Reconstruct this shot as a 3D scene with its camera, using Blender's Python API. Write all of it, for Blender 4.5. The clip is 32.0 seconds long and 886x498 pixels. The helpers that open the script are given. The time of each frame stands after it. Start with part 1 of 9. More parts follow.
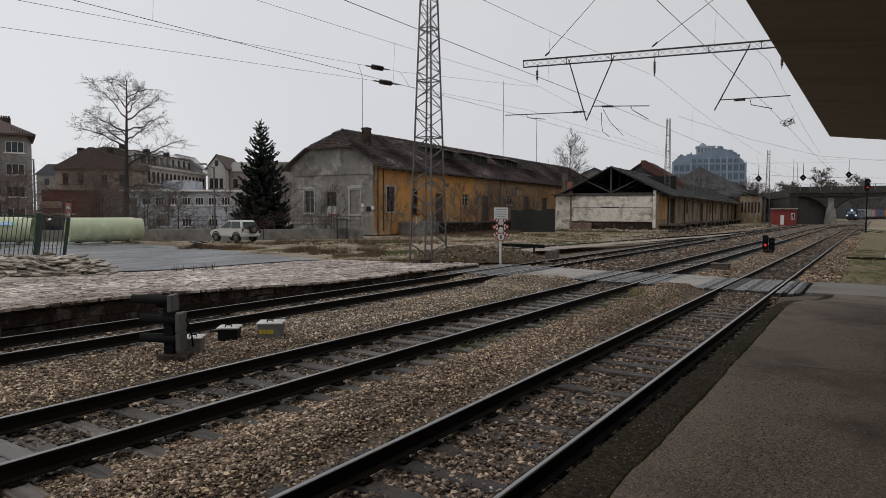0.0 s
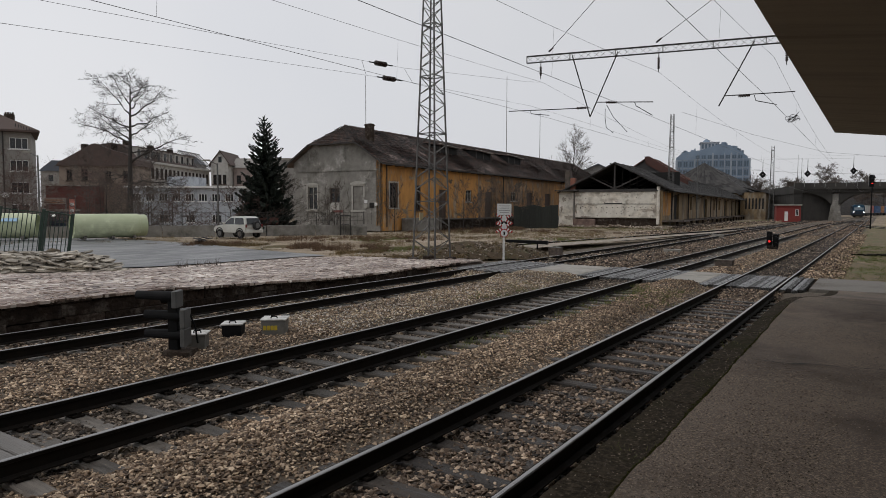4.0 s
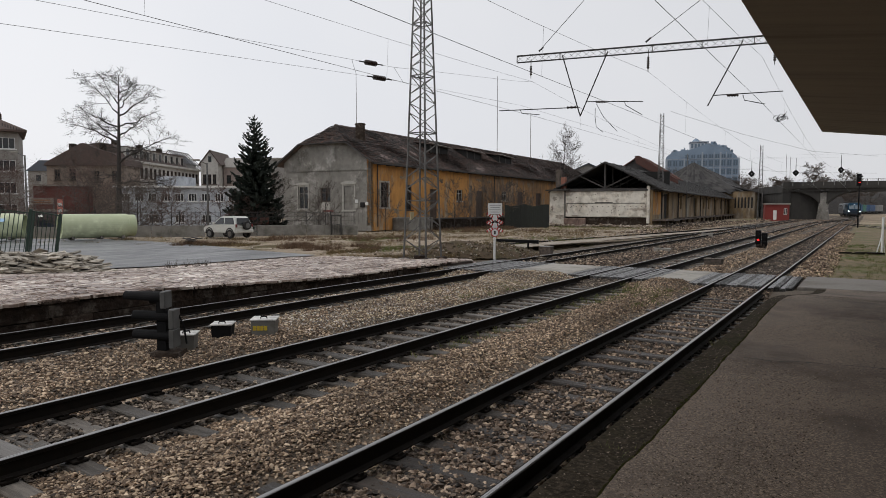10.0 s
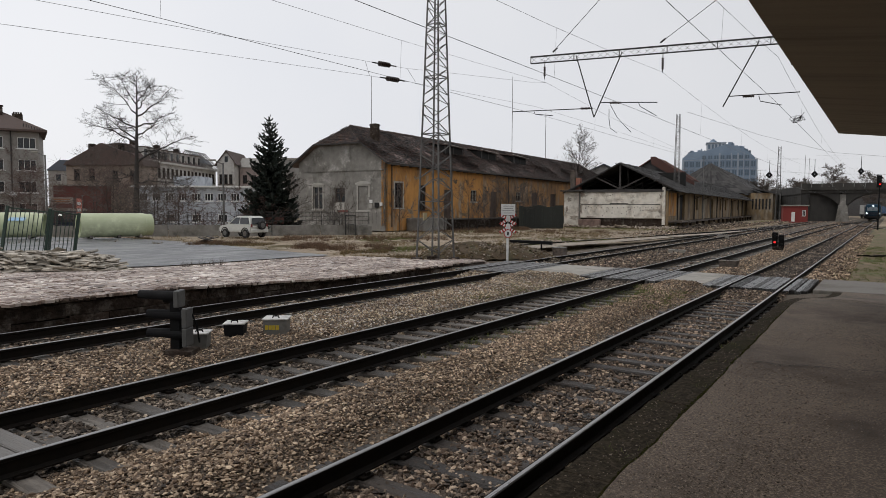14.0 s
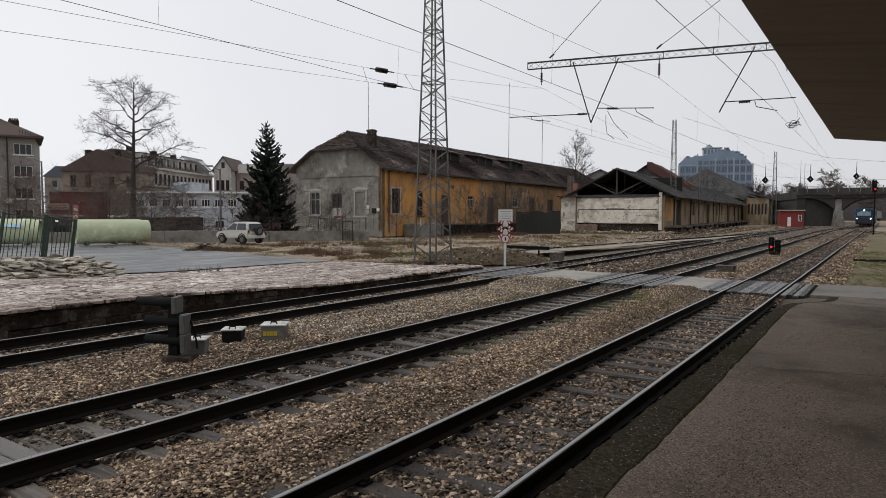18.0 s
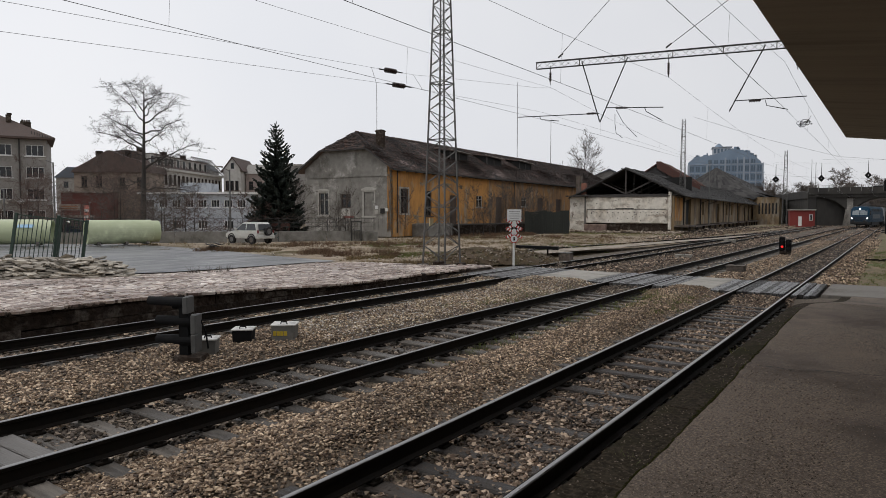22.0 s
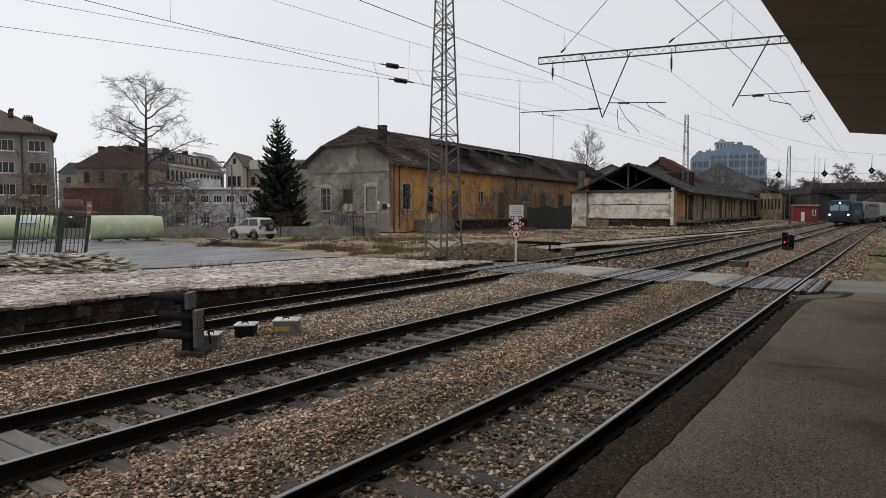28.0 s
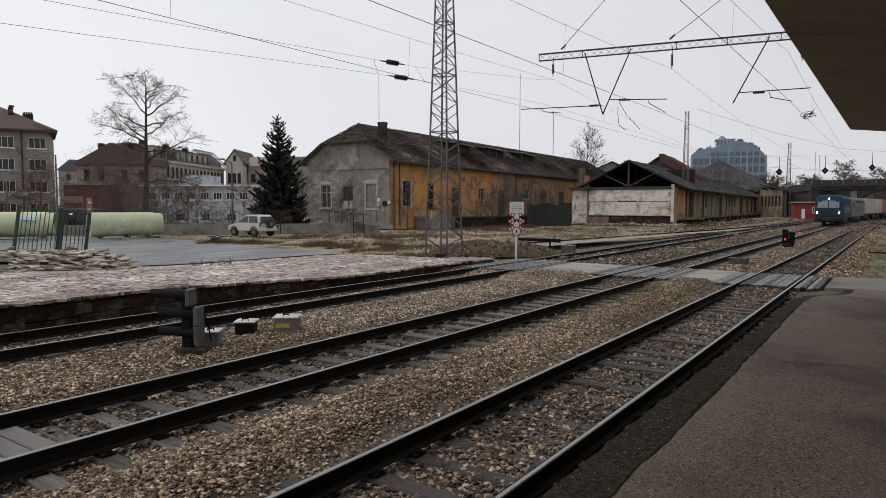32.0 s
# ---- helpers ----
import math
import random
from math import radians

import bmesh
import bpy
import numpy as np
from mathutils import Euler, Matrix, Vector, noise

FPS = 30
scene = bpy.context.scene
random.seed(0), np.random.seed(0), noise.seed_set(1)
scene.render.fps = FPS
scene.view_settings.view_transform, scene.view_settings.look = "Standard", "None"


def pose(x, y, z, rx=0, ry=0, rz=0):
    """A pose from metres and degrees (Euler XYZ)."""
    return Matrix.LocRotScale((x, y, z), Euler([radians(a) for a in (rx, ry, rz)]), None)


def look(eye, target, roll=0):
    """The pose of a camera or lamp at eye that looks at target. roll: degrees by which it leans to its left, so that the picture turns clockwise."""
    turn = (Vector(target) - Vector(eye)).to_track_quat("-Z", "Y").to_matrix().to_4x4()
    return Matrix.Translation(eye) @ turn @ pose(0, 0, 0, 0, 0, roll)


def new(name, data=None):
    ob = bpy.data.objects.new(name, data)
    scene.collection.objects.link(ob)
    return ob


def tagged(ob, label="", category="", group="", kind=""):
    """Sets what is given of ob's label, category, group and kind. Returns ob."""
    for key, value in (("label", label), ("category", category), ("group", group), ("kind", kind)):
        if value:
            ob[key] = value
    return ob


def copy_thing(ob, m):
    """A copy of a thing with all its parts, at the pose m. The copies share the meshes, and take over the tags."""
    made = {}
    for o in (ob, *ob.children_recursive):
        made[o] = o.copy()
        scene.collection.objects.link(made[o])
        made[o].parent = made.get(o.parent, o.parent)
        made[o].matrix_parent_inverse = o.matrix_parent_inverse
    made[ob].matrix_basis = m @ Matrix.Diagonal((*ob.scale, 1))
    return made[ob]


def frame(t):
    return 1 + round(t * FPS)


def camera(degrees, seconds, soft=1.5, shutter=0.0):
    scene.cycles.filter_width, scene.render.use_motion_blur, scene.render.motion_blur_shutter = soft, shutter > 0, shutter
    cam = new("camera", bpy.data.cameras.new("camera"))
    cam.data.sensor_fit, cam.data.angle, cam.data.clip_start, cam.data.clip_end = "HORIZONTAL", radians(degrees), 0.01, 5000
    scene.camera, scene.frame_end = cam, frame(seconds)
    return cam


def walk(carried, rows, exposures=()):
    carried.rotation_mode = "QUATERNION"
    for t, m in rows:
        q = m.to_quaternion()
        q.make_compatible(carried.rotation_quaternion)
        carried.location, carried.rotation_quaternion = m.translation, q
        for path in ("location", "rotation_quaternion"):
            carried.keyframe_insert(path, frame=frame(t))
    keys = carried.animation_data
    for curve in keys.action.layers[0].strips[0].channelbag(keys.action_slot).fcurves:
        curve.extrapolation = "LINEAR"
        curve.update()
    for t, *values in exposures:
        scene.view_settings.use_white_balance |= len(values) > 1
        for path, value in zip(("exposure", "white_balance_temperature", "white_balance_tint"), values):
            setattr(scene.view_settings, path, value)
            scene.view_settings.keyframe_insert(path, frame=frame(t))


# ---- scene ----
cam = camera(68.63, 32.0, soft=0.75)
PATH = [
    (0, (-0.064, 0.014, 2.33), (-1.173, 1.675, 2.216), 0.2),
    (0.5, (-0.068, 0.014, 2.328), (-1.177, 1.675, 2.214), 0.2),
    (1, (-0.064, 0.006, 2.333), (-1.174, 1.665, 2.218), 0.2),
    (1.5, (-0.068, 0.009, 2.328), (-1.18, 1.667, 2.213), 0.2),
    (2, (-0.069, 0.004, 2.335), (-1.182, 1.661, 2.215), 0.2),
    (2.5, (-0.066, 0.014, 2.328), (-1.181, 1.669, 2.206), 0.1),
    (3, (-0.071, 0.015, 2.33), (-1.187, 1.67, 2.205), 0.2),
    (3.5, (-0.068, 0.008, 2.332), (-1.185, 1.662, 2.207), 0.2),
    (5.5, (-0.073, 0.005, 2.331), (-1.183, 1.663, 2.202), 0.2),
    (6, (-0.07, -0.001, 2.333), (-1.179, 1.658, 2.203), 0.2),
    (6.5, (-0.069, 0.007, 2.331), (-1.176, 1.668, 2.197), 0.2),
    (7, (-0.065, 0.01, 2.333), (-1.168, 1.672, 2.195), 0.1),
    (7.5, (-0.062, 0.01, 2.332), (-1.161, 1.675, 2.194), 0.2),
    (8, (-0.062, 0.004, 2.334), (-1.16, 1.67, 2.198), 0.2),
    (8.5, (-0.062, 0.003, 2.335), (-1.159, 1.67, 2.203), 0.1),
    (9, (-0.062, 0.012, 2.331), (-1.158, 1.68, 2.202), 0.1),
    (9.5, (-0.06, 0.013, 2.335), (-1.156, 1.681, 2.205), 0.1),
    (10, (-0.058, 0.022, 2.33), (-1.152, 1.692, 2.203), 0.1),
    (10.5, (-0.053, 0.025, 2.336), (-1.143, 1.697, 2.216), 0.1),
    (11, (-0.043, 0.023, 2.336), (-1.128, 1.699, 2.222), 0.0),
    (11.5, (-0.03, 0.037, 2.34), (-1.118, 1.711, 2.227), -0.0),
    (12, (0.001, 0.046, 2.345), (-1.101, 1.711, 2.227), -0.1),
    (12.5, (0.039, 0.042, 2.347), (-1.08, 1.696, 2.228), 0.0),
    (13, (0.036, 0.038, 2.346), (-1.089, 1.686, 2.223), 0.5),
    (13.5, (0.028, 0.035, 2.34), (-1.101, 1.681, 2.215), 0.3),
    (14, (0.028, 0.026, 2.346), (-1.103, 1.671, 2.22), 0.3),
    (14.5, (0.022, 0.03, 2.342), (-1.11, 1.674, 2.216), 0.2),
    (16.5, (0.014, 0.022, 2.346), (-1.108, 1.674, 2.23), 0.1),
    (17, (0.013, 0.021, 2.347), (-1.108, 1.673, 2.234), 0.1),
    (17.5, (0.011, 0.014, 2.344), (-1.11, 1.667, 2.233), 0.1),
    (18, (0.01, 0.011, 2.346), (-1.114, 1.662, 2.237), 0.2),
    (18.5, (0.008, 0.004, 2.345), (-1.12, 1.653, 2.239), 0.2),
    (19, (0.011, 0.006, 2.349), (-1.122, 1.651, 2.245), 0.1),
    (19.5, (0.003, 0.009, 2.347), (-1.13, 1.653, 2.241), 0.1),
    (20, (0.004, 0.006, 2.347), (-1.132, 1.649, 2.238), 0.1),
    (20.5, (0.005, 0.005, 2.35), (-1.135, 1.646, 2.242), 0.1),
    (21, (0.005, 0.001, 2.347), (-1.137, 1.639, 2.239), 0.2),
    (21.5, (0.006, -0.005, 2.349), (-1.139, 1.63, 2.241), 0.2),
    (22, (0.005, -0.009, 2.347), (-1.14, 1.627, 2.238), 0.1),
    (22.5, (0.007, 0.001, 2.348), (-1.14, 1.636, 2.239), 0.2),
    (23, (0.003, -0.004, 2.349), (-1.144, 1.631, 2.24), 0.1),
    (23.5, (0.006, -0.004, 2.35), (-1.142, 1.63, 2.24), 0.1),
    (24, (0.001, -0.006, 2.348), (-1.146, 1.628, 2.238), 0.2),
    (24.5, (0.001, 0.005, 2.347), (-1.145, 1.64, 2.235), 0.1),
    (25, (0.005, 0.0, 2.348), (-1.141, 1.635, 2.232), 0.1),
    (25.5, (0.002, 0.002, 2.346), (-1.144, 1.637, 2.228), 0.1),
    (27.5, (-0.001, 0.004, 2.345), (-1.151, 1.636, 2.223), 0.1),
    (28, (0.0, 0.0, 2.349), (-1.15, 1.632, 2.226), 0.1),
    (28.5, (-0.002, 0.005, 2.347), (-1.152, 1.636, 2.223), 0.1),
    (29, (-0.002, 0.007, 2.347), (-1.154, 1.637, 2.222), 0.2),
    (29.5, (0.0, 0.01, 2.343), (-1.152, 1.64, 2.218), 0.1),
    (30, (0.003, 0.001, 2.349), (-1.148, 1.632, 2.222), 0.2),
    (30.5, (0.0, 0.007, 2.343), (-1.15, 1.639, 2.214), 0.2),
    (31, (-0.001, 0.004, 2.345), (-1.15, 1.635, 2.213), 0.2),
    (31.5, (0.0, -0.001, 2.347), (-1.15, 1.63, 2.215), 0.2),
    (32, (-0.003, 0.002, 2.346), (-1.153, 1.633, 2.214), 0.1),
]
walk(cam, [(t, look(eye, target, roll)) for t, eye, target, roll in PATH], exposures=[(0, -0.26), (3.5, -0.24), (6.0, -0.07), (10, -0.02), (32, -0.02)])

# ---------------------------------------------------------------- light
world = bpy.data.worlds.new("overcast_sky")
scene.world = world
world.use_nodes = True
wn, wl = world.node_tree.nodes, world.node_tree.links
wn.clear()
w_out, w_bg = wn.new("ShaderNodeOutputWorld"), wn.new("ShaderNodeBackground")
w_sky = wn.new("ShaderNodeTexSky")
w_sky.sky_type, w_sky.sun_disc = "NISHITA", False
w_sky.sun_elevation, w_sky.sun_rotation = radians(59), radians(218)
w_sky.dust_density, w_sky.air_density = 4.0, 1.0
w_scale = wn.new("ShaderNodeVectorMath")
w_scale.operation = "SCALE"
w_scale.inputs["Scale"].default_value = 0.1
w_tc, w_no, w_rp = wn.new("ShaderNodeTexCoord"), wn.new("ShaderNodeTexNoise"), wn.new("ShaderNodeValToRGB")
w_no.inputs["Scale"].default_value = 1.6
w_no.inputs["Detail"].default_value = 4
w_rp.color_ramp.elements[0].position, w_rp.color_ramp.elements[1].position = 0.3, 0.75
w_rp.color_ramp.elements[0].color = (0.755, 0.77, 0.815, 1)
w_rp.color_ramp.elements[1].color = (0.85, 0.85, 0.87, 1)
w_mix = wn.new("ShaderNodeMix")
w_mix.data_type = "RGBA"
w_mix.inputs["Factor"].default_value = 0.93
wl.new(w_sky.outputs["Color"], w_scale.inputs[0])
wl.new(w_tc.outputs["Generated"], w_no.inputs["Vector"])
wl.new(w_no.outputs["Fac"], w_rp.inputs["Fac"])
wl.new(w_scale.outputs["Vector"], w_mix.inputs["A"])
wl.new(w_rp.outputs["Color"], w_mix.inputs["B"])
# an overcast sky is brighter overhead and on the side of the sun
w_xyz, w_up, w_mul = wn.new("ShaderNodeSeparateXYZ"), wn.new("ShaderNodeMapRange"), wn.new("ShaderNodeVectorMath")
w_up.inputs["From Min"].default_value, w_up.inputs["From Max"].default_value = 0.3, 1.0
w_up.inputs["To Min"].default_value, w_up.inputs["To Max"].default_value = 1.0, 1.08
w_mul.operation = "SCALE"
wl.new(w_tc.outputs["Generated"], w_xyz.inputs[0])
wl.new(w_xyz.outputs["Z"], w_up.inputs["Value"])
wl.new(w_mix.outputs["Result"], w_mul.inputs[0])
w_dot, w_side, w_both = wn.new("ShaderNodeVectorMath"), wn.new("ShaderNodeMath"), wn.new("ShaderNodeMath")
w_dot.operation, w_side.operation, w_both.operation = "DOT_PRODUCT", "MULTIPLY_ADD", "MULTIPLY"
w_dot.inputs[1].default_value = (-0.9, -0.43, 0)
w_side.inputs[1].default_value, w_side.inputs[2].default_value = 0.21, 0.99
wl.new(w_tc.outputs["Generated"], w_dot.inputs[0])
wl.new(w_dot.outputs["Value"], w_side.inputs[0])
wl.new(w_up.outputs["Result"], w_both.inputs[0])
wl.new(w_side.outputs["Value"], w_both.inputs[1])
wl.new(w_both.outputs["Value"], w_mul.inputs["Scale"])
wl.new(w_mul.outputs["Vector"], w_bg.inputs["Color"])
w_bg.inputs["Strength"].default_value = 1.0
wl.new(w_bg.outputs["Background"], w_out.inputs["Surface"])

sun = new("sun", bpy.data.lights.new("sun", "SUN"))
sun.data.energy, sun.data.angle, sun.data.color = 0.6, radians(20), (1.0, 0.95, 0.88)
sun.matrix_world = look((-35, -45, 95), (0, 0, 0))


# ---------------------------------------------------------------- materials
def mat(name, cols, scale=2.0, rough=(0.6, 0.9), bump=0.3, bscale=30.0, metal=0.0, rnd=0.0, stain=None, sscale=0.35, stretch=(1, 1, 1), spec=0.5, stain2=None, s2scale=0.3):
    """A surface with grain at two scales. cols: two or three colours along the grain; stain: a colour laid over it in blotches."""
    m = bpy.data.materials.new(name)
    m.use_nodes = True
    n, l = m.node_tree.nodes, m.node_tree.links
    bsdf = n["Principled BSDF"]
    tc = n.new("ShaderNodeTexCoord")
    mp = n.new("ShaderNodeMapping")
    mp.inputs["Scale"].default_value = stretch
    l.new(tc.outputs["Object"], mp.inputs["Vector"])
    vec = mp.outputs["Vector"]
    info = n.new("ShaderNodeObjectInfo")
    if rnd:
        add = n.new("ShaderNodeVectorMath")
        add.operation = "MULTIPLY_ADD"
        add.inputs[1].default_value = (17.0, 31.0, 23.0)
        l.new(info.outputs["Random"], add.inputs[0])
        l.new(vec, add.inputs[2])
        vec = add.outputs["Vector"]
    nz = n.new("ShaderNodeTexNoise")
    nz.inputs["Scale"].default_value, nz.inputs["Detail"].default_value, nz.inputs["Roughness"].default_value = scale, 6, 0.65
    l.new(vec, nz.inputs["Vector"])
    ramp = n.new("ShaderNodeValToRGB")
    els = ramp.color_ramp.elements
    els[0].position, els[1].position = 0.3, 0.7
    els[0].color, els[1].color = (*cols[0], 1), (*cols[-1], 1)
    if len(cols) == 3:
        els.new(0.5).color = (*cols[1], 1)
    l.new(nz.outputs["Fac"], ramp.inputs["Fac"])
    col = ramp.outputs["Color"]
    grain = n.new("ShaderNodeMapRange")
    grain.inputs["From Min"].default_value, grain.inputs["From Max"].default_value = 0.32, 0.68
    grain.inputs["To Min"].default_value, grain.inputs["To Max"].default_value = 0.55, 1.5
    l.new(nz.outputs["Fac"], grain.inputs["Value"])

    def grained(c):
        v = n.new("ShaderNodeVectorMath")
        v.operation = "SCALE"
        v.inputs[0].default_value = c
        l.new(grain.outputs["Result"], v.inputs["Scale"])
        return v.outputs["Vector"]

    if stain:
        big = n.new("ShaderNodeTexNoise")
        big.inputs["Scale"].default_value, big.inputs["Detail"].default_value = sscale, 8
        big.inputs["Roughness"].default_value = 0.62
        l.new(vec, big.inputs["Vector"])
        cut = n.new("ShaderNodeMapRange")
        cut.inputs["From Min"].default_value, cut.inputs["From Max"].default_value = 0.48, 0.66
        l.new(big.outputs["Fac"], cut.inputs["Value"])
        mx = n.new("ShaderNodeMix")
        mx.data_type = "RGBA"
        l.new(cut.outputs["Result"], mx.inputs["Factor"])
        l.new(col, mx.inputs["A"])
        l.new(grained(stain), mx.inputs["B"])
        col = mx.outputs["Result"]
    if stain2:
        big2 = n.new("ShaderNodeTexNoise")
        big2.inputs["Scale"].default_value, big2.inputs["Detail"].default_value = s2scale, 9
        big2.inputs["Roughness"].default_value = 0.66
        off = n.new("ShaderNodeVectorMath")
        off.inputs[1].default_value = (37.0, 11.0, 5.0)
        l.new(vec, off.inputs[0])
        l.new(off.outputs["Vector"], big2.inputs["Vector"])
        cut2 = n.new("ShaderNodeMapRange")
        cut2.inputs["From Min"].default_value, cut2.inputs["From Max"].default_value = 0.52, 0.62
        l.new(big2.outputs["Fac"], cut2.inputs["Value"])
        mx2 = n.new("ShaderNodeMix")
        mx2.data_type = "RGBA"
        l.new(cut2.outputs["Result"], mx2.inputs["Factor"])
        l.new(col, mx2.inputs["A"])
        l.new(grained(stain2), mx2.inputs["B"])
        col = mx2.outputs["Result"]
    if rnd:
        hs = n.new("ShaderNodeHueSaturation")
        mr = n.new("ShaderNodeMapRange")
        mr.inputs["To Min"].default_value, mr.inputs["To Max"].default_value = 1 - rnd, 1 + rnd
        l.new(info.outputs["Random"], mr.inputs["Value"])
        l.new(mr.outputs["Result"], hs.inputs["Value"])
        l.new(col, hs.inputs["Color"])
        col = hs.outputs["Color"]
    l.new(col, bsdf.inputs["Base Color"])
    fine = n.new("ShaderNodeTexNoise")
    fine.inputs["Scale"].default_value, fine.inputs["Detail"].default_value = bscale, 4
    l.new(vec, fine.inputs["Vector"])
    rr = n.new("ShaderNodeMapRange")
    rr.inputs["From Min"].default_value, rr.inputs["From Max"].default_value = 0.35, 0.65
    rr.inputs["To Min"].default_value, rr.inputs["To Max"].default_value = rough
    l.new(nz.outputs["Fac"], rr.inputs["Value"])
    l.new(rr.outputs["Result"], bsdf.inputs["Roughness"])
    bp = n.new("ShaderNodeBump")
    bp.inputs["Strength"].default_value, bp.inputs["Distance"].default_value = bump, 0.6 / bscale
    l.new(fine.outputs["Fac"], bp.inputs["Height"])
    l.new(bp.outputs["Normal"], bsdf.inputs["Normal"])
    bsdf.inputs["Metallic"].default_value = metal
    bsdf.inputs["Specular IOR Level"].default_value = spec
    return m


def island_mat(name, cols, rough=0.85, bump=0.4, bscale=60.0, spec=0.4, dirt=None, dscale=0.4):
    """Loose pieces in one mesh, each with a colour of its own."""
    m = mat(name, (cols[0], cols[-1]), 20, (rough, rough), bump, bscale, spec=spec)
    n, l = m.node_tree.nodes, m.node_tree.links
    geo, ramp = n.new("ShaderNodeNewGeometry"), n.new("ShaderNodeValToRGB")
    ramp.color_ramp.interpolation = "LINEAR"
    els = ramp.color_ramp.elements
    els[0].color, els[1].color = (*cols[0], 1), (*cols[-1], 1)
    for i, c in enumerate(cols[1:-1]):
        els.new((i + 1) / (len(cols) - 1)).color = (*c, 1)
    l.new(geo.outputs["Random Per Island"], ramp.inputs["Fac"])
    col = ramp.outputs["Color"]
    if dirt:
        tc, big, tint, mul = n.new("ShaderNodeTexCoord"), n.new("ShaderNodeTexNoise"), n.new("ShaderNodeValToRGB"), n.new("ShaderNodeMix")
        big.inputs["Scale"].default_value, big.inputs["Detail"].default_value = dscale, 5
        l.new(tc.outputs["Object"], big.inputs["Vector"])
        tint.color_ramp.elements[0].position, tint.color_ramp.elements[1].position = 0.36, 0.64
        tint.color_ramp.elements[0].color, tint.color_ramp.elements[1].color = (*dirt[0], 1), (*dirt[1], 1)
        l.new(big.outputs["Fac"], tint.inputs["Fac"])
        mul.data_type, mul.blend_type = "RGBA", "MULTIPLY"
        mul.inputs["Factor"].default_value = 1.0
        l.new(col, mul.inputs["A"])
        l.new(tint.outputs["Color"], mul.inputs["B"])
        col = mul.outputs["Result"]
    l.new(col, n["Principled BSDF"].inputs["Base Color"])
    return m


def glow(name, col, strength):
    m = bpy.data.materials.new(name)
    m.use_nodes = True
    b = m.node_tree.nodes["Principled BSDF"]
    b.inputs["Base Color"].default_value = (*col, 1)
    b.inputs["Emission Color"].default_value = (*col, 1)
    b.inputs["Emission Strength"].default_value = strength
    return m


def paint(name, col, rough=0.35, rnd=0.0, metal=0.0, bump=0.05, spec=0.5):
    return mat(name, (tuple(c * 0.85 for c in col), col), 5, (rough, rough + 0.2), bump, 25, metal, rnd, spec=spec)


M_ground = mat("dry_ground", ((0.105, 0.074, 0.042), (0.31, 0.25, 0.18), (0.18, 0.135, 0.086)), 2.6, (0.85, 0.97), 1.0, 9, stain=(0.38, 0.325, 0.26), sscale=0.13, stain2=(0.095, 0.075, 0.034), s2scale=0.22, spec=0.2)
M_grass = mat("winter_grass", ((0.05, 0.038, 0.018), (0.15, 0.112, 0.06), (0.085, 0.075, 0.026)), 2.4, (0.85, 1), 1.0, 22, stain=(0.062, 0.085, 0.014), sscale=0.42, stain2=(0.17, 0.125, 0.08), s2scale=0.34)
M_ballast = mat("ballast_bed", ((0.008, 0.006, 0.004), (0.12, 0.093, 0.067), (0.03, 0.023, 0.016)), 24, (0.85, 0.97), 1.0, 22, stain=(0.04, 0.029, 0.018), sscale=0.5)
M_stone = island_mat("ballast_stones", ((0.022, 0.0154, 0.0117), (0.132, 0.0968, 0.0723), (0.275, 0.209, 0.16), (0.682, 0.583, 0.49), (0.0418, 0.0286, 0.0222), (0.187, 0.14, 0.105), (0.077, 0.0561, 0.0443), (0.495, 0.409, 0.332), (0.105, 0.0715, 0.0536)), dirt=((0.76, 0.68, 0.56), (1.34, 1.225, 1.04)), dscale=0.33, rough=0.7, bump=0.7)
M_stone_pale = island_mat("pale_ballast_stones", ((0.0375, 0.0263, 0.0184), (0.225, 0.165, 0.114), (0.469, 0.356, 0.253), (0.78, 0.78, 0.775), (0.0713, 0.0488, 0.035), (0.319, 0.239, 0.166), (0.131, 0.0956, 0.0701), (0.78, 0.698, 0.525), (0.179, 0.122, 0.0848)), dirt=((0.75, 0.69, 0.64), (1.2, 1.14, 1.02)), dscale=0.33, rough=0.7, bump=0.7)
M_stone_dark = island_mat("oily_stones", ((0.012, 0.009, 0.007), (0.085, 0.068, 0.053), (0.21, 0.17, 0.135), (0.55, 0.47, 0.38), (0.03, 0.023, 0.017), (0.13, 0.105, 0.082), (0.05, 0.039, 0.03)), dirt=((0.5, 0.46, 0.44), (1.1, 1.05, 0.98)), dscale=0.6, rough=0.7, bump=0.7)
M_sleeper = mat("old_sleeper_wood", ((0.03, 0.025, 0.020), (0.085, 0.074, 0.062), (0.17, 0.152, 0.132)), 7, (0.3, 0.8), 0.9, 40, rnd=0.5, stretch=(0.25, 3, 3))
M_wood_dry = mat("dark_crossing_plank", ((0.010, 0.009, 0.008), (0.05, 0.046, 0.042)), 8, (0.3, 0.9), 1.0, 16, rnd=0.4, stretch=(5, 0.25, 5), spec=0.3)
M_sleeper_dark = mat("tarred_sleeper_wood", ((0.010, 0.008, 0.0065), (0.032, 0.025, 0.02), (0.07, 0.057, 0.047)), 7, (0.35, 0.85), 0.9, 40, rnd=0.5, stretch=(0.25, 3, 3))
M_rail = mat("rusty_rail", ((0.006, 0.005, 0.004), (0.016, 0.012, 0.009)), 7, (0.7, 0.9), 0.3, 60, 0.0, spec=0.15)
M_railtop = mat("worn_rail_head", ((0.20, 0.195, 0.19), (0.36, 0.35, 0.345)), 12, (0.26, 0.45), 0.05, 60, 0.9, stretch=(1, 0.05, 1))
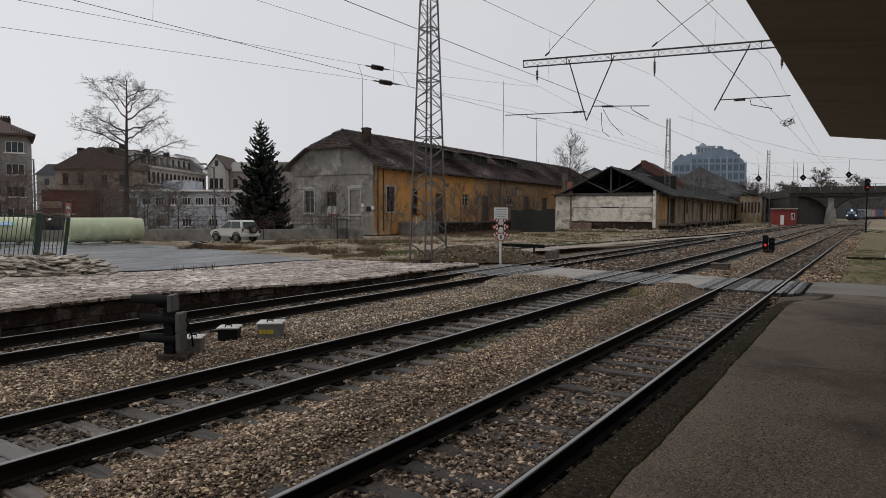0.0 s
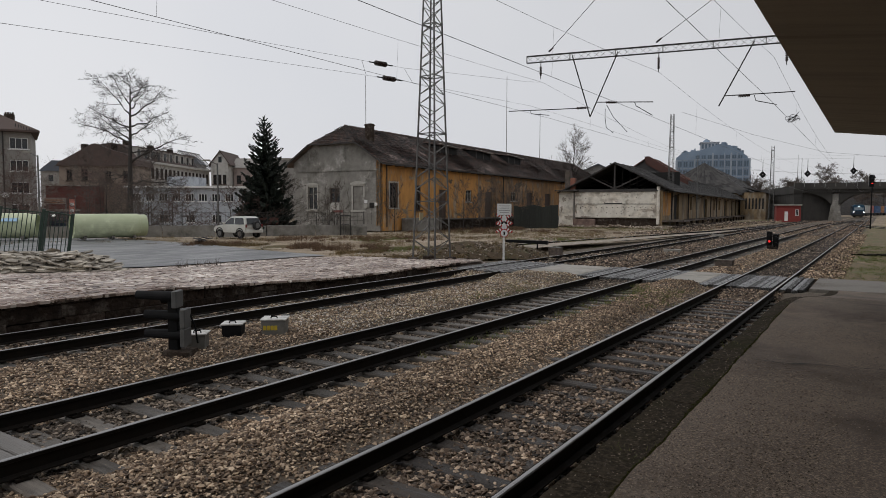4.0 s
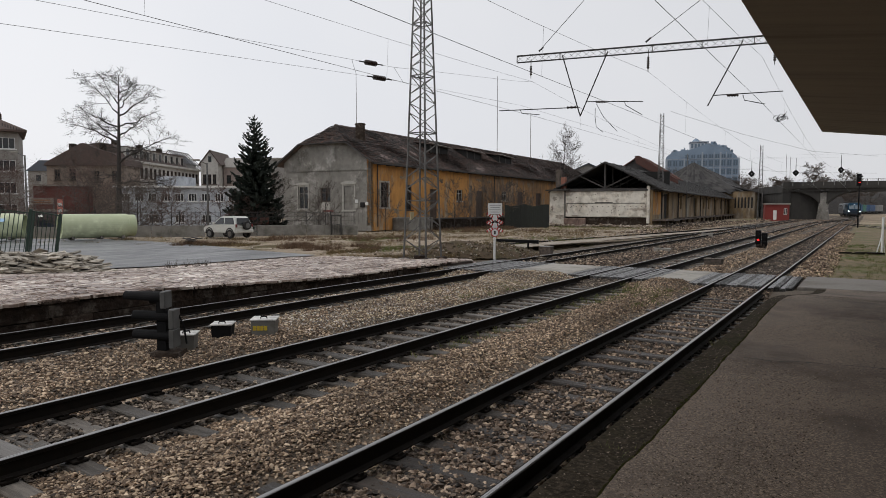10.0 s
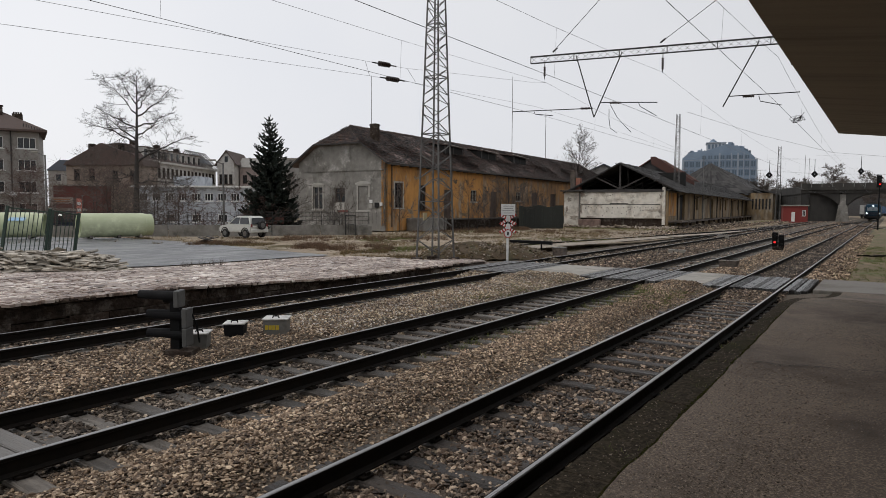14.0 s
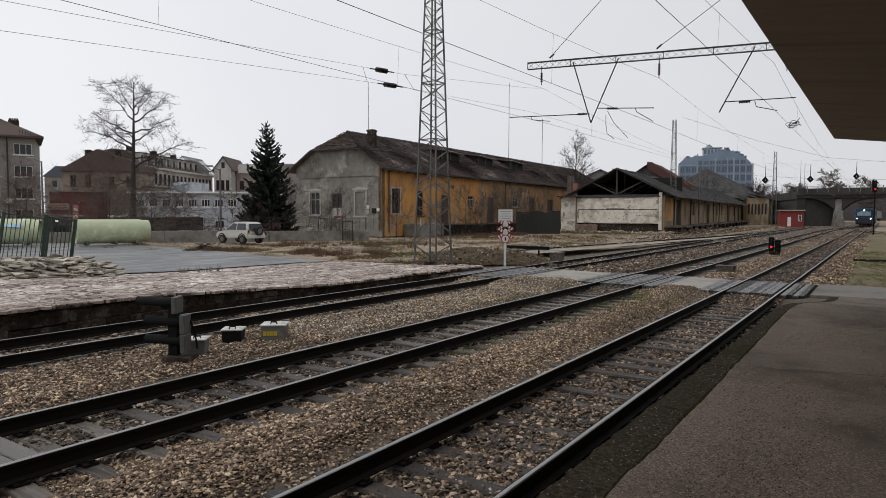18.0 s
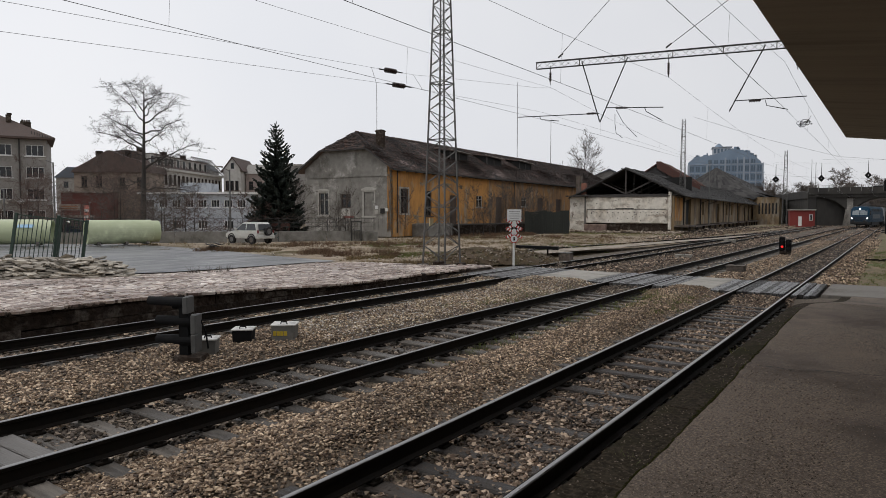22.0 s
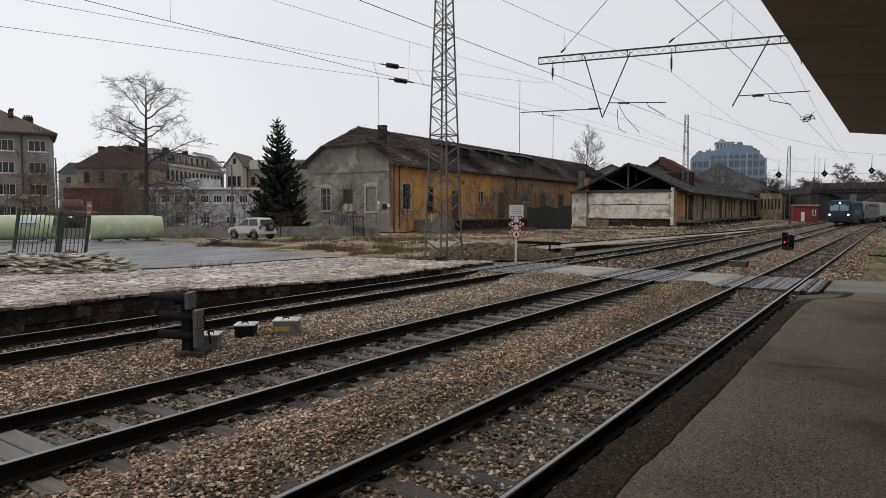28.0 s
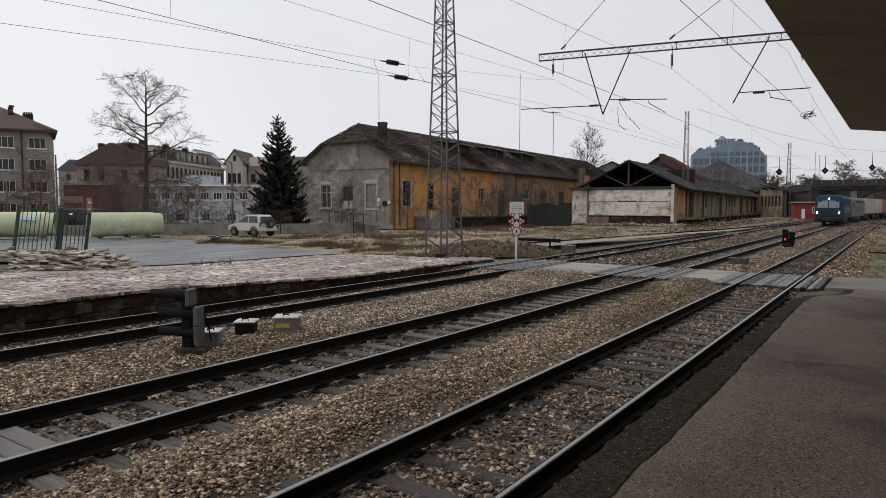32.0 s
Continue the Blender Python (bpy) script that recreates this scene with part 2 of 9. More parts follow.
M_asphalt = mat("platform_asphalt", ((0.022, 0.015, 0.011), (0.10, 0.076, 0.057), (0.30, 0.235, 0.18)), 52, (0.6, 0.9), 1.0, 110, stain=(0.056, 0.041, 0.03), sscale=0.8, stain2=(0.14, 0.107, 0.082), s2scale=0.6, spec=0.25)
M_lot = mat("lot_asphalt", ((0.085, 0.087, 0.09), (0.165, 0.168, 0.172)), 1.6, (0.3, 0.65), 0.4, 60, stain=(0.20, 0.20, 0.198), sscale=0.45, stretch=(1, 0.35, 1), stain2=(0.075, 0.076, 0.078), s2scale=0.3)
M_concrete = mat("old_concrete", ((0.21, 0.195, 0.17), (0.36, 0.34, 0.30)), 3, (0.6, 0.9), 0.5, 35, stain=(0.16, 0.145, 0.12), sscale=0.8, rnd=0.15)
M_slab_dark = mat("dark_worn_concrete", ((0.10, 0.09, 0.077), (0.19, 0.174, 0.152)), 6, (0.6, 0.9), 0.6, 35, stain=(0.085, 0.072, 0.057), sscale=0.8)
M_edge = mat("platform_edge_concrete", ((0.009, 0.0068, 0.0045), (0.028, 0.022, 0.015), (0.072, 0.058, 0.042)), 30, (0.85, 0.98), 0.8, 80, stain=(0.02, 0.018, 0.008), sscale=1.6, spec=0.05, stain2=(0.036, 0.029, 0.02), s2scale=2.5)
M_paved = mat("broken_paving", ((0.14, 0.092, 0.073), (0.36, 0.30, 0.265), (0.20, 0.145, 0.12)), 3.4, (0.35, 0.85), 1.0, 16, stain=(0.12, 0.075, 0.058), sscale=0.6, stain2=(0.44, 0.39, 0.36), s2scale=0.9)
M_stonewall = mat("dark_platform_stone", ((0.013, 0.009, 0.007), (0.062, 0.046, 0.036)), 7, (0.7, 0.95), 1.0, 14, rnd=0.35, stain=(0.028, 0.019, 0.013), sscale=1.3, stain2=(0.10, 0.084, 0.07), s2scale=1.8, spec=0.1)
# The pale third colour paints sky glints onto the wet timber.
M_wood_wet = mat("wet_glint_plank", ((0.008, 0.0075, 0.007), (0.03, 0.029, 0.027), (0.26, 0.255, 0.245)), 9, (0.12, 0.6), 0.5, 14, rnd=0.5, stretch=(5, 0.3, 5), spec=0.6)
M_soffit = mat("brown_canopy_soffit", ((0.34, 0.285, 0.205), (0.43, 0.365, 0.27)), 2.2, (0.7, 0.9), 0.3, 40, stretch=(0.12, 2.2, 1), stain=(0.29, 0.25, 0.185), sscale=0.6)
M_steel = mat("grey_galvanised_steel", ((0.10, 0.10, 0.098), (0.20, 0.20, 0.195)), 5, (0.5, 0.75), 0.2, 40, 0.25, stain=(0.12, 0.10, 0.085), sscale=1.2)
M_mast = mat("weathered_mast_steel", ((0.03, 0.028, 0.027), (0.21, 0.205, 0.195)), 1.8, (0.5, 0.8), 0.3, 40, 0.2, stain=(0.028, 0.023, 0.02), sscale=0.9)
M_darksteel = mat("weathered_dark_steel", ((0.03, 0.029, 0.028), (0.06, 0.057, 0.055)), 5, (0.5, 0.8), 0.2, 40, 0.3)
M_wire = paint("copper_wire", (0.22, 0.22, 0.23), 0.6)
M_insul = paint("brown_insulator", (0.035, 0.02, 0.016), 0.25)
M_grey_plaster = mat("grey_roughcast", ((0.165, 0.155, 0.138), (0.265, 0.252, 0.228)), 1.5, (0.8, 0.95), 0.5, 18, stain=(0.115, 0.105, 0.09), sscale=0.4, stain2=(0.29, 0.275, 0.25), s2scale=0.6)
M_ochre = mat("ochre_plaster", ((0.42, 0.195, 0.05), (0.60, 0.305, 0.088)), 1.6, (0.8, 0.95), 0.6, 12, stain=(0.24, 0.125, 0.05), sscale=0.55, stretch=(1, 1, 0.4), stain2=(0.33, 0.255, 0.175), s2scale=0.8)
M_ochre_pale = mat("faded_ochre_plaster", ((0.17, 0.115, 0.06), (0.30, 0.215, 0.12)), 1.2, (0.8, 0.95), 0.4, 14, stain=(0.09, 0.066, 0.045), sscale=0.35, stretch=(1, 1, 0.4), stain2=(0.24, 0.21, 0.165), s2scale=0.4)
M_roof = mat("dark_roof_tile", ((0.055, 0.040, 0.036), (0.115, 0.080, 0.069), (0.16, 0.112, 0.094)), 3, (0.7, 0.95), 0.5, 12, rnd=0.3, stain=(0.05, 0.045, 0.04), sscale=0.4)
M_roof2 = mat("slate_grey_roof", ((0.042, 0.040, 0.040), (0.085, 0.08, 0.078)), 2.5, (0.7, 0.95), 0.5, 10, rnd=0.2)
M_redroof = mat("red_brick_tile", ((0.06, 0.026, 0.02), (0.115, 0.048, 0.036)), 2.5, (0.7, 0.95), 0.5, 10, rnd=0.2)
M_white_wall = mat("stained_white_plaster", ((0.60, 0.565, 0.49), (0.78, 0.74, 0.665)), 1.3, (0.75, 0.95), 0.4, 16, stain=(0.50, 0.455, 0.385), sscale=0.6, stain2=(0.44, 0.395, 0.33), s2scale=0.9)
M_trim = mat("pale_window_surround", ((0.33, 0.315, 0.28), (0.45, 0.43, 0.39)), 5, (0.7, 0.9), 0.3, 30)
# Near-black; on room insides and openings it paints in the shade.
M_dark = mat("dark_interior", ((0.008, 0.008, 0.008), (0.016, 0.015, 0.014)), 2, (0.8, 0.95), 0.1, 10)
M_beam = mat("charred_beam", ((0.03, 0.027, 0.025), (0.07, 0.064, 0.06)), 4, (0.7, 0.9), 0.4, 30)
M_ochre_worn = mat("worn_ochre_plaster", ((0.52, 0.255, 0.072), (0.31, 0.17, 0.075), (0.55, 0.285, 0.09)), 0.9, (0.8, 0.95), 0.5, 10, stain=(0.14, 0.095, 0.06), sscale=0.4, stretch=(1, 1, 0.35), stain2=(0.29, 0.22, 0.155), s2scale=0.5)
M_woodgrey = mat("weathered_grey_board", ((0.10, 0.09, 0.08), (0.19, 0.175, 0.155)), 5, (0.7, 0.9), 0.5, 30, rnd=0.3, stretch=(3, 3, 0.3))
M_brown_door = mat("brown_door_wood", ((0.05, 0.032, 0.024), (0.085, 0.055, 0.04)), 5, (0.6, 0.85), 0.4, 30, rnd=0.25, stretch=(4, 4, 0.3))
M_brick = mat("red_wall_brick", ((0.16, 0.065, 0.045), (0.25, 0.11, 0.075)), 6, (0.75, 0.95), 0.5, 30, rnd=0.25)
M_bark = mat("dark_bark", ((0.026, 0.022, 0.02), (0.058, 0.05, 0.044)), 8, (0.8, 0.95), 0.7, 30)
M_twig = mat("bare_twigs", ((0.075, 0.058, 0.048), (0.12, 0.098, 0.082)), 3, (0.8, 0.95), 0.2, 30)
M_twig_red = mat("reddish_twigs", ((0.085, 0.052, 0.044), (0.14, 0.092, 0.077)), 3, (0.8, 0.95), 0.2, 30)
M_needle = island_mat("fir_needles", ((0.012, 0.018, 0.014), (0.03, 0.04, 0.03), (0.019, 0.026, 0.02)), 0.8, 0.2)
M_pipe = mat("pale_green_pipe", ((0.42, 0.47, 0.29), (0.52, 0.56, 0.37)), 0.8, (0.3, 0.5), 0.1, 20, stain=(0.46, 0.50, 0.34), sscale=0.8)
M_fence = paint("green_fence_paint", (0.02, 0.042, 0.028), 0.45)
M_glass = paint("dark_window_glass", (0.02, 0.023, 0.026), 0.08, bump=0.0)
M_white = paint("white_paint", (0.75, 0.75, 0.73), 0.5)
M_red = paint("red_paint", (0.42, 0.04, 0.035), 0.5)
M_black = paint("black_paint", (0.007, 0.007, 0.0075), 0.6, spec=0.15)
M_yellow = paint("yellow_paint", (0.55, 0.40, 0.03), 0.5)
M_rubber = paint("black_rubber", (0.018, 0.018, 0.018), 0.8)


# ---------------------------------------------------------------- mesh helpers
def box(bm, x0, x1, y0, y1, z0, z1, m=None, bevel=0.0):
    vs = [bm.verts.new(v) for v in ((x0, y0, z0), (x1, y0, z0), (x1, y1, z0), (x0, y1, z0), (x0, y0, z1), (x1, y0, z1), (x1, y1, z1), (x0, y1, z1))]
    fs = [bm.faces.new([vs[i] for i in f]) for f in ((0, 3, 2, 1), (4, 5, 6, 7), (0, 1, 5, 4), (1, 2, 6, 5), (2, 3, 7, 6), (3, 0, 4, 7))]
    if bevel:
        es = list({e for f in fs for e in f.edges})
        out = bmesh.ops.bevel(bm, geom=es, offset=bevel, segments=1, affect="EDGES")
        vs = list({v for f in out["faces"] for v in f.verts} | {v for v in vs if v.is_valid})
    if m is not None:
        bmesh.ops.transform(bm, matrix=m, verts=vs)
    return vs


def prism(bm, outline, axis, a0, a1):
    """A closed outline of (u, v) drawn out along an axis: x gives (a, u, v), y gives (u, a, v), z gives (u, v, a)."""
    put = {"x": lambda u, v, a: (a, u, v), "y": lambda u, v, a: (u, a, v), "z": lambda u, v, a: (u, v, a)}[axis]
    A = [bm.verts.new(put(u, v, a0)) for u, v in outline]
    B = [bm.verts.new(put(u, v, a1)) for u, v in outline]
    n = len(outline)
    fs = [bm.faces.new([A[i], A[(i + 1) % n], B[(i + 1) % n], B[i]]) for i in range(n)]
    fs += [bm.faces.new(A[::-1]), bm.faces.new(B)]
    bmesh.ops.recalc_face_normals(bm, faces=fs)
    return A + B


def tube(bm, p, q, r0, r1=None, n=8, caps=True):
    p, q = Vector(p), Vector(q)
    r1 = r0 if r1 is None else r1
    d = (q - p).normalized()
    a = d.orthogonal().normalized()
    b = d.cross(a)
    A, B = [], []
    for i in range(n):
        t = 2 * math.pi * i / n
        o = a * math.cos(t) + b * math.sin(t)
        A.append(bm.verts.new(p + o * r0))
        B.append(bm.verts.new(q + o * r1))
    for i in range(n):
        bm.faces.new([A[i], A[(i + 1) % n], B[(i + 1) % n], B[i]])
    if caps:
        bm.faces.new(A[::-1])
        bm.faces.new(B)
    return A + B


def path_tube(bm, pts, r, n=5):
    """One round bar along a line of points."""
    pts = [Vector(p) for p in pts]
    last, side = None, None
    for i, p in enumerate(pts):
        d = (pts[min(i + 1, len(pts) - 1)] - pts[max(i - 1, 0)]).normalized()
        side = d.orthogonal().normalized() if side is None else (side - d * side.dot(d)).normalized()
        up = d.cross(side)
        ring = [bm.verts.new(p + (side * math.cos(2 * math.pi * k / n) + up * math.sin(2 * math.pi * k / n)) * r) for k in range(n)]
        if last:
            for k in range(n):
                bm.faces.new([last[k], last[(k + 1) % n], ring[(k + 1) % n], ring[k]])
        last = ring


def strut(bm, p, q, w, t=None):
    """A bar of square section from p to q."""
    tube(bm, p, q, w * 0.7, (t or w) * 0.7, 4)


def part(name, bm, material, parent, label="", smooth=False):
    me = bpy.data.meshes.new(name)
    bm.to_mesh(me)
    bm.free()
    me.materials.append(material)
    if smooth:
        for p in me.polygons:
            p.use_smooth = True
    ob = new(name, me)
    ob.parent = parent
    if label:
        tagged(ob, label)
    return ob


def piece(name, me, parent, m):
    ob = new(name, me)
    ob.parent = parent
    ob.matrix_basis = m
    return ob


def mesh_of(name, bm, material):
    me = bpy.data.meshes.new(name)
    bm.to_mesh(me)
    bm.free()
    me.materials.append(material)
    return me


def thing(name, m, label, category, group="", kind=""):
    ob = new(name)
    ob.matrix_basis = m
    return tagged(ob, label, category, group, kind)


def bulk(name, verts, faces, material, smooth=False):
    me = bpy.data.meshes.new(name)
    me.from_pydata(verts, [], faces)
    me.materials.append(material)
    if smooth:
        me.polygons.foreach_set("use_smooth", [True] * len(me.polygons))
    me.update()
    return me


def one(name, bm, material, label, category="", kind="", m=None, group="", smooth=False):
    ob = part(name, bm, material, None, "", smooth)
    if m is not None:
        ob.matrix_basis = m
    return tagged(ob, label, category, group, kind)


TURN = radians(35.18)
AHEAD, ASIDE = Vector((-math.sin(TURN), math.cos(TURN), 0)), Vector((math.cos(TURN), math.sin(TURN), 0))


def plan(aside, ahead, z=0.0):
    """A place given along the sight line over the tracks and to the side of it."""
    return AHEAD * ahead + ASIDE * aside + Vector((0, 0, z))


def facing(aside, ahead, z=0.0, turn=0.0):
    """The pose of a thing whose front (-y) faces the platform."""
    p = plan(aside, ahead, z)
    return pose(p.x, p.y, p.z, 0, 0, 35.18 + turn)


def smooth01(a, b, v):
    t = min(1, max(0, (v - a) / (b - a)))
    return t * t * (3 - 2 * t)


# ---------------------------------------------------------------- ground


def ground_height(x, y):
    p = Vector((x, y, 0))
    a, d = p.dot(ASIDE), p.dot(AHEAD)
    z = -0.02 + 0.05 * noise.noise(Vector((x * 0.3, y * 0.3, 0)))
    if x > -16.5:
        z = -0.30 + 0.08 * smooth01(26, 34, y) * smooth01(-2.4, -1.2, x)
    else:
        z += 0.06 * smooth01(-22, -17, x) - 0.3 * (1 - smooth01(-18, -16.5, -abs(x + 16.5) - 16.5))
        z = max(z, -0.1)
    drop = smooth01(53, 62, d) * (1 - smooth01(-24, -12, a * 62 / max(d, 62)))
    return z - 1.15 * drop


def make_ground():
    xs = [-3500, -1200, -500, -250] + list(np.arange(-160, -70, 6.0)) + list(np.arange(-70, 16, 1.25)) + [20, 30, 60, 120, 300, 1000, 3500]
    ys = [-3500, -1000, -300, -100, -50] + list(np.arange(-20, 70, 1.25)) + list(np.arange(70, 200, 5.0)) + [220, 260, 320, 450, 800, 1600, 3500]
    verts = [(x, y, ground_height(x, y)) for y in ys for x in xs]
    w = len(xs)
    faces = [(j * w + i, j * w + i + 1, (j + 1) * w + i + 1, (j + 1) * w + i) for j in range(len(ys) - 1) for i in range(w - 1)]
    ob = new("ground", bulk("ground", verts, faces, M_ground, True))
    tagged(ob, "bare brown winter earth with dry grass patches", "ground", kind="structure")


make_ground()

# ballast beds
TRACK_X = (-3.33, -7.45, -12.6)


def bed_height(x, y):
    z = -0.115
    for t in TRACK_X:
        low = 0.03 if t < -12 else 0.0
        z = min(z, -0.275 + low + (0.155 - low) * smooth01(1.15, 1.75, abs(x - t)) - 0.03 * smooth01(0.45, 0.62, abs(x - t)) * (1 - smooth01(0.9, 1.1, abs(x - t))))
    z += 0.028 * noise.noise(Vector((x * 1.3, y * 1.3, 3))) + 0.012 * noise.noise(Vector((x * 4, y * 4, 7)))
    z += 0.17 * smooth01(19.6, 21.3, y) * (1 - smooth01(21.5, 21.9, y)) + 0.06 * smooth01(25.4, 25.9, y) * (1 - smooth01(26.5, 28, y))
    z -= 0.12 * smooth01(-2.2, -1.3, x) + 0.1 * smooth01(14.2, 15.5, -x) * (0 if y < 20 else 1)
    return z


def make_bed():
    xs = list(np.arange(-15.6, -1.1, 0.3))
    ys = list(np.arange(-14, 24, 0.4)) + list(np.arange(24, 60, 1.2)) + list(np.arange(60, 262, 5.0))
    verts = [(x, y, bed_height(x, y)) for y in ys for x in xs]
    w = len(xs)
    faces = [(j * w + i, j * w + i + 1, (j + 1) * w + i + 1, (j + 1) * w + i) for j in range(len(ys) - 1) for i in range(w - 1)]
    ob = new("ballast_bed", bulk("ballast_bed", verts, faces, M_ballast, True))
    tagged(ob, "brown crushed stone ballast bed between the rails", "ballast", kind="structure")


make_bed()


def make_stones(name, xs, ys, count, size, material, label, height=bed_height, even=1.7, bare=9.0):
    """Loose ballast: broken stones of twelve faces or so, each turned and squashed its own way."""
    rng = np.random.default_rng(5)
    base = np.array([(0, 0, 1), (0.9, 0, 0.35), (0.28, 0.86, 0.35), (-0.73, 0.53, 0.35), (-0.73, -0.53, 0.35), (0.28, -0.86, 0.35), (0, 0, -0.6)])
    tri = [(0, 1, 2), (0, 2, 3), (0, 3, 4), (0, 4, 5), (0, 5, 1), (6, 2, 1), (6, 3, 2), (6, 4, 3), (6, 5, 4), (6, 1, 5)]
    x = rng.uniform(*xs, count)
    y = ys[0] + (ys[1] - ys[0]) * rng.random(count) ** even
    keep = np.array([noise.noise(Vector((u * 0.55, v * 0.55, 2))) + 0.4 * noise.noise(Vector((u * 1.9, v * 1.9, 6))) < bare for u, v in zip(x, y)])
    x, y = x[keep], y[keep]
    count = len(x)
    s = size * (0.5 + 1.2 * rng.random(count) ** 1.8)
    jit = base[None] * rng.uniform(0.7, 1.25, (count, 7, 3)) * np.stack([s * rng.uniform(0.8, 1.5, count), s * rng.uniform(0.7, 1.1, count), s * rng.uniform(0.6, 1.1, count)], 1)[:, None, :]
    a, b = rng.uniform(0, 6.28, count), rng.normal(0, 0.5, count)
    ca, sa, cb, sb = np.cos(a), np.sin(a), np.cos(b), np.sin(b)
    X, Y, Z = jit[..., 0], jit[..., 1], jit[..., 2]
    Y, Z = cb[:, None] * Y - sb[:, None] * Z, sb[:, None] * Y + cb[:, None] * Z
    X, Y = ca[:, None] * X - sa[:, None] * Y, sa[:, None] * X + ca[:, None] * Y
    z = np.array([height(u, v) for u, v in zip(x, y)]) + s * rng.uniform(-0.4, 0.75, count)
    V = np.stack([X + x[:, None], Y + y[:, None], Z + z[:, None]], -1).reshape(-1, 3)
    T = (np.array(tri)[None] + 7 * np.arange(count)[:, None, None]).reshape(-1, 3)
    ob = new(name, bulk(name, V.tolist(), T.tolist(), material))
    tagged(ob, label, "ballast", kind="stuff")


M_stone_track = island_mat("sooty_stones", rough=0.7, bump=0.7, cols=((0.012, 0.010, 0.008), (0.07, 0.056, 0.045), (0.21, 0.172, 0.138), (0.60, 0.50, 0.40), (0.03, 0.022, 0.016), (0.19, 0.142, 0.108), (0.08, 0.058, 0.043)), dirt=((0.56, 0.50, 0.45), (1.2, 1.1, 1.0)), dscale=0.6)
M_rubble_grey = island_mat("grey_rubble", ((0.18, 0.145, 0.105), (0.30, 0.25, 0.195), (0.50, 0.44, 0.37), (0.22, 0.175, 0.13), (0.12, 0.09, 0.06)))
make_stones("ballast_stones", (-6.6, -4.15), (2.1, 23), 78000, 0.0185, M_stone, "loose brown and grey crushed ballast stones", even=1.5)
make_stones("ballast_stones", (-4.15, -2.35), (2.9, 21.4), 40000, 0.025, M_stone_track, "dark oily ballast stones between the rails")
make_stones("ballast_stones", (-8.3, -6.6), (2.0, 23), 23000, 0.025, M_stone_dark, "dark oily ballast stones between the rails")
# The stones change to a paler mix from about nine metres on.
make_stones("ballast_stones", (-11.7, -8.3), (2.6, 9.5), 24000, 0.0205, M_stone, "loose brown and grey crushed ballast stones", even=1.2)
make_stones("ballast_stones", (-11.7, -8.3), (9.0, 23), 29000, 0.0205, M_stone_pale, "pale tan crushed ballast stones further along", even=1.15)
make_stones("ballast_stones", (-6.5, -4.3), (24.0, 70), 15000, 0.03, M_stone, "loose tan crushed ballast stones beyond the crossing")
make_stones("ballast_stones", (-11.6, -6.5), (24.0, 70), 17000, 0.042, M_stone_track, "dark ballast stones beyond the crossing")
make_stones("ballast_stones", (-4.3, -2.3), (25.6, 90), 12000, 0.03, M_stone_dark, "loose tan ballast stones within the rails", lambda x, y: -0.185)
make_stones("ballast_stones", (-14.0, -11.3), (26, 80), 7000, 0.045, M_stone_dark, "dark ballast stones within the far rails", lambda x, y: -0.18)
make_stones("ballast_stones", (-14.1, -11.7), (3.6, 11), 7000, 0.028, M_stone_track, "dark ballast stones beside the platform wall", even=1.2)
make_stones("ballast_stones", (-14.1, -11.7), (10.5, 22), 9000, 0.028, M_stone_pale, "pale ballast stones within the rails of the side track", even=1.0)


make_stones("ballast_stones", (-2.4, -1.1), (25.5, 75), 6000, 0.04, M_stone, "loose tan ballast stones beside the verge", lambda x, y: -0.10)
make_stones("ballast_stones", (-14.5, -1.8), (68, 165), 16000, 0.06, M_stone_track, "coarse ballast further along the tracks", lambda x, y: -0.19)
make_stones("ballast_stones", (-11.7, -2.3), (-3, 2.6), 4000, 0.03, M_stone, "loose brown ballast stones beside the platform", even=1.0)
make_stones("ballast_stones", (-20.5, -13.5), (62, 165), 9000, 0.075, M_stone_track, "dark coarse ballast between the shed and the tracks", ground_height, 1.2)
make_stones("loose_rubble", (-60, -16), (24, 82), 5000, 0.05, M_rubble_grey, "scattered pale rubble on the bare ground", ground_height, 1.0, 0.1)
make_stones("loose_rubble", (-24, -15.5), (26, 100), 4000, 0.06, M_rubble_grey, "scattered gravel beside the siding", ground_height, 1.2, 0.2)


# ---------------------------------------------------------------- tracks
RAIL_FOOT = ((-0.072, -0.19), (0.072, -0.19), (0.072, -0.176), (0.010, -0.158), (0.009, -0.048), (0.035, -0.036), (0.036, -0.006), (-0.036, -0.006), (-0.035, -0.036), (-0.009, -0.048), (-0.010, -0.158), (-0.072, -0.176))
RAIL_HEAD = ((-0.026, -0.006), (0.026, -0.006), (0.02, 0.0), (-0.02, 0.0))


def sweep(profile, pts):
    """A profile (across, up) drawn along a line of (x, y)."""
    verts, faces, n = [], [], len(profile)
    for i, (x, y) in enumerate(pts):
        a, b = pts[max(0, i - 1)], pts[min(len(pts) - 1, i + 1)]
        d = Vector((b[0] - a[0], b[1] - a[1])).normalized()
        for u, v in profile:
            verts.append((x + d.y * u, y - d.x * u, v))
        if i:
            o = (i - 1) * n
            faces += [(o + k, o + (k + 1) % n, o + n + (k + 1) % n, o + n + k) for k in range(n)]
    faces += [tuple(range(n))[::-1], tuple(range((len(pts) - 1) * n, len(pts) * n))]
    return verts, faces


def offset(pts, w):
    out = []
    for i, (x, y) in enumerate(pts):
        a, b = pts[max(0, i - 1)], pts[min(len(pts) - 1, i + 1)]
        d = Vector((b[0] - a[0], b[1] - a[1])).normalized()
        out.append((x + d.y * w, y - d.x * w))
    return out


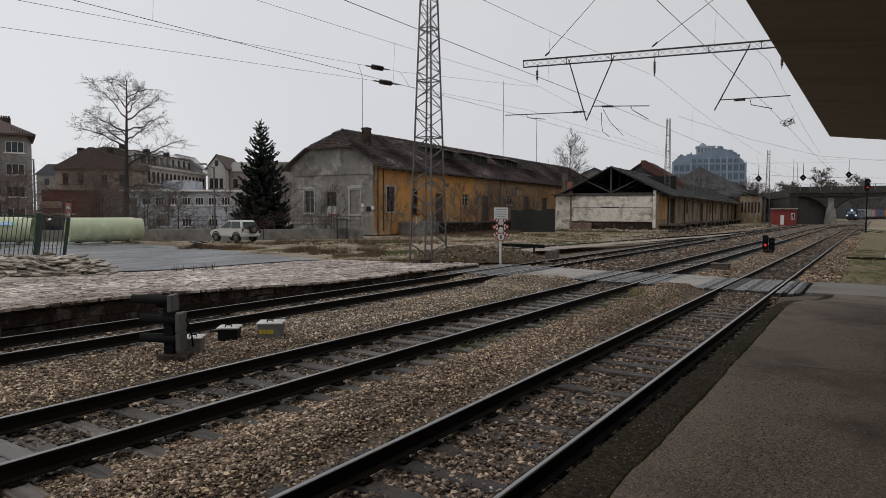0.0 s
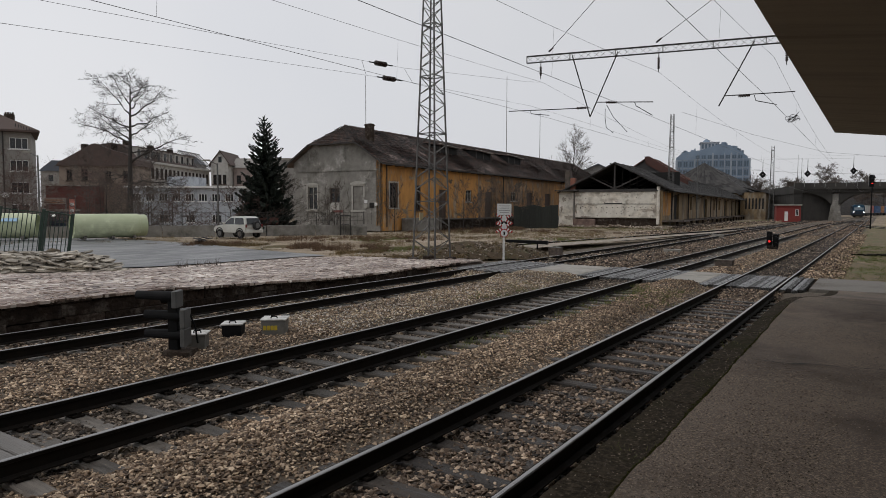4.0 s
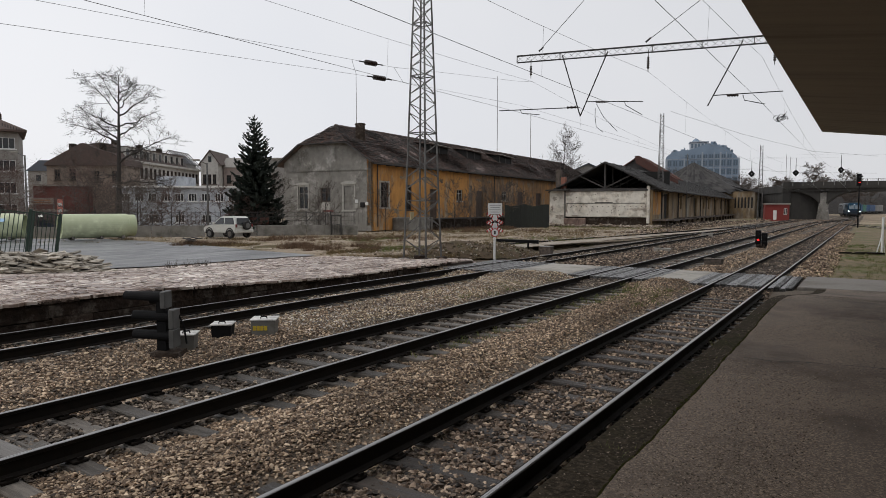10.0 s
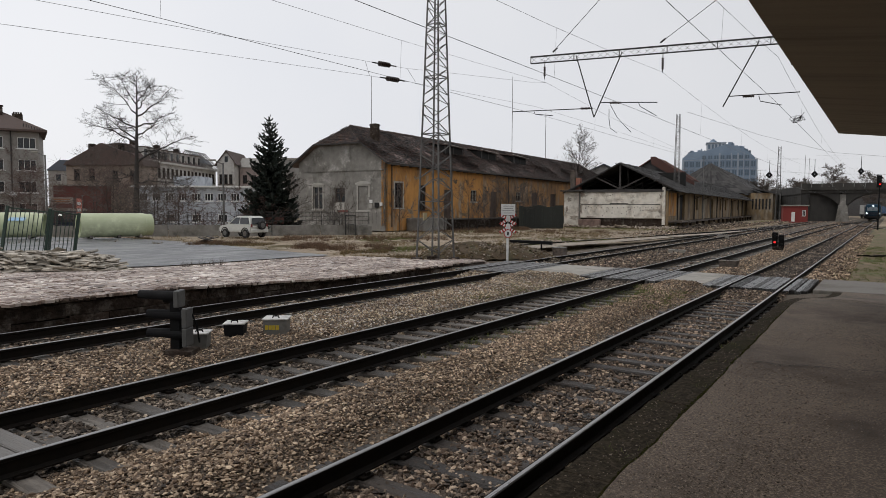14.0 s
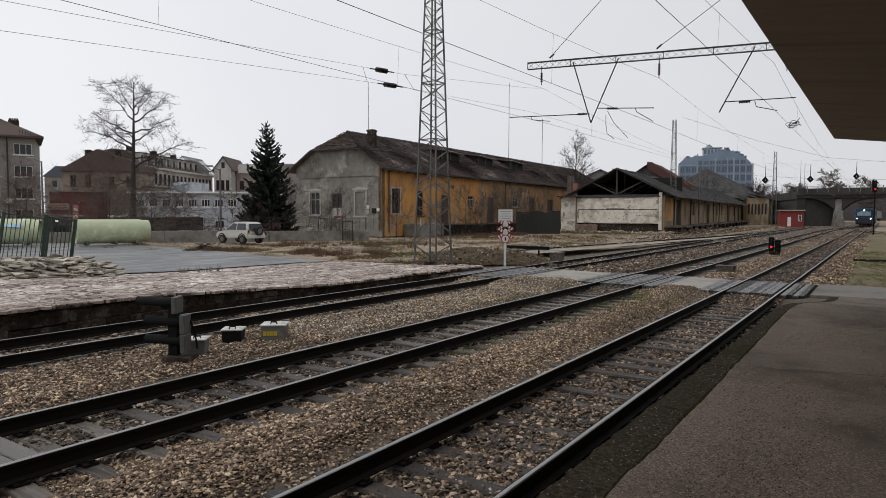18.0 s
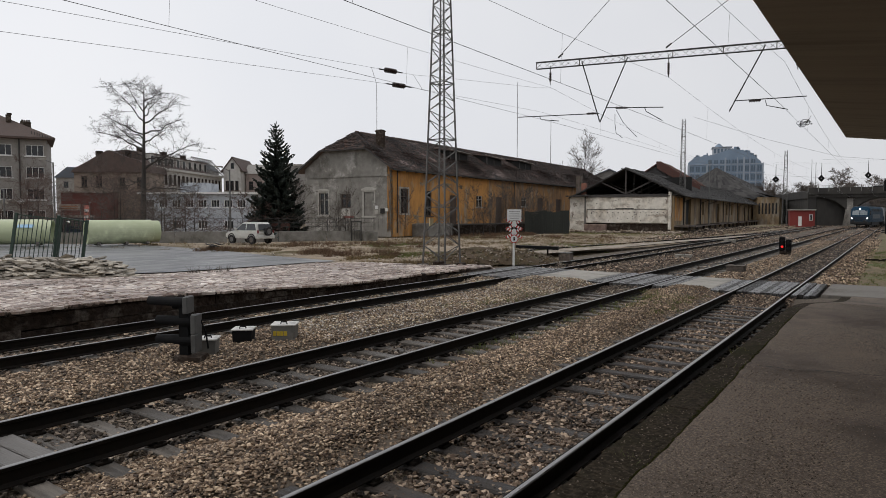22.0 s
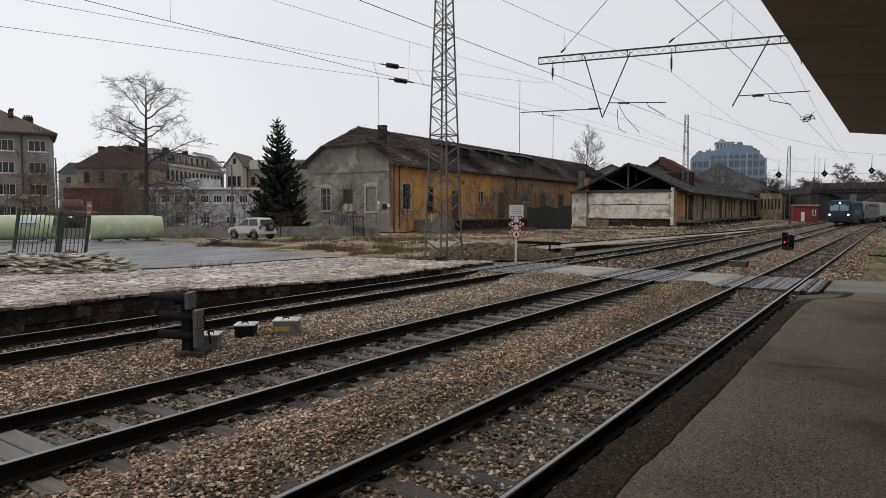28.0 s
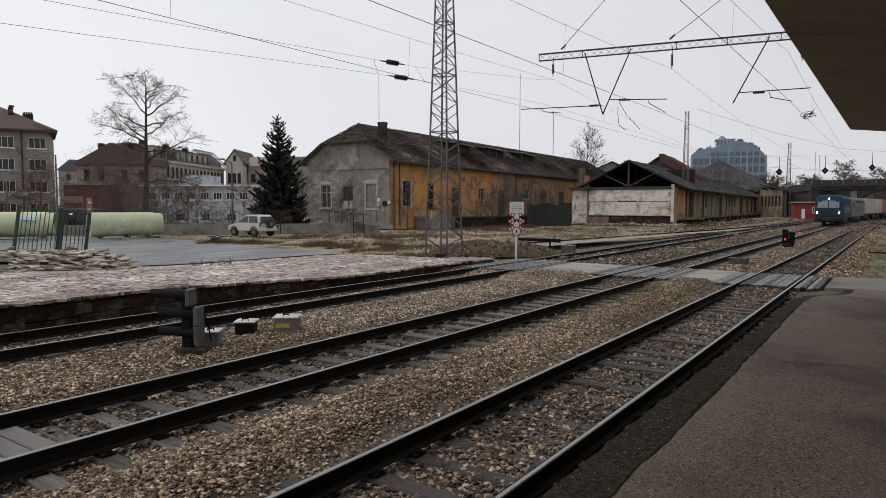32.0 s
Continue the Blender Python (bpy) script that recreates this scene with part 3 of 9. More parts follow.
bm = bmesh.new()
box(bm, -1.3, 1.3, -0.115, 0.115, -0.16, 0.0, bevel=0.02)
ME_SLEEPER = mesh_of("sleeper", bm, M_sleeper)
bm = bmesh.new()
box(bm, -1.3, 1.3, -0.115, 0.115, -0.16, 0.0, bevel=0.02)
ME_SLEEPER_DARK = mesh_of("sleeper", bm, M_sleeper_dark)
bm = bmesh.new()
box(bm, -0.11, 0.11, -0.075, 0.075, 0.0, 0.034, bevel=0.006)
box(bm, 0.08, 0.105, -0.03, 0.03, 0.034, 0.065)
box(bm, -0.105, -0.08, -0.03, 0.03, 0.034, 0.065)
ME_PLATE = mesh_of("base_plate", bm, M_rail)


def make_track(name, pts, sleepers, label, plates=0, wood=None):
    tr = thing(name, pose(0, 0, 0), label, "railway track", kind="structure")
    for w in (-0.7525, 0.7525):
        v, f = sweep(RAIL_FOOT, offset(pts, w))
        rail = new("rail", bulk("rail", v, f, M_rail))
        rail.parent = tr
        v, f = sweep(RAIL_HEAD, offset(pts, w))
        head = new("rail_head", bulk("rail_head", v, f, M_railtop))
        head.parent = rail
    rng = random.Random(name)
    s, k, n = 0.0, 0, 0
    for (x0, y0), (x1, y1) in zip(pts, pts[1:]):
        seg = math.hypot(x1 - x0, y1 - y0)
        while s < seg:
            t = s / seg
            y = y0 + (y1 - y0) * t
            if sleepers[0] < y < sleepers[1]:
                m = pose(x0 + (x1 - x0) * t + rng.uniform(-0.04, 0.04), y, (-0.225 if wood else -0.215) + rng.uniform(-0.03, 0.006), 0, 0, math.degrees(math.atan2(y1 - y0, x1 - x0)) - 90 + rng.uniform(-1.2, 1.2))
                piece("sleeper", wood or ME_SLEEPER, tr, m)
                if y < plates:
                    for w in (-0.7525, 0.7525):
                        piece("base_plate", ME_PLATE, tr, m @ pose(w, 0, 0))
            s += 0.62
        s -= seg
    return tr


def straight(x, a, b, step=20):
    return [(x, y) for y in np.arange(a, b, step)] + [(x, b)]


make_track("track_1", straight(-3.33, -14, 262), (-13, 75), "straight rusty railway track with worn bright rail heads", 22, ME_SLEEPER_DARK)
make_track("track_2", straight(-7.45, -14, 118), (-13, 75), "straight rusty railway track with worn bright rail heads", 16)
make_track("track_3", straight(-12.6, -14, 150), (-13, 60), "rusty side track beside the low stone platform")
CROSS = [(-7.45, 112), (-7.35, 120), (-6.95, 128), (-6.3, 136), (-5.4, 145), (-4.5, 154), (-3.8, 161), (-3.48, 168), (-3.33, 176)]
make_track("track_4", CROSS, (0, 0), "turnout track curving from one line to the next")
make_track("track_5", [(-19.5, 34), (-18.2, 46), (-16.4, 60), (-14.6, 76), (-13.4, 92), (-12.7, 110)], (0, 0), "rusty siding joining the other lines")
make_track("track_6", [(-3.33, 130), (-2.6, 118), (-0.6, 105), (2.4, 92), (6.5, 78), (12, 64)], (0, 0), "track branching off towards the yard")


# ---------------------------------------------------------------- platforms and crossing
def slope_z(y):
    return 0.6 - 0.6 * smooth01(13.0, 21.8, y)


def edge_x(y):
    return -1.73 + 0.08 * smooth01(5, 11, y) + 0.4 * smooth01(13.0, 21.5, y) ** 1.4


def joint_x(y):
    """The ragged line where the asphalt meets the edge strip."""
    return edge_x(y) + 0.37 - 0.125 * smooth01(5, 12, y) + 0.022 * noise.noise(Vector((y * 1.3, 0, 5))) + 0.016 * noise.noise(Vector((y * 5, 0, 6))) + 0.01 * noise.noise(Vector((y * 14, 0, 8)))


def make_platform():
    plat = thing("platform_1", pose(0, 0, 0), "dark worn asphalt station platform with a concrete edge", "platform", kind="structure")
    ys = [-16 + 0.5 * i for i in range(32)] + [0.08 * i for i in range(290)]
    prof, verts, faces = (-1, 0.35, 0.9, 3, 6, 9), [], []
    for y in ys:
        e = joint_x(y)
        for u in (0, 1.1, 2.4, 4.2, 7, 11):
            verts.append((e + u, y, slope_z(y) + 0.012 * noise.noise(Vector((u, y * 0.7, 0)))))
    for j in range(len(ys) - 1):
        faces += [(j * 6 + i, j * 6 + i + 1, j * 6 + 7 + i, j * 6 + 6 + i) for i in range(5)]
    n = len(verts)
    verts += [(x, y, -0.5) for x, y, z in verts]
    m = 6 * (len(ys) - 1)
    faces += [(n + i + 1, n + i, i, i + 1) for i in range(5)] + [(m + i + 1, m + i, n + m + i, n + m + i + 1) for i in range(5)]
    faces += [(j * 6, j * 6 + 6, n + j * 6 + 6, n + j * 6) for j in range(len(ys) - 1)]
    ob = new("paving", bulk("paving", verts, faces, M_asphalt, False))
    ob.parent = plat
    # edge slabs
    y, rng = -16.0, random.Random(4)
    while y < 22.0:
        ln = 2.0
        bm = bmesh.new()
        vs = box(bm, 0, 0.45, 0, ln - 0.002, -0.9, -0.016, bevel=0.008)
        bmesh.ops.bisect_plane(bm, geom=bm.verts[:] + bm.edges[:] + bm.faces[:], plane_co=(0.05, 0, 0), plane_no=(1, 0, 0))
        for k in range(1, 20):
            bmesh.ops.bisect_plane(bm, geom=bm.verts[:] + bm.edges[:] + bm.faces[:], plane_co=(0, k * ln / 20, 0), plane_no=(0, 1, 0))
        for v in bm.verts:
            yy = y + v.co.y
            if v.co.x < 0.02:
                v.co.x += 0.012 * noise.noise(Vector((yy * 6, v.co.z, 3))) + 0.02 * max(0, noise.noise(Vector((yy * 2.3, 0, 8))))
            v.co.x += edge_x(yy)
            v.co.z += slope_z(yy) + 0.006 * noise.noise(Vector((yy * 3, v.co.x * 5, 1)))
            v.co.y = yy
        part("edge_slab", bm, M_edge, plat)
        y += ln


make_platform()


def make_grit():
    """Loose grit and worn aggregate on the asphalt."""
    rng = np.random.default_rng(9)
    n = 70000
    y = 2.2 + 15 * rng.random(n) ** 1.8
    x = np.array([joint_x(v) for v in y]) + 0.01 + (0.55 + y * 0.42) * rng.random(n)
    strip = rng.random(n) < 0.02
    x = np.where(strip, np.array([edge_x(v) for v in y]) + 0.03 + 0.3 * rng.random(n), x)
    s = rng.uniform(0.0035, 0.012, n)
    base = np.array([(0, 0, 1), (1, 0, 0), (-0.5, 0.87, 0), (-0.5, -0.87, 0)])
    V = base[None] * rng.uniform(0.6, 1.3, (n, 4, 3)) * s[:, None, None] * np.array((1, 1, 0.6))
    a = rng.uniform(0, 6.28, n)[:, None]
    X, Y = np.cos(a) * V[..., 0] - np.sin(a) * V[..., 1], np.sin(a) * V[..., 0] + np.cos(a) * V[..., 1]
    z = np.array([slope_z(v) + 0.012 * noise.noise(Vector((u - joint_x(v), v * 0.7, 0))) for u, v in zip(x, y)])
    V = np.stack([X + x[:, None], Y + y[:, None], V[..., 2] + z[:, None] - 0.001 - 0.014 * strip[:, None]], -1).reshape(-1, 3)
    T = (np.array([(0, 1, 2), (0, 2, 3), (0, 3, 1)])[None] + 4 * np.arange(n)[:, None, None]).reshape(-1, 3)
    ob = new("platform_grit", bulk("platform_grit", V.tolist(), T.tolist(), M_grit))
    tagged(ob, "fine worn grit in the platform asphalt", "grit", kind="stuff")


M_grit = island_mat("asphalt_grit", ((0.02, 0.015, 0.011), (0.12, 0.092, 0.068), (0.27, 0.22, 0.175), (0.045, 0.034, 0.025), (0.17, 0.132, 0.10)))
make_grit()
def make_moss():
    """Cushions of moss and grit along the joint of the edge strip."""
    rng = np.random.default_rng(19)
    n = 5200
    y = 2.4 + 11 * rng.random(n) ** 1.5
    thick = np.array([0.4 + 1.6 * max(0.0, noise.noise(Vector((v * 0.9, 3, 7))) + 0.15) for v in y])
    x = np.array([joint_x(v) for v in y]) - 0.012 + rng.normal(0, 0.013, n) * thick
    s = rng.uniform(0.004, 0.011, n)
    base = np.array([(0, 0, 1), (1, 0, 0), (-0.5, 0.87, 0), (-0.5, -0.87, 0)])
    V = base[None] * rng.uniform(0.6, 1.3, (n, 4, 3)) * s[:, None, None]
    z = np.array([slope_z(v) for v in y]) - 0.012
    V = (V + np.stack([x, y, z], 1)[:, None, :]).reshape(-1, 3)
    T = (np.array([(0, 1, 2), (0, 2, 3), (0, 3, 1)])[None] + 4 * np.arange(n)[:, None, None]).reshape(-1, 3)
    moss = island_mat("dark_moss", ((0.012, 0.010, 0.006), (0.04, 0.045, 0.012), (0.02, 0.017, 0.010), (0.06, 0.062, 0.018), (0.03, 0.024, 0.015)), spec=0.05)
    ob = new("joint_moss", bulk("joint_moss", V.tolist(), T.tolist(), moss))
    tagged(ob, "dark moss in the joint of the platform edge", "moss", kind="stuff")


make_moss()
# long crack across the asphalt
bm = bmesh.new()
rc = random.Random(2)
pts = [(-1.2 + 0.12 * k, 8.05 + 0.03 * k + rc.uniform(-0.04, 0.04)) for k in range(22)]
for (x0, y0), (x1, y1) in zip(pts, pts[1:]):
    w = rc.uniform(0.006, 0.02)
    vs = [bm.verts.new((x, y, slope_z(y) + 0.016)) for x, y in ((x0, y0 - w), (x1, y1 - w), (x1, y1 + w), (x0, y0 + w))]
    bm.faces.new(vs)
one("asphalt_crack", bm, M_dark, "dark crack across the platform asphalt", "crack", "structure")


def top2(x, y):
    """The height of the paved area across the tracks."""
    return 0.41 - 0.27 * smooth01(7.5, 16.5, y) - 0.26 * smooth01(18.5, 25, -x) - 0.4 * smooth01(22.2, 23.4, y) * smooth01(15.6, 16.6, -x) - 0.3 * smooth01(23.6, 24.5, y) + 0.015 * noise.noise(Vector((x, y, 9)))


M_frag = island_mat("paving_fragments", ((0.17, 0.115, 0.09), (0.56, 0.515, 0.475), (0.10, 0.06, 0.046), (0.74, 0.70, 0.655), (0.24, 0.165, 0.13), (0.62, 0.575, 0.53), (0.46, 0.39, 0.345), (0.08, 0.055, 0.042), (0.31, 0.24, 0.20)), 0.45, dirt=((0.60, 0.51, 0.45), (1.34, 1.32, 1.29)), dscale=0.5)


M_coping = mat("mossy_coping", ((0.045, 0.032, 0.025), (0.20, 0.16, 0.135)), 7, (0.6, 0.9), 0.8, 25, stain=(0.05, 0.042, 0.028), sscale=1.4, rnd=0.35)


def make_platform_2():
    plat = thing("platform_2", pose(0, 0, 0), "low old platform of broken wet paving with a dark stone wall", "platform", kind="structure")
    xs, ys = [-14.25] + list(np.arange(-15, -27, -0.75)), list(np.arange(-16, 26.5, 0.75))
    w = len(xs)
    verts = [(x, y, top2(x, y)) for y in ys for x in xs]
    faces = [(j * w + i + 1, j * w + i, (j + 1) * w + i, (j + 1) * w + i + 1) for j in range(len(ys) - 1) for i in range(w - 1)]
    n = len(verts)
    verts += [(-14.25, y, -0.4) for y in ys]
    faces += [(j * w, n + j, n + j + 1, (j + 1) * w) for j in range(len(ys) - 1)]
    ob = new("paving", bulk("paving", verts, faces, M_paved, True))
    ob.parent = plat
    rng = random.Random(8)
    for row in range(2):
        y = -6.0 + 0.3 * row
        while y < 21:
            ln = rng.uniform(0.3, 1.9)
            bm = bmesh.new()
            h0, h1 = -0.3 + 0.32 * row + rng.uniform(-0.03, 0.02), 0.02 + 0.32 * row + rng.uniform(-0.03, 0.06)
            top = min(h1, top2(-14.2, y) - 0.09)
            if top > h0 + 0.05:
                box(bm, -14.25, -14.14 - rng.uniform(0, 0.085), y, y + ln - 0.004, h0, top + rng.uniform(-0.03, 0.0), bevel=0.008)
                part("wall_stone", bm, M_stonewall, plat)
            else:
                bm.free()
            y += ln
    bm = bmesh.new()
    prism(bm, [(-6, -0.4), (21.4, -0.4), (21.4, top2(-14.2, 21.4) - 0.08), (16, top2(-14.2, 16) - 0.08), (12, top2(-14.2, 12) - 0.08), (7, 0.3), (-6, 0.3)], "x", -14.3, -14.235)
    part("wall_core", bm, M_stonewall, plat)
    # shattered top layer
    frag = random.Random(12)
    verts, faces = [], []
    for k in range(29000):
        y = -3 + 27 * frag.random()
        x = -14.16 - 11.4 * frag.random() ** 1.3
        if y < 1.5 and x > -17 or y > 22.9 and x < -15.9:
            continue
        bare = noise.noise(Vector((x * 0.55, y * 0.4, 21))) + 0.5 * noise.noise(Vector((x * 1.7, y * 1.3, 22)))
        if bare > 0.12 and frag.random() < 0.8:
            continue
        n, r, a0 = frag.randrange(4, 7), frag.uniform(0.03, 0.115) * (1.9 if frag.random() < 0.12 else 1), frag.uniform(0, 6.28)
        h = top2(x, y) + frag.uniform(0.002, 0.014)
        o = len(verts)
        rim = [(x + r * frag.uniform(0.6, 1.2) * math.cos(a0 + 6.283 * i / n), y + 1.3 * r * frag.uniform(0.6, 1.2) * math.sin(a0 + 6.283 * i / n)) for i in range(n)]
        verts += [(u, v, h + frag.uniform(-0.006, 0.006)) for u, v in rim] + [(u, v, h - 0.06) for u, v in rim]
        faces += [tuple(range(o, o + n))] + [(o + i, o + n + i, o + n + (i + 1) % n, o + (i + 1) % n) for i in range(n)]
    ob = new("broken_paving", bulk("broken_paving", verts, faces, M_frag))
    ob.parent = plat
    tagged(ob, kind="stuff")
    y = -8.0
    while y < 21.5:
        ln = rng.uniform(0.35, 1.1)
        bm = bmesh.new()
        box(bm, -14.45 + rng.uniform(-0.08, 0.08), -14.13 + rng.uniform(-0.06, 0.04), y, y + ln - 0.02, -0.10 + rng.uniform(-0.03, 0.02), -0.004 + rng.uniform(-0.02, 0.012), bevel=0.02)
        for v in bm.verts:
            v.co.z += top2(-14.3, v.co.y)
        part("coping_slab", bm, M_stonewall, plat)
        y += ln


make_platform_2()

# grass verge beside the first track
xs, ys = list(np.arange(-1.6, 9.5, 0.5)), list(np.arange(25.4, 118, 1.2))
verts = [(x + (0.7 * noise.noise(Vector((y * 0.45, 7, 2))) if i < 2 else 0), y, -0.075 + 0.05 * noise.noise(Vector((x * 0.8, y * 0.5, 3))) + 0.02 * noise.noise(Vector((x * 2.6, y * 2.1, 5))) - 0.1 * (1 - smooth01(-1.6, -0.9, x))) for y in ys for i, x in enumerate(xs)]
w = len(xs)
faces = [(j * w + i, j * w + i + 1, (j + 1) * w + i + 1, (j + 1) * w + i) for j in range(len(ys) - 1) for i in range(w - 1)]
ob = new("grass_verge", bulk("grass_verge", verts, faces, M_grass, True))
tagged(ob, "mossy green and yellow grass verge", "grass", kind="structure")

# pale gravel strip beside the siding
gp = [(-17.6, 34), (-16.2, 46), (-14.9, 58), (-13.9, 68), (-13.4, 76)]
verts = []
for i, (x, y) in enumerate(gp):
    for k, w in enumerate((-0.95, -0.3, 0.35, 1.0)):
        verts.append((x + w * (1 - 0.12 * i) + 0.1 * noise.noise(Vector((k, y, 2))), y, 0.06 + 0.03 * (k in (1, 2)) if y < 60 else 0.03))
faces = [(i * 4 + k, i * 4 + k + 1, i * 4 + 5 + k, i * 4 + 4 + k) for i in range(4) for k in range(3)]
ob = new("gravel_path", bulk("gravel_path", verts, faces, mat("pale_gravel", ((0.22, 0.185, 0.145), (0.38, 0.335, 0.28)), 6, (0.85, 0.95), 0.8, 20, stain=(0.14, 0.11, 0.08), sscale=0.9), True))
tagged(ob, "pale trodden gravel path beside the siding", "path", kind="structure")

# asphalt lot
bm = bmesh.new()
lot = [plan(a, d) for a, d in ((-32, 20), (-13.8, 24.2), (-12.2, 25.1), (-9.4, 28.1), (-5.2, 32.7), (-9.8, 36.9), (-15.1, 43), (-24, 50.0), (-62, 50.0), (-62, 24))]
bm.faces.new([bm.verts.new((p.x, p.y, 0.10)) for p in lot])
bmesh.ops.triangulate(bm, faces=bm.faces[:])
bmesh.ops.subdivide_edges(bm, edges=bm.edges[:], cuts=6, use_grid_fill=True)
for v in bm.verts:
    v.co.z = max(ground_height(v.co.x, v.co.y), top2(v.co.x, v.co.y) if v.co.x > -27 else -1) + 0.05
one("asphalt_lot", bm, M_lot, "grey wet asphalt parking area", "pavement", "structure")


def make_crossing():
    cr = thing("crossing", pose(0, 0, 0), "wet grey timber and concrete foot crossing over the tracks", "level crossing", kind="structure")
    rng = random.Random(3)
    for t, y0, y1 in ((-3.33, 21.4, 25.4), (-7.45, 21.6, 25.6), (-12.6, 21.2, 25.8)):
        for lo, hi in ((-1.5, -0.83), (-0.66, 0.66), (0.83, 1.5)):
            u = lo
            while u < hi - 0.1:
                bm = bmesh.new()
                a = rng.uniform(-0.08, 0.08)
                box(bm, t + u, t + u + rng.uniform(0.143, 0.158), y0 + a, y1 + rng.uniform(-0.1, 0.1), -0.13, -0.012 + rng.uniform(-0.015, 0.006), bevel=0.012)
                bmesh.ops.rotate(bm, verts=bm.verts[:], cent=(t + u + 0.07, 23.4, -0.02), matrix=Matrix.Rotation(radians(rng.uniform(-3, 3)), 3, "Y"))
                part("plank", bm, M_wood_wet if rng.random() < 0.6 else M_wood_dry, cr)
                u += 0.162
    for x0, x1 in ((-5.95, -4.75), (-11.1, -8.95), (-1.75, 7.0)):
        bm = bmesh.new()
        box(bm, x0, x1, 21.75 if x0 > -2 else 21.6, 25.3, -0.2, 0.012 if x0 > -2 else 0.005, bevel=0.02)
        part("concrete_slab", bm, M_slab_dark if x0 > -2 else M_concrete, cr)


make_crossing()


def make_track_boards():
    """Pale worn boards laid between the rails of the second track."""
    bd = thing("track_boards", pose(-7.45, 2.9, -0.2, 0, 0, 1), "pale worn boards laid between the rails", "boards")
    for k in range(3):
        bm = bmesh.new()
        box(bm, -0.62, 0.62, -0.5 + 0.25 * k, -0.27 + 0.25 * k, 0.0, 0.05, pose(0, 0, 0, 0.8 * (k - 1), 0.5 * k, 0.6 * k), bevel=0.012)
        part("board", bm, M_board_pale, bd)


M_board_pale = mat("pale_weathered_board", ((0.085, 0.078, 0.07), (0.21, 0.2, 0.19)), 6, (0.5, 0.85), 0.7, 25, stretch=(0.3, 3, 3), stain=(0.10, 0.09, 0.08), sscale=1.5, rnd=0.25)
make_track_boards()

# canopy over the platform
can = thing("canopy", pose(0, 0, 0), "dark brown underside of the station platform canopy", "canopy", kind="structure")
bm = bmesh.new()
prism(bm, [(-1.15, 4.31), (4.2, 3.62), (9.4, 4.31), (9.4, 4.66), (4.2, 3.97), (-1.15, 4.66)], "y", -22, 19.62)
part("soffit", bm, M_soffit, can)
for y in (-16, -8, 0, 8, 16):
    bm = bmesh.new()
    box(bm, 4.0, 4.4, y - 0.2, y + 0.2, 0.55 if y < 12 else 0.2, 3.7, bevel=0.03)
    part("column", bm, M_concrete, can)
# Added block, never in view: it blocks sky light from the near ground.
bm = bmesh.new()
box(bm, 9.6, 22, -60, 62, -0.3, 12.5)
one("wall_station", bm, M_grey_plaster, "plain grey block added out of view to cut sky light", "wall", "structure")


def rubble_z(x, y):
    """Low heaps of debris at the foot of the shed."""
    return -0.06 + 0.42 * max(0, noise.noise(Vector((x * 0.45, y * 0.45, 12)))) + 0.1 * noise.noise(Vector((x * 1.7, y * 1.7, 4)))


make_stones("shed_rubble", (-37, -21.5), (79.4, 82.6), 2600, 0.12, M_rubble_grey, "broken bricks and rubble at the foot of the shed wall", rubble_z, 1.0)
make_stones("shed_rubble", (-23, -19.5), (82, 120), 2200, 0.12, M_stone_dark, "dark rubble beside the loading dock", rubble_z, 1.3)


# ---------------------------------------------------------------- buildings
def wall_with_holes(bm, length, height, thick, holes, axis="x"):
    """A wall of rectangular blocks round its openings: along +x (or +y), from 0 to length, outer face at 0, thick inwards (+y, or -x)."""
    us = sorted({0.0, length} | {h[0] for h in holes} | {h[1] for h in holes})
    for a, b in zip(us, us[1:]):
        m = (a + b) / 2
        cuts = sorted((h[2], h[3]) for h in holes if h[0] < m < h[1])
        z = 0.0
        for lo, hi in cuts + [(height, height)]:
            if lo > z + 1e-4:
                if axis == "x":
                    box(bm, a, b, 0, thick, z, lo)
                else:
                    box(bm, -thick, 0, a, b, z, lo)
            z = max(z, hi)
    bmesh.ops.remove_doubles(bm, verts=bm.verts[:], dist=1e-4)


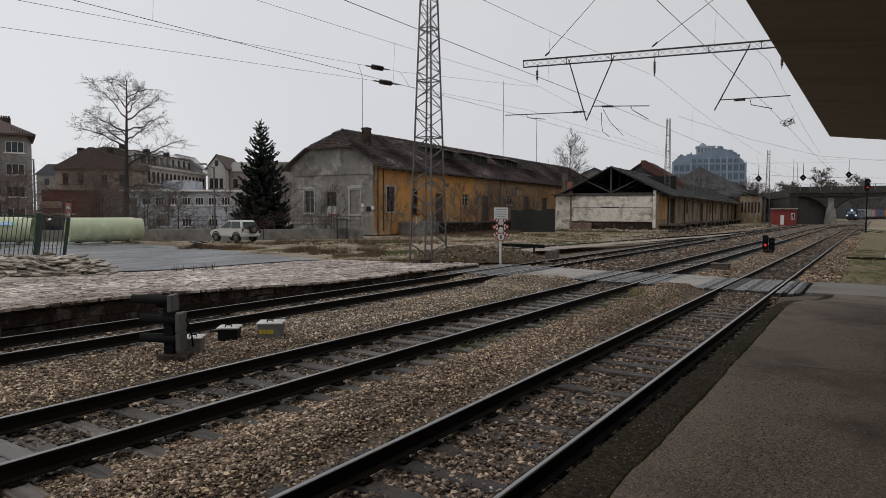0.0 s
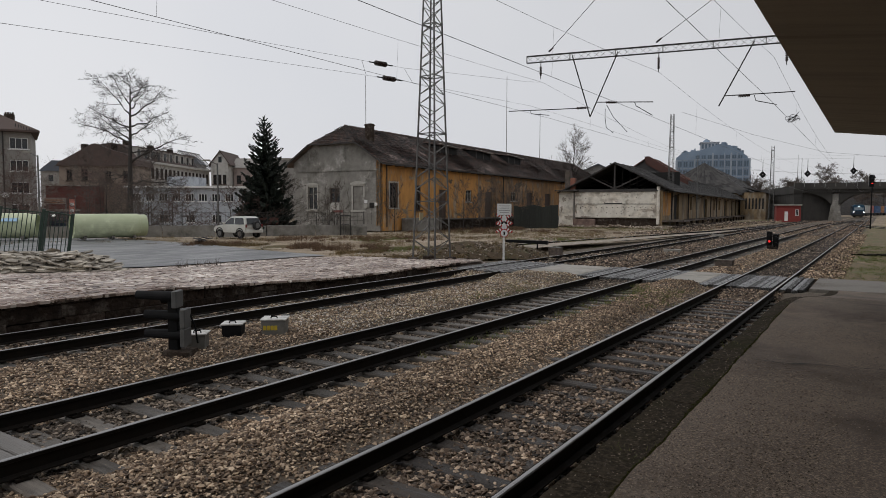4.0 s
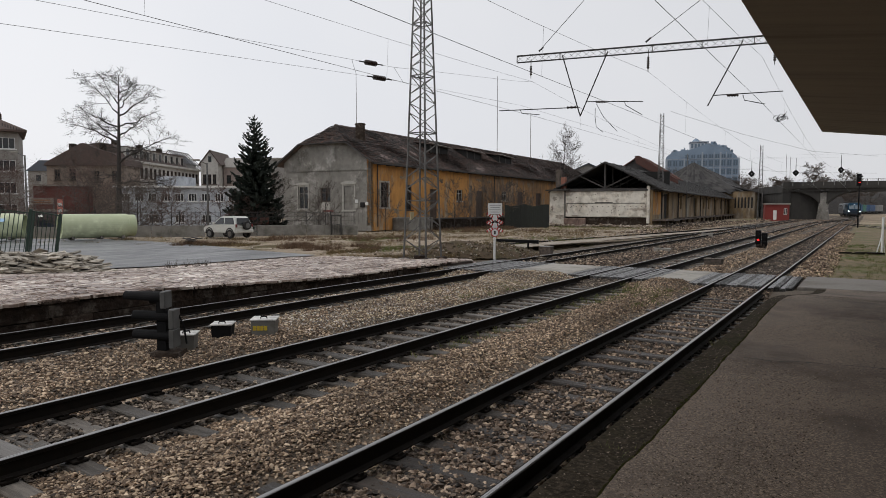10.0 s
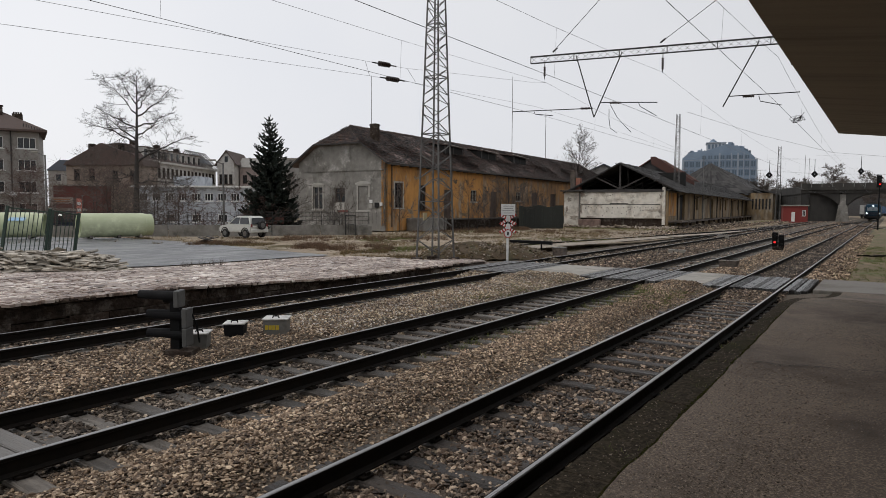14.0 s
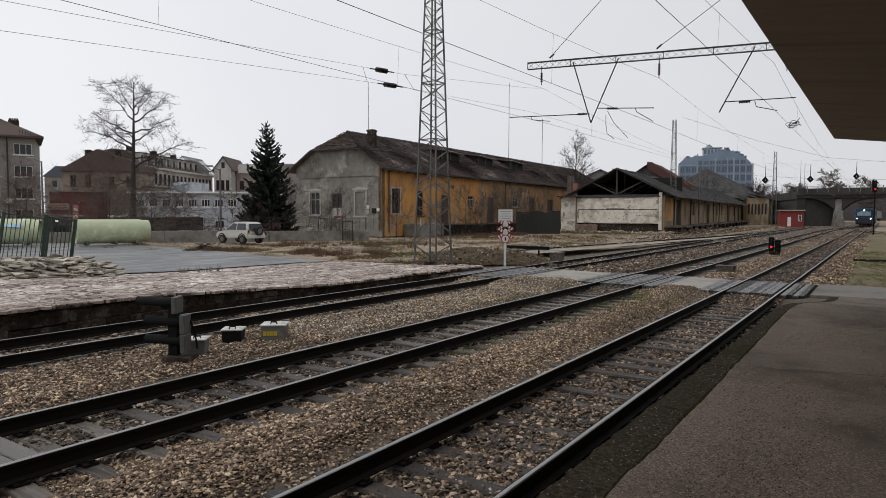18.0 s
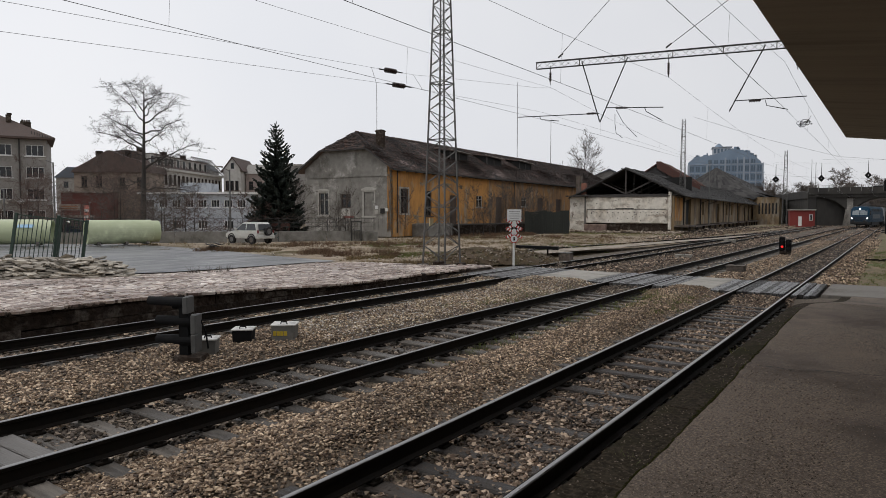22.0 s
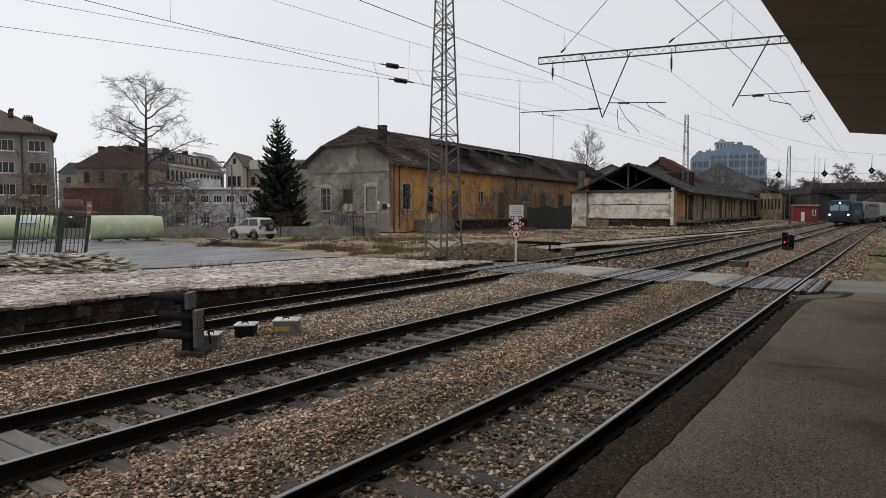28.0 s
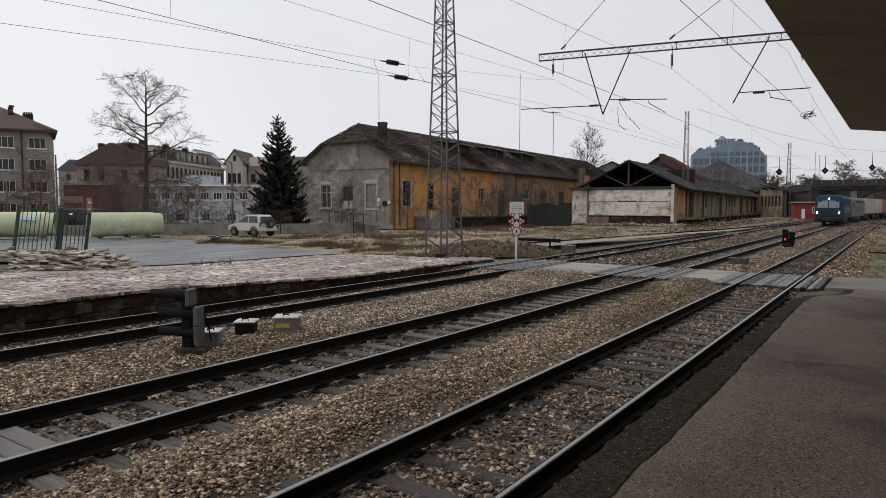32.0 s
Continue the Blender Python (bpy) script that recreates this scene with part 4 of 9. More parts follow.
def window(parent, m, w, h, frame_mat, surround=None, bars=(1, 1), sill=True, glass=None, depth=0.18, hood=False, frame_w=0.07):
    """A window in an opening: m puts its lower left outer corner, x along the wall, -y outwards."""
    bm = bmesh.new()
    if surround is not None:
        for x0, x1, z0, z1 in ((-0.16, 0, -0.0, h + 0.16), (w, w + 0.16, 0, h + 0.16), (0, w, h, h + 0.16)):
            box(bm, x0, x1, -0.05, 0.04, z0, z1, m)
        if hood:
            prism_v = [(-0.28, h + 0.16), (w + 0.28, h + 0.16), (w + 0.28, h + 0.27), (w * 0.5 + 0.35, h + 0.42), (w * 0.5 - 0.35, h + 0.42), (-0.28, h + 0.27)]
            vs = prism(bm, prism_v, "y", -0.12, 0.04)
            bmesh.ops.transform(bm, matrix=m, verts=vs)
        win = part("window", bm, surround, parent, "pale moulded window surround")
    else:
        box(bm, -0.04, w + 0.04, depth - 0.02, depth + 0.04, -0.04, 0.0, m)
        win = part("window", bm, frame_mat, parent)
    bm = bmesh.new()
    for x0, x1, z0, z1 in ((0, frame_w, 0, h), (w - frame_w, w, 0, h), (frame_w, w - frame_w, 0, frame_w), (frame_w, w - frame_w, h - frame_w, h)):
        box(bm, x0, x1, depth - 0.08, depth, z0, z1, m)
    for i in range(bars[0]):
        x = w * (i + 1) / (bars[0] + 1)
        box(bm, x - 0.03, x + 0.03, depth - 0.075, depth, frame_w, h - frame_w, m)
    for i in range(bars[1]):
        z = h * (0.68 if bars[1] == 1 else (i + 1) / (bars[1] + 1))
        box(bm, frame_w, w - frame_w, depth - 0.07, depth, z - 0.03, z + 0.03, m)
    part("window_frame", bm, frame_mat, win)
    bm = bmesh.new()
    box(bm, 0.01, w - 0.01, depth + 0.0, depth + 0.015, 0.01, h - 0.01, m)
    part("pane", bm, glass or M_glass, win)
    if sill:
        bm = bmesh.new()
        box(bm, -0.2, w + 0.2, -0.14, 0.1, -0.13, -0.005, m)
        part("window_sill", bm, surround or frame_mat, win)
    return win


def tile_roof(parent, corners, rows, cols, material, jag=0.03, name="roof_tiles", seed=1, skip=0.0, sag=0.0):
    """A roof slope of lapped tile courses between four corners: eave left, eave right, ridge right, ridge left."""
    a, b, c, d = (Vector(p) for p in corners)
    nrm = (b - a).cross(d - a).normalized()
    rng = random.Random(seed)
    verts, faces = [], []
    for r in range(rows):
        t0, t1 = r / rows, (r + 1) / rows + 0.25 / rows
        for k in range(cols):
            if rng.random() < skip:
                continue
            s0, s1 = k / cols, (k + 0.97) / cols
            lift = nrm * (0.05 + rng.uniform(0, jag))
            lo = (rng.uniform(-0.3, 0.2) if r else rng.uniform(-0.9, 0.3)) / rows
            mid = a.lerp(b, s0).lerp(d.lerp(c, s0), t0)
            lift = lift + Vector((0, 0, sag * noise.noise(mid * 0.22) + sag * 0.5 * noise.noise(mid * 0.7)))
            p = [a.lerp(b, s).lerp(d.lerp(c, s), min(1, t + (lo if i < 2 else 0))) for i, (s, t) in enumerate(((s0, t0), (s1, t0), (s1, t1), (s0, t1)))]
            o = len(verts)
            verts += [p[0] + lift, p[1] + lift, p[2] + lift * 0.5, p[3] + lift * 0.5, p[0] + lift - nrm * 0.035, p[1] + lift - nrm * 0.035]
            faces += [(o, o + 1, o + 2, o + 3), (o + 4, o + 5, o + 1, o), (o + 4, o, o + 3), (o + 1, o + 5, o + 2)]
    ob = new(name, bulk(name, [tuple(v) for v in verts], faces, material))
    ob.parent = parent
    tagged(ob, kind="stuff")
    return ob


def slab(bm, quad, t):
    """A plate of thickness t below four corners."""
    n = (Vector(quad[1]) - Vector(quad[0])).cross(Vector(quad[-1]) - Vector(quad[0])).normalized() * t
    top = [bm.verts.new(p) for p in quad]
    low = [bm.verts.new(Vector(p) - n) for p in quad]
    k = len(quad)
    bm.faces.new(top)
    bm.faces.new(low[::-1])
    for i in range(k):
        bm.faces.new([low[i], low[(i + 1) % k], top[(i + 1) % k], top[i]])


def roof_tile_mat():
    m = island_mat("mossy_roof_tiles", ((0.010, 0.009, 0.009), (0.026, 0.022, 0.020), (0.064, 0.046, 0.038), (0.034, 0.029, 0.027), (0.095, 0.058, 0.045), (0.018, 0.016, 0.015), (0.044, 0.038, 0.035)), dirt=((0.75, 0.72, 0.70), (1.15, 0.92, 0.82)), dscale=0.3)
    return m


M_tiles = roof_tile_mat()
M_slates = island_mat("grey_roof_slates", ((0.022, 0.021, 0.021), (0.042, 0.04, 0.039), (0.07, 0.066, 0.063), (0.032, 0.03, 0.029)))
M_redtiles = island_mat("old_red_tiles", ((0.07, 0.032, 0.024), (0.115, 0.05, 0.036), (0.16, 0.07, 0.05), (0.045, 0.027, 0.022)))


M_lost_plaster = mat("bare_lime_plaster", ((0.22, 0.165, 0.11), (0.33, 0.255, 0.175)), 3, (0.8, 0.95), 0.6, 14, stain=(0.17, 0.115, 0.07), sscale=1.2)
M_lost_white = mat("bare_grey_render", ((0.33, 0.29, 0.24), (0.47, 0.42, 0.35)), 4, (0.8, 0.95), 0.6, 14, stain=(0.24, 0.20, 0.165), sscale=1.6)


def make_warehouse():
    L, W, E, R = 73.0, 11.7, 7.25, 10.95
    wh = thing("warehouse", pose(-41.6, 50.3, 0, 0, 0, 2.5), "long derelict goods warehouse, grey gable and ochre side, sagging tile roof", "warehouse")
    # gable wall, local x from -W to 0 at y 0
    holes = [(2.05, 3.41, 2.15, 4.55), (5.16, 6.48, 2.9, 4.4), (8.29, 9.61, 2.1, 4.55)]
    bm = bmesh.new()
    wall_with_holes(bm, W, 7.2, 0.45, holes)
    pts = [(0, 7.2), (W, 7.2), (W - 2.77, 8.95), (2.77, 8.95)]
    prism(bm, pts, "y", 0, 0.45)
    bmesh.ops.translate(bm, verts=bm.verts[:], vec=(-W, 0, 0))
    part("gable_wall", bm, M_grey_plaster, wh, "stained grey roughcast gable wall")
    bm = bmesh.new()
    box(bm, -W + 0.7, -0.25, -0.07, 0.0, 6.12, 6.26)
    box(bm, -W - 0.06, 0.06, -0.08, 0.0, 0.0, 0.55)
    part("cornice", bm, M_grey_plaster, wh)
    window(wh, pose(-W + 2.05, 0, 2.15), 1.36, 2.4, M_trim, M_trim, (1, 1), hood=True)
    window(wh, pose(-W + 5.16, 0, 2.9), 1.32, 1.5, M_brown_door, None, (1, 1), sill=False)
    bm = bmesh.new()
    box(bm, -W + 8.29, -W + 9.61, 0.06, 0.3, 2.1, 4.55)
    part("blocked_window", bm, M_grey_plaster, wh, "walled-up window niche")
    bm = bmesh.new()
    for x0, x1, z0, z1 in ((8.1, 8.29, 2.1, 4.7), (9.61, 9.8, 3.4, 4.7), (8.29, 9.61, 4.55, 4.7), (8.0, 9.9, 1.93, 2.1)):
        box(bm, x0 - W, x1 - W, -0.06, 0.05, z0, z1)
    vs = prism(bm, [(7.95 - W, 4.7), (9.95 - W, 4.7), (9.95 - W, 4.85), (9.25 - W, 5.05), (8.65 - W, 5.05), (7.95 - W, 4.85)], "y", -0.12, 0.02)
    part("window_surround", bm, M_trim, wh, "crumbling pale window surround")
    bm = bmesh.new()
    box(bm, -W + 5.2, -W + 6.4, -0.03, 0.05, 1.75, 2.85)
    part("boarded_panel", bm, M_trim, wh, "white boarded panel below the window")
    bm = bmesh.new()
    box(bm, -W + 5.5, -W + 6.9, -0.05, -0.03, 1.85, 2.08)
    part("sign_board", bm, paint("faded_red_board", (0.20, 0.06, 0.05)), wh, "small faded red board")
    for x0, z0, s, mt in ((-1.95, 2.3, 0.4, M_trim), (-1.25, 2.35, 0.5, M_dark), (-0.6, 2.55, 0.32, M_white), (-1.9, 2.8, 0.34, M_white)):
        bm = bmesh.new()
        box(bm, x0, x0 + s, -0.12, 0.0, z0, z0 + s, bevel=0.02)
        part("meter_box", bm, mt, wh)
    # long side, local y from 0 to L at x 0
    holes = [(1.6, 3.0, 2.35, 4.9), (6.2, 7.45, 2.1, 4.8), (11.2, 12.85, 1.05, 4.45), (17.35, 18.9, 3.15, 4.55), (22.5, 24.3, 1.05, 4.5), (30.0, 31.8, 3.35, 4.6), (35.4, 37.5, 1.05, 4.65), (42.3, 44.5, 1.05, 4.6)]
    bm = bmesh.new()
    wall_with_holes(bm, 20.5, 7.2, 0.45, [h for h in holes if h[1] < 20.5], "y")
    part("side_wall", bm, M_ochre, wh, "flaking ochre plaster wall")
    bm = bmesh.new()
    wall_with_holes(bm, L - 20.5, 7.2, 0.45, [(a - 20.5, b - 20.5, c0, d0) for a, b, c0, d0 in holes if a > 20.5], "y")
    bmesh.ops.translate(bm, verts=bm.verts[:], vec=(0, 20.5, 0))
    part("side_wall", bm, M_ochre_worn, wh, "badly weathered brown and ochre plaster wall")
    bm = bmesh.new()
    box(bm, -W, -W + 0.45, 0.45, L, 0, 7.2)
    box(bm, -W + 0.45, -0.45, L - 0.45, L, 0, 7.2)
    part("rear_wall", bm, M_grey_plaster, wh)
    # Floor and ceiling near-black, with the indoor shade painted in.
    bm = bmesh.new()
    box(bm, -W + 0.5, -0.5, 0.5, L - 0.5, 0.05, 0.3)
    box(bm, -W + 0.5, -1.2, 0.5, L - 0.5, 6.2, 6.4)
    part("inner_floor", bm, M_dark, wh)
    out = Matrix.Rotation(radians(90), 4, "Z")
    for i, (a, b, z0, z1) in enumerate(holes):
        m = Matrix.Translation((0, a, z0)) @ out
        if z0 < 1.5:
            bm = bmesh.new()
            box(bm, 0, b - a, 0.2, 0.26, 0, z1 - z0, m)
            door = part("door", bm, M_dark, wh, "closed dark plank freight door")
            for k in range(6):
                bm = bmesh.new()
                box(bm, (b - a) * k / 6 + 0.01, (b - a) * (k + 1) / 6 - 0.01, 0.15, 0.195, 0, z1 - z0, m)
                part("plank", bm, M_brown_door, door)
        else:
            window(wh, m, b - a, z1 - z0, M_brown_door if i < 2 else M_trim, M_trim if i == 0 else None, (1, 1), sill=True, depth=0.2)
    fall_rng = random.Random(17)
    for k in range(34):
        y = fall_rng.uniform(3.6, 50)
        z = fall_rng.choice((fall_rng.uniform(1.3, 2.2), fall_rng.uniform(4.9, 6.3)))
        if any(a - 0.9 < y < b + 0.9 and z0 - 0.6 < z < z1 + 0.6 for a, b, z0, z1 in holes):
            continue
        ry, rz = fall_rng.uniform(0.3, 1.4), fall_rng.uniform(0.15, 0.6)
        rim = []
        for j in range(24):
            q = fall_rng.uniform(0.25, 1.15)
            rim.append((y + ry * q * math.cos(2 * math.pi * j / 24), z + rz * q * math.sin(2 * math.pi * j / 24)))
        part("bare_patch", prism_bm(rim, "x", -0.02, 0.008), M_lost_plaster if k % 3 else M_ochre_pale, wh)
    bm = bmesh.new()
    path_tube(bm, [(0.12, 1.0, 6.9), (0.12, 1.0, 0.4)], 0.06, 8)
    part("downpipe", bm, M_darksteel, wh, "rusty downpipe")
    bm = bmesh.new()
    path_tube(bm, [(0.12, 27.5, 6.9), (0.12, 27.5, 1.4)], 0.06, 8)
    part("downpipe", bm, M_darksteel, wh, "rusty downpipe")
    # roof
    o, c = 0.75, W / 2
    bm = bmesh.new()
    fall = (R - E) / c
    g0, g1 = -0.55, L + 0.3
    ridge0, ridge1 = 1.6, L - 2.5
    east = [(o, g0, E - o * fall), (o, g1, E - o * fall), (-c, ridge1, R), (-c, ridge0, R), (-c + (R - 9.0) / fall, g0, 9.0)]
    west = [(-W - o, g1, E - o * fall), (-W - o, g0, E - o * fall), (-c - (R - 9.0) / fall, g0, 9.0), (-c, ridge0, R), (-c, ridge1, R)]
    hip = [(-c - (R - 9.0) / fall, g0, 9.0), (-c + (R - 9.0) / fall, g0, 9.0), (-c, ridge0, R)]
    slab(bm, east, 0.12)
    slab(bm, west, 0.12)
    slab(bm, hip, 0.12)
    slab(bm, [(o, g1, E - o * fall), (-W - o, g1, E - o * fall), (-c, ridge1, R)], 0.12)
    part("roof", bm, M_roof, wh, "sagging dark tile roof with a clipped gable")
    hw = (R - 9.0) / fall
    tile_roof(wh, [(o, g0 - 0.15, E - o * fall), (o, g1, E - o * fall), (-c + hw, g1 - 1.3, 9.0), (-c + hw, g0 - 0.15, 9.0)], 22, 260, M_tiles, 0.09, seed=3, skip=0.025, sag=0.16)
    tile_roof(wh, [(-c + hw, g0 - 0.1, 9.0), (-c + hw, g1 - 1.3, 9.0), (-c, ridge1, R), (-c, ridge0, R)], 13, 256, M_tiles, 0.09, seed=5, skip=0.025, sag=0.16)
    tile_roof(wh, [(-c - hw, g0, 9.0), (-c + hw, g0, 9.0), (-c + 0.2, ridge0, R), (-c - 0.2, ridge0, R)], 12, 22, M_tiles, 0.08, seed=4, skip=0.03, sag=0.1)
    bm = bmesh.new()
    rng = random.Random(2)
    y = ridge0
    while y < ridge1:
        tube(bm, (-c, y, R + 0.03 + rng.uniform(-0.02, 0.03)), (-c, y + 0.42, R + 0.05 + rng.uniform(-0.02, 0.03)), 0.13, 0.12, 6)
        y += 0.4
    part("ridge_tiles", bm, M_roof, wh)
    bm = bmesh.new()
    box(bm, o - 0.05, o + 0.08, g0, g1, E - o * fall - 0.16, E - o * fall + 0.02)
    strut(bm, (-c + hw, g0 - 0.06, 8.95), (o, g0 - 0.06, E - o * fall), 0.16)
    strut(bm, (-c - hw, g0 - 0.06, 8.95), (-W - o, g0 - 0.06, E - o * fall), 0.16)
    strut(bm, (-c - hw, g0 - 0.06, 8.95), (-c + hw, g0 - 0.06, 8.9), 0.14)
    for k in range(44):
        box(bm, 0.0, o, 1 + 1.6 * k, 1.12 + 1.6 * k, E - o * fall - 0.2, E - o * fall - 0.08)
    part("bargeboard", bm, M_beam, wh)
    # chimney and dormers
    bm = bmesh.new()
    box(bm, -3.95, -3.2, 2.6, 3.3, 8.6, 11.2, bevel=0.02)
    box(bm, -4.0, -3.15, 2.55, 3.35, 11.0, 11.12)
    part("chimney", bm, M_stonewall, wh, "soot-dark brick chimney")
    for y in (15.4, 24.6, 34.5):
        x0 = -2.9
        z0 = E + 2.9 * fall
        d = part("dormer", prism_bm([(y, z0 - 0.2), (y + 4.2, z0 - 0.2), (y + 4.2, z0 + 0.95), (y, z0 + 0.95)], "x", x0 - 1.7, x0 + 0.3), M_dark, wh, "low dark roof dormer")
        bm = bmesh.new()
        slab(bm, [(x0 + 0.75, y - 0.3, z0 + 0.95), (x0 + 0.75, y + 4.7, z0 + 0.7), (x0 - 2.2, y + 4.5, z0 + 1.35), (x0 - 2.2, y - 0.3, z0 + 1.4)], 0.08)
        part("dormer_roof", bm, M_roof, d)
        bm = bmesh.new()
        for u0, u1 in ((-0.3, 1.1), (1.7, 3.2), (3.5, 4.4)):
            slab(bm, [(x0 + 0.85, y + u0, z0 + 1.0 - 0.05 * u0), (x0 + 0.85, y + u1, z0 + 1.0 - 0.05 * u1), (x0 + 0.3, y + u1, z0 + 1.12 - 0.05 * u1), (x0 + 0.3, y + u0, z0 + 1.12 - 0.05 * u0)], 0.05)
        part("flashing", bm, M_trim, d, "pale loose sheet at the dormer edge")
        for u in (-0.05, 1.9, 4.0):
            bm = bmesh.new()
            box(bm, x0 + 0.3, x0 + 0.36, y + u, y + u + 0.25, z0 - 0.3, z0 + 0.86)
            part("dormer_post", bm, M_beam, d)
    # loading dock
    bm = bmesh.new()
    box(bm, 0.05, 2.6, 8.3, 54, -0.1, 1.05, bevel=0.04)
    part("loading_dock", bm, M_stonewall, wh, "dark crumbling concrete loading dock")
    bm = bmesh.new()
    box(bm, 0.05, 2.2, 3.6, 8.25, -0.1, 1.3, bevel=0.05)
    part("dock_ramp", bm, M_grey_plaster, wh, "grey concrete block at the dock end")
    for k in range(4):
        bm = bmesh.new()
        box(bm, -W + 4.6, -W + 6.2, -0.35 - 0.32 * k, -0.08 - 0.32 * k, 0, 0.78 - 0.19 * k)
        part("step", bm, M_grey_plaster, wh)
    for x in (-W + 4.5, -W + 6.3):
        bm = bmesh.new()
        path_tube(bm, [(x, -1.4, 0.2), (x, -1.4, 0.95), (x, -0.2, 1.7), (x, -0.2, 0.8)], 0.03, 6)
        part("handrail", bm, M_darksteel, wh)
    bm = bmesh.new()
    box(bm, 0.05, 2.75, 8.3, 54, 1.055, 1.15)
    part("dock_edge", bm, M_beam, wh)


def prism_bm(outline, axis, a, b):
    bm = bmesh.new()
    prism(bm, outline, axis, a, b)
    return bm


make_warehouse()


def make_shed():
    W, L, E, R = 12.6, 92.0, 4.75, 8.2
    sh = thing("goods_shed", pose(-22.6, 81.9, 0, 0, 0, 4), "burnt-out goods shed with whitewashed end wall and open truss", "shed")
    c = -6.0
    bm = bmesh.new()
    box(bm, -11.2, -0.7, -0.18, 0.1, 1.15, 4.5, bevel=0.06)
    part("front_panel", bm, M_white_wall, sh, "peeling whitewashed end wall")
    bm = bmesh.new()
    box(bm, -11.0, -0.9, -0.2, -0.17, 2.9, 2.98)
    box(bm, -7.2, -4.9, -0.21, -0.17, 2.93, 3.08)
    rng = random.Random(6)
    for k in range(26):
        x, z = rng.uniform(-10.6, -1.2), rng.uniform(1.4, 4.2)
        s = rng.uniform(0.04, 0.12)
        box(bm, x, x + s, -0.2, -0.17, z, z + s)
    for k in range(14):
        box(bm, -10.4 + 0.7 * k, -10.3 + 0.7 * k, -0.2, -0.17, 2.45, 2.55)
    part("wall_cracks", bm, M_beam, sh)
    bm = bmesh.new()
    box(bm, -13.4, -11.25, -0.05, 0.25, 0.0, 4.6, bevel=0.03)
    part("side_panel", bm, M_white_wall, sh, "stained pale plaster panel")
    bm = bmesh.new()
    box(bm, -13.0, -0.4, 0.1, 0.5, 0.0, 1.12)
    part("plinth", bm, M_stonewall, sh, "blackened stone plinth")
    bm = bmesh.new()
    box(bm, -11.3, -11.1, -0.3, 0.0, 0.9, 4.9)
    part("door_post", bm, M_woodgrey, sh)
    bm = bmesh.new()
    box(bm, -0.68, -0.3, -0.22, 0.3, 0.4, 5.1, bevel=0.05)
    part("door_post", bm, M_white_wall, sh, "peeling corner pier")
    bm = bmesh.new()
    box(bm, -13.7, -10.6, -0.9, 0.3, 4.62, 4.76)
    box(bm, -11.3, -0.5, -0.3, 0.2, 4.5, 4.66)
    part("lintel_beam", bm, M_beam, sh)
    bm = bmesh.new()
    box(bm, -12.75, -12.05, 0.4, 1.1, 4.6, 7.4, bevel=0.03)
    part("chimney", bm, M_coping, sh, "brown broken chimney stack")
    bm = bmesh.new()
    box(bm, -12.0, -11.4, 0.4, 1.1, 4.6, 6.4, bevel=0.03)
    part("chimney_stub", bm, M_brick, sh, "red brick stub")
    bm = bmesh.new()
    box(bm, -11.2, -8.3, -0.75, -0.2, -0.1, 1.0, bevel=0.08)
    part("brick_block", bm, mat("pink_brown_rubble", ((0.15, 0.095, 0.078), (0.27, 0.19, 0.16)), 3, (0.8, 0.95), 0.9, 14, stain=(0.11, 0.075, 0.06), sscale=1.1), sh, "crumbling pinkish brick block under the wall")
    # where the plaster has come away the brick shows
    for x, z, rx, rz in ((-10.9, 4.1, 0.35, 0.5), (-11.0, 2.4, 0.25, 0.9), (-0.75, 4.0, 0.3, 0.6), (-0.8, 2.2, 0.25, 0.7), (-1.7, 2.15, 1.1, 0.28), (-9.9, 1.3, 0.9, 0.16), (-5.0, 1.22, 1.6, 0.1), (-4.2, 4.42, 1.2, 0.12), (-8.6, 2.75, 0.5, 0.1)):
        bm = bmesh.new()
        rim = []
        for k in range(24):
            a = 2 * math.pi * k / 24
            q = rng.uniform(0.3, 1.15)
            rim.append((x + rx * q * math.cos(a), max(1.17, z + rz * q * math.sin(a))))
        prism(bm, rim, "y", -0.192, -0.17)
        part("bare_patch", bm, M_lost_white, sh)
    for x, z, rx, rz in ((-12.7, 3.6, 0.35, 0.4), (-12.0, 1.2, 0.6, 0.35), (-13.0, 2.3, 0.2, 0.5)):
        bm = bmesh.new()
        rim = [(x + rx * rng.uniform(0.3, 1.15) * math.cos(2 * math.pi * k / 20), z + rz * rng.uniform(0.5, 1.1) * math.sin(2 * math.pi * k / 20)) for k in range(20)]
        prism(bm, rim, "y", -0.062, -0.045)
        part("bare_patch", bm, M_lost_white, sh)

    # truss
    def member(name, p, q, w):
        bm = bmesh.new()
        strut(bm, p, q, w)
        part(name, bm, M_beam, sh)

    for y in (0.1, 4.0, 8.0, 12.0):
        member("tie_beam", (-12.2, y, 4.75), (0.2, y, 4.75), 0.2)
        member("rafter", (-12.6, y, 4.8), (c, y, R), 0.22)
        member("rafter", (0.6, y, 4.8), (c, y, R), 0.22)
        member("king_post", (c, y, R), (c, y, 4.75), 0.2)
        member("brace", (c, y, 4.9), (-9.2, y, 6.45), 0.16)
        member("brace", (c, y, 4.9), (-2.8, y, 6.45), 0.16)
    for k in range(7):
        for sgn in (-1, 1):
            x = c + sgn * (0.4 + k)
            z = R + 0.1 - (R - E) * (0.4 + k) / 6.2
            member("purlin", (x, -0.7, z), (x, 14, z), 0.1)
    bm = bmesh.new()
    slab(bm, [(1.6, -0.6, E + 0.1 - 0.35), (1.6, L, E - 0.25), (c, L, R), (c, -0.6, R)], 0.1)
    slab(bm, [(-13.6, L, E - 0.3), (-13.6, -0.3, E - 0.3), (c, -0.3, R), (c, L, R)], 0.1)
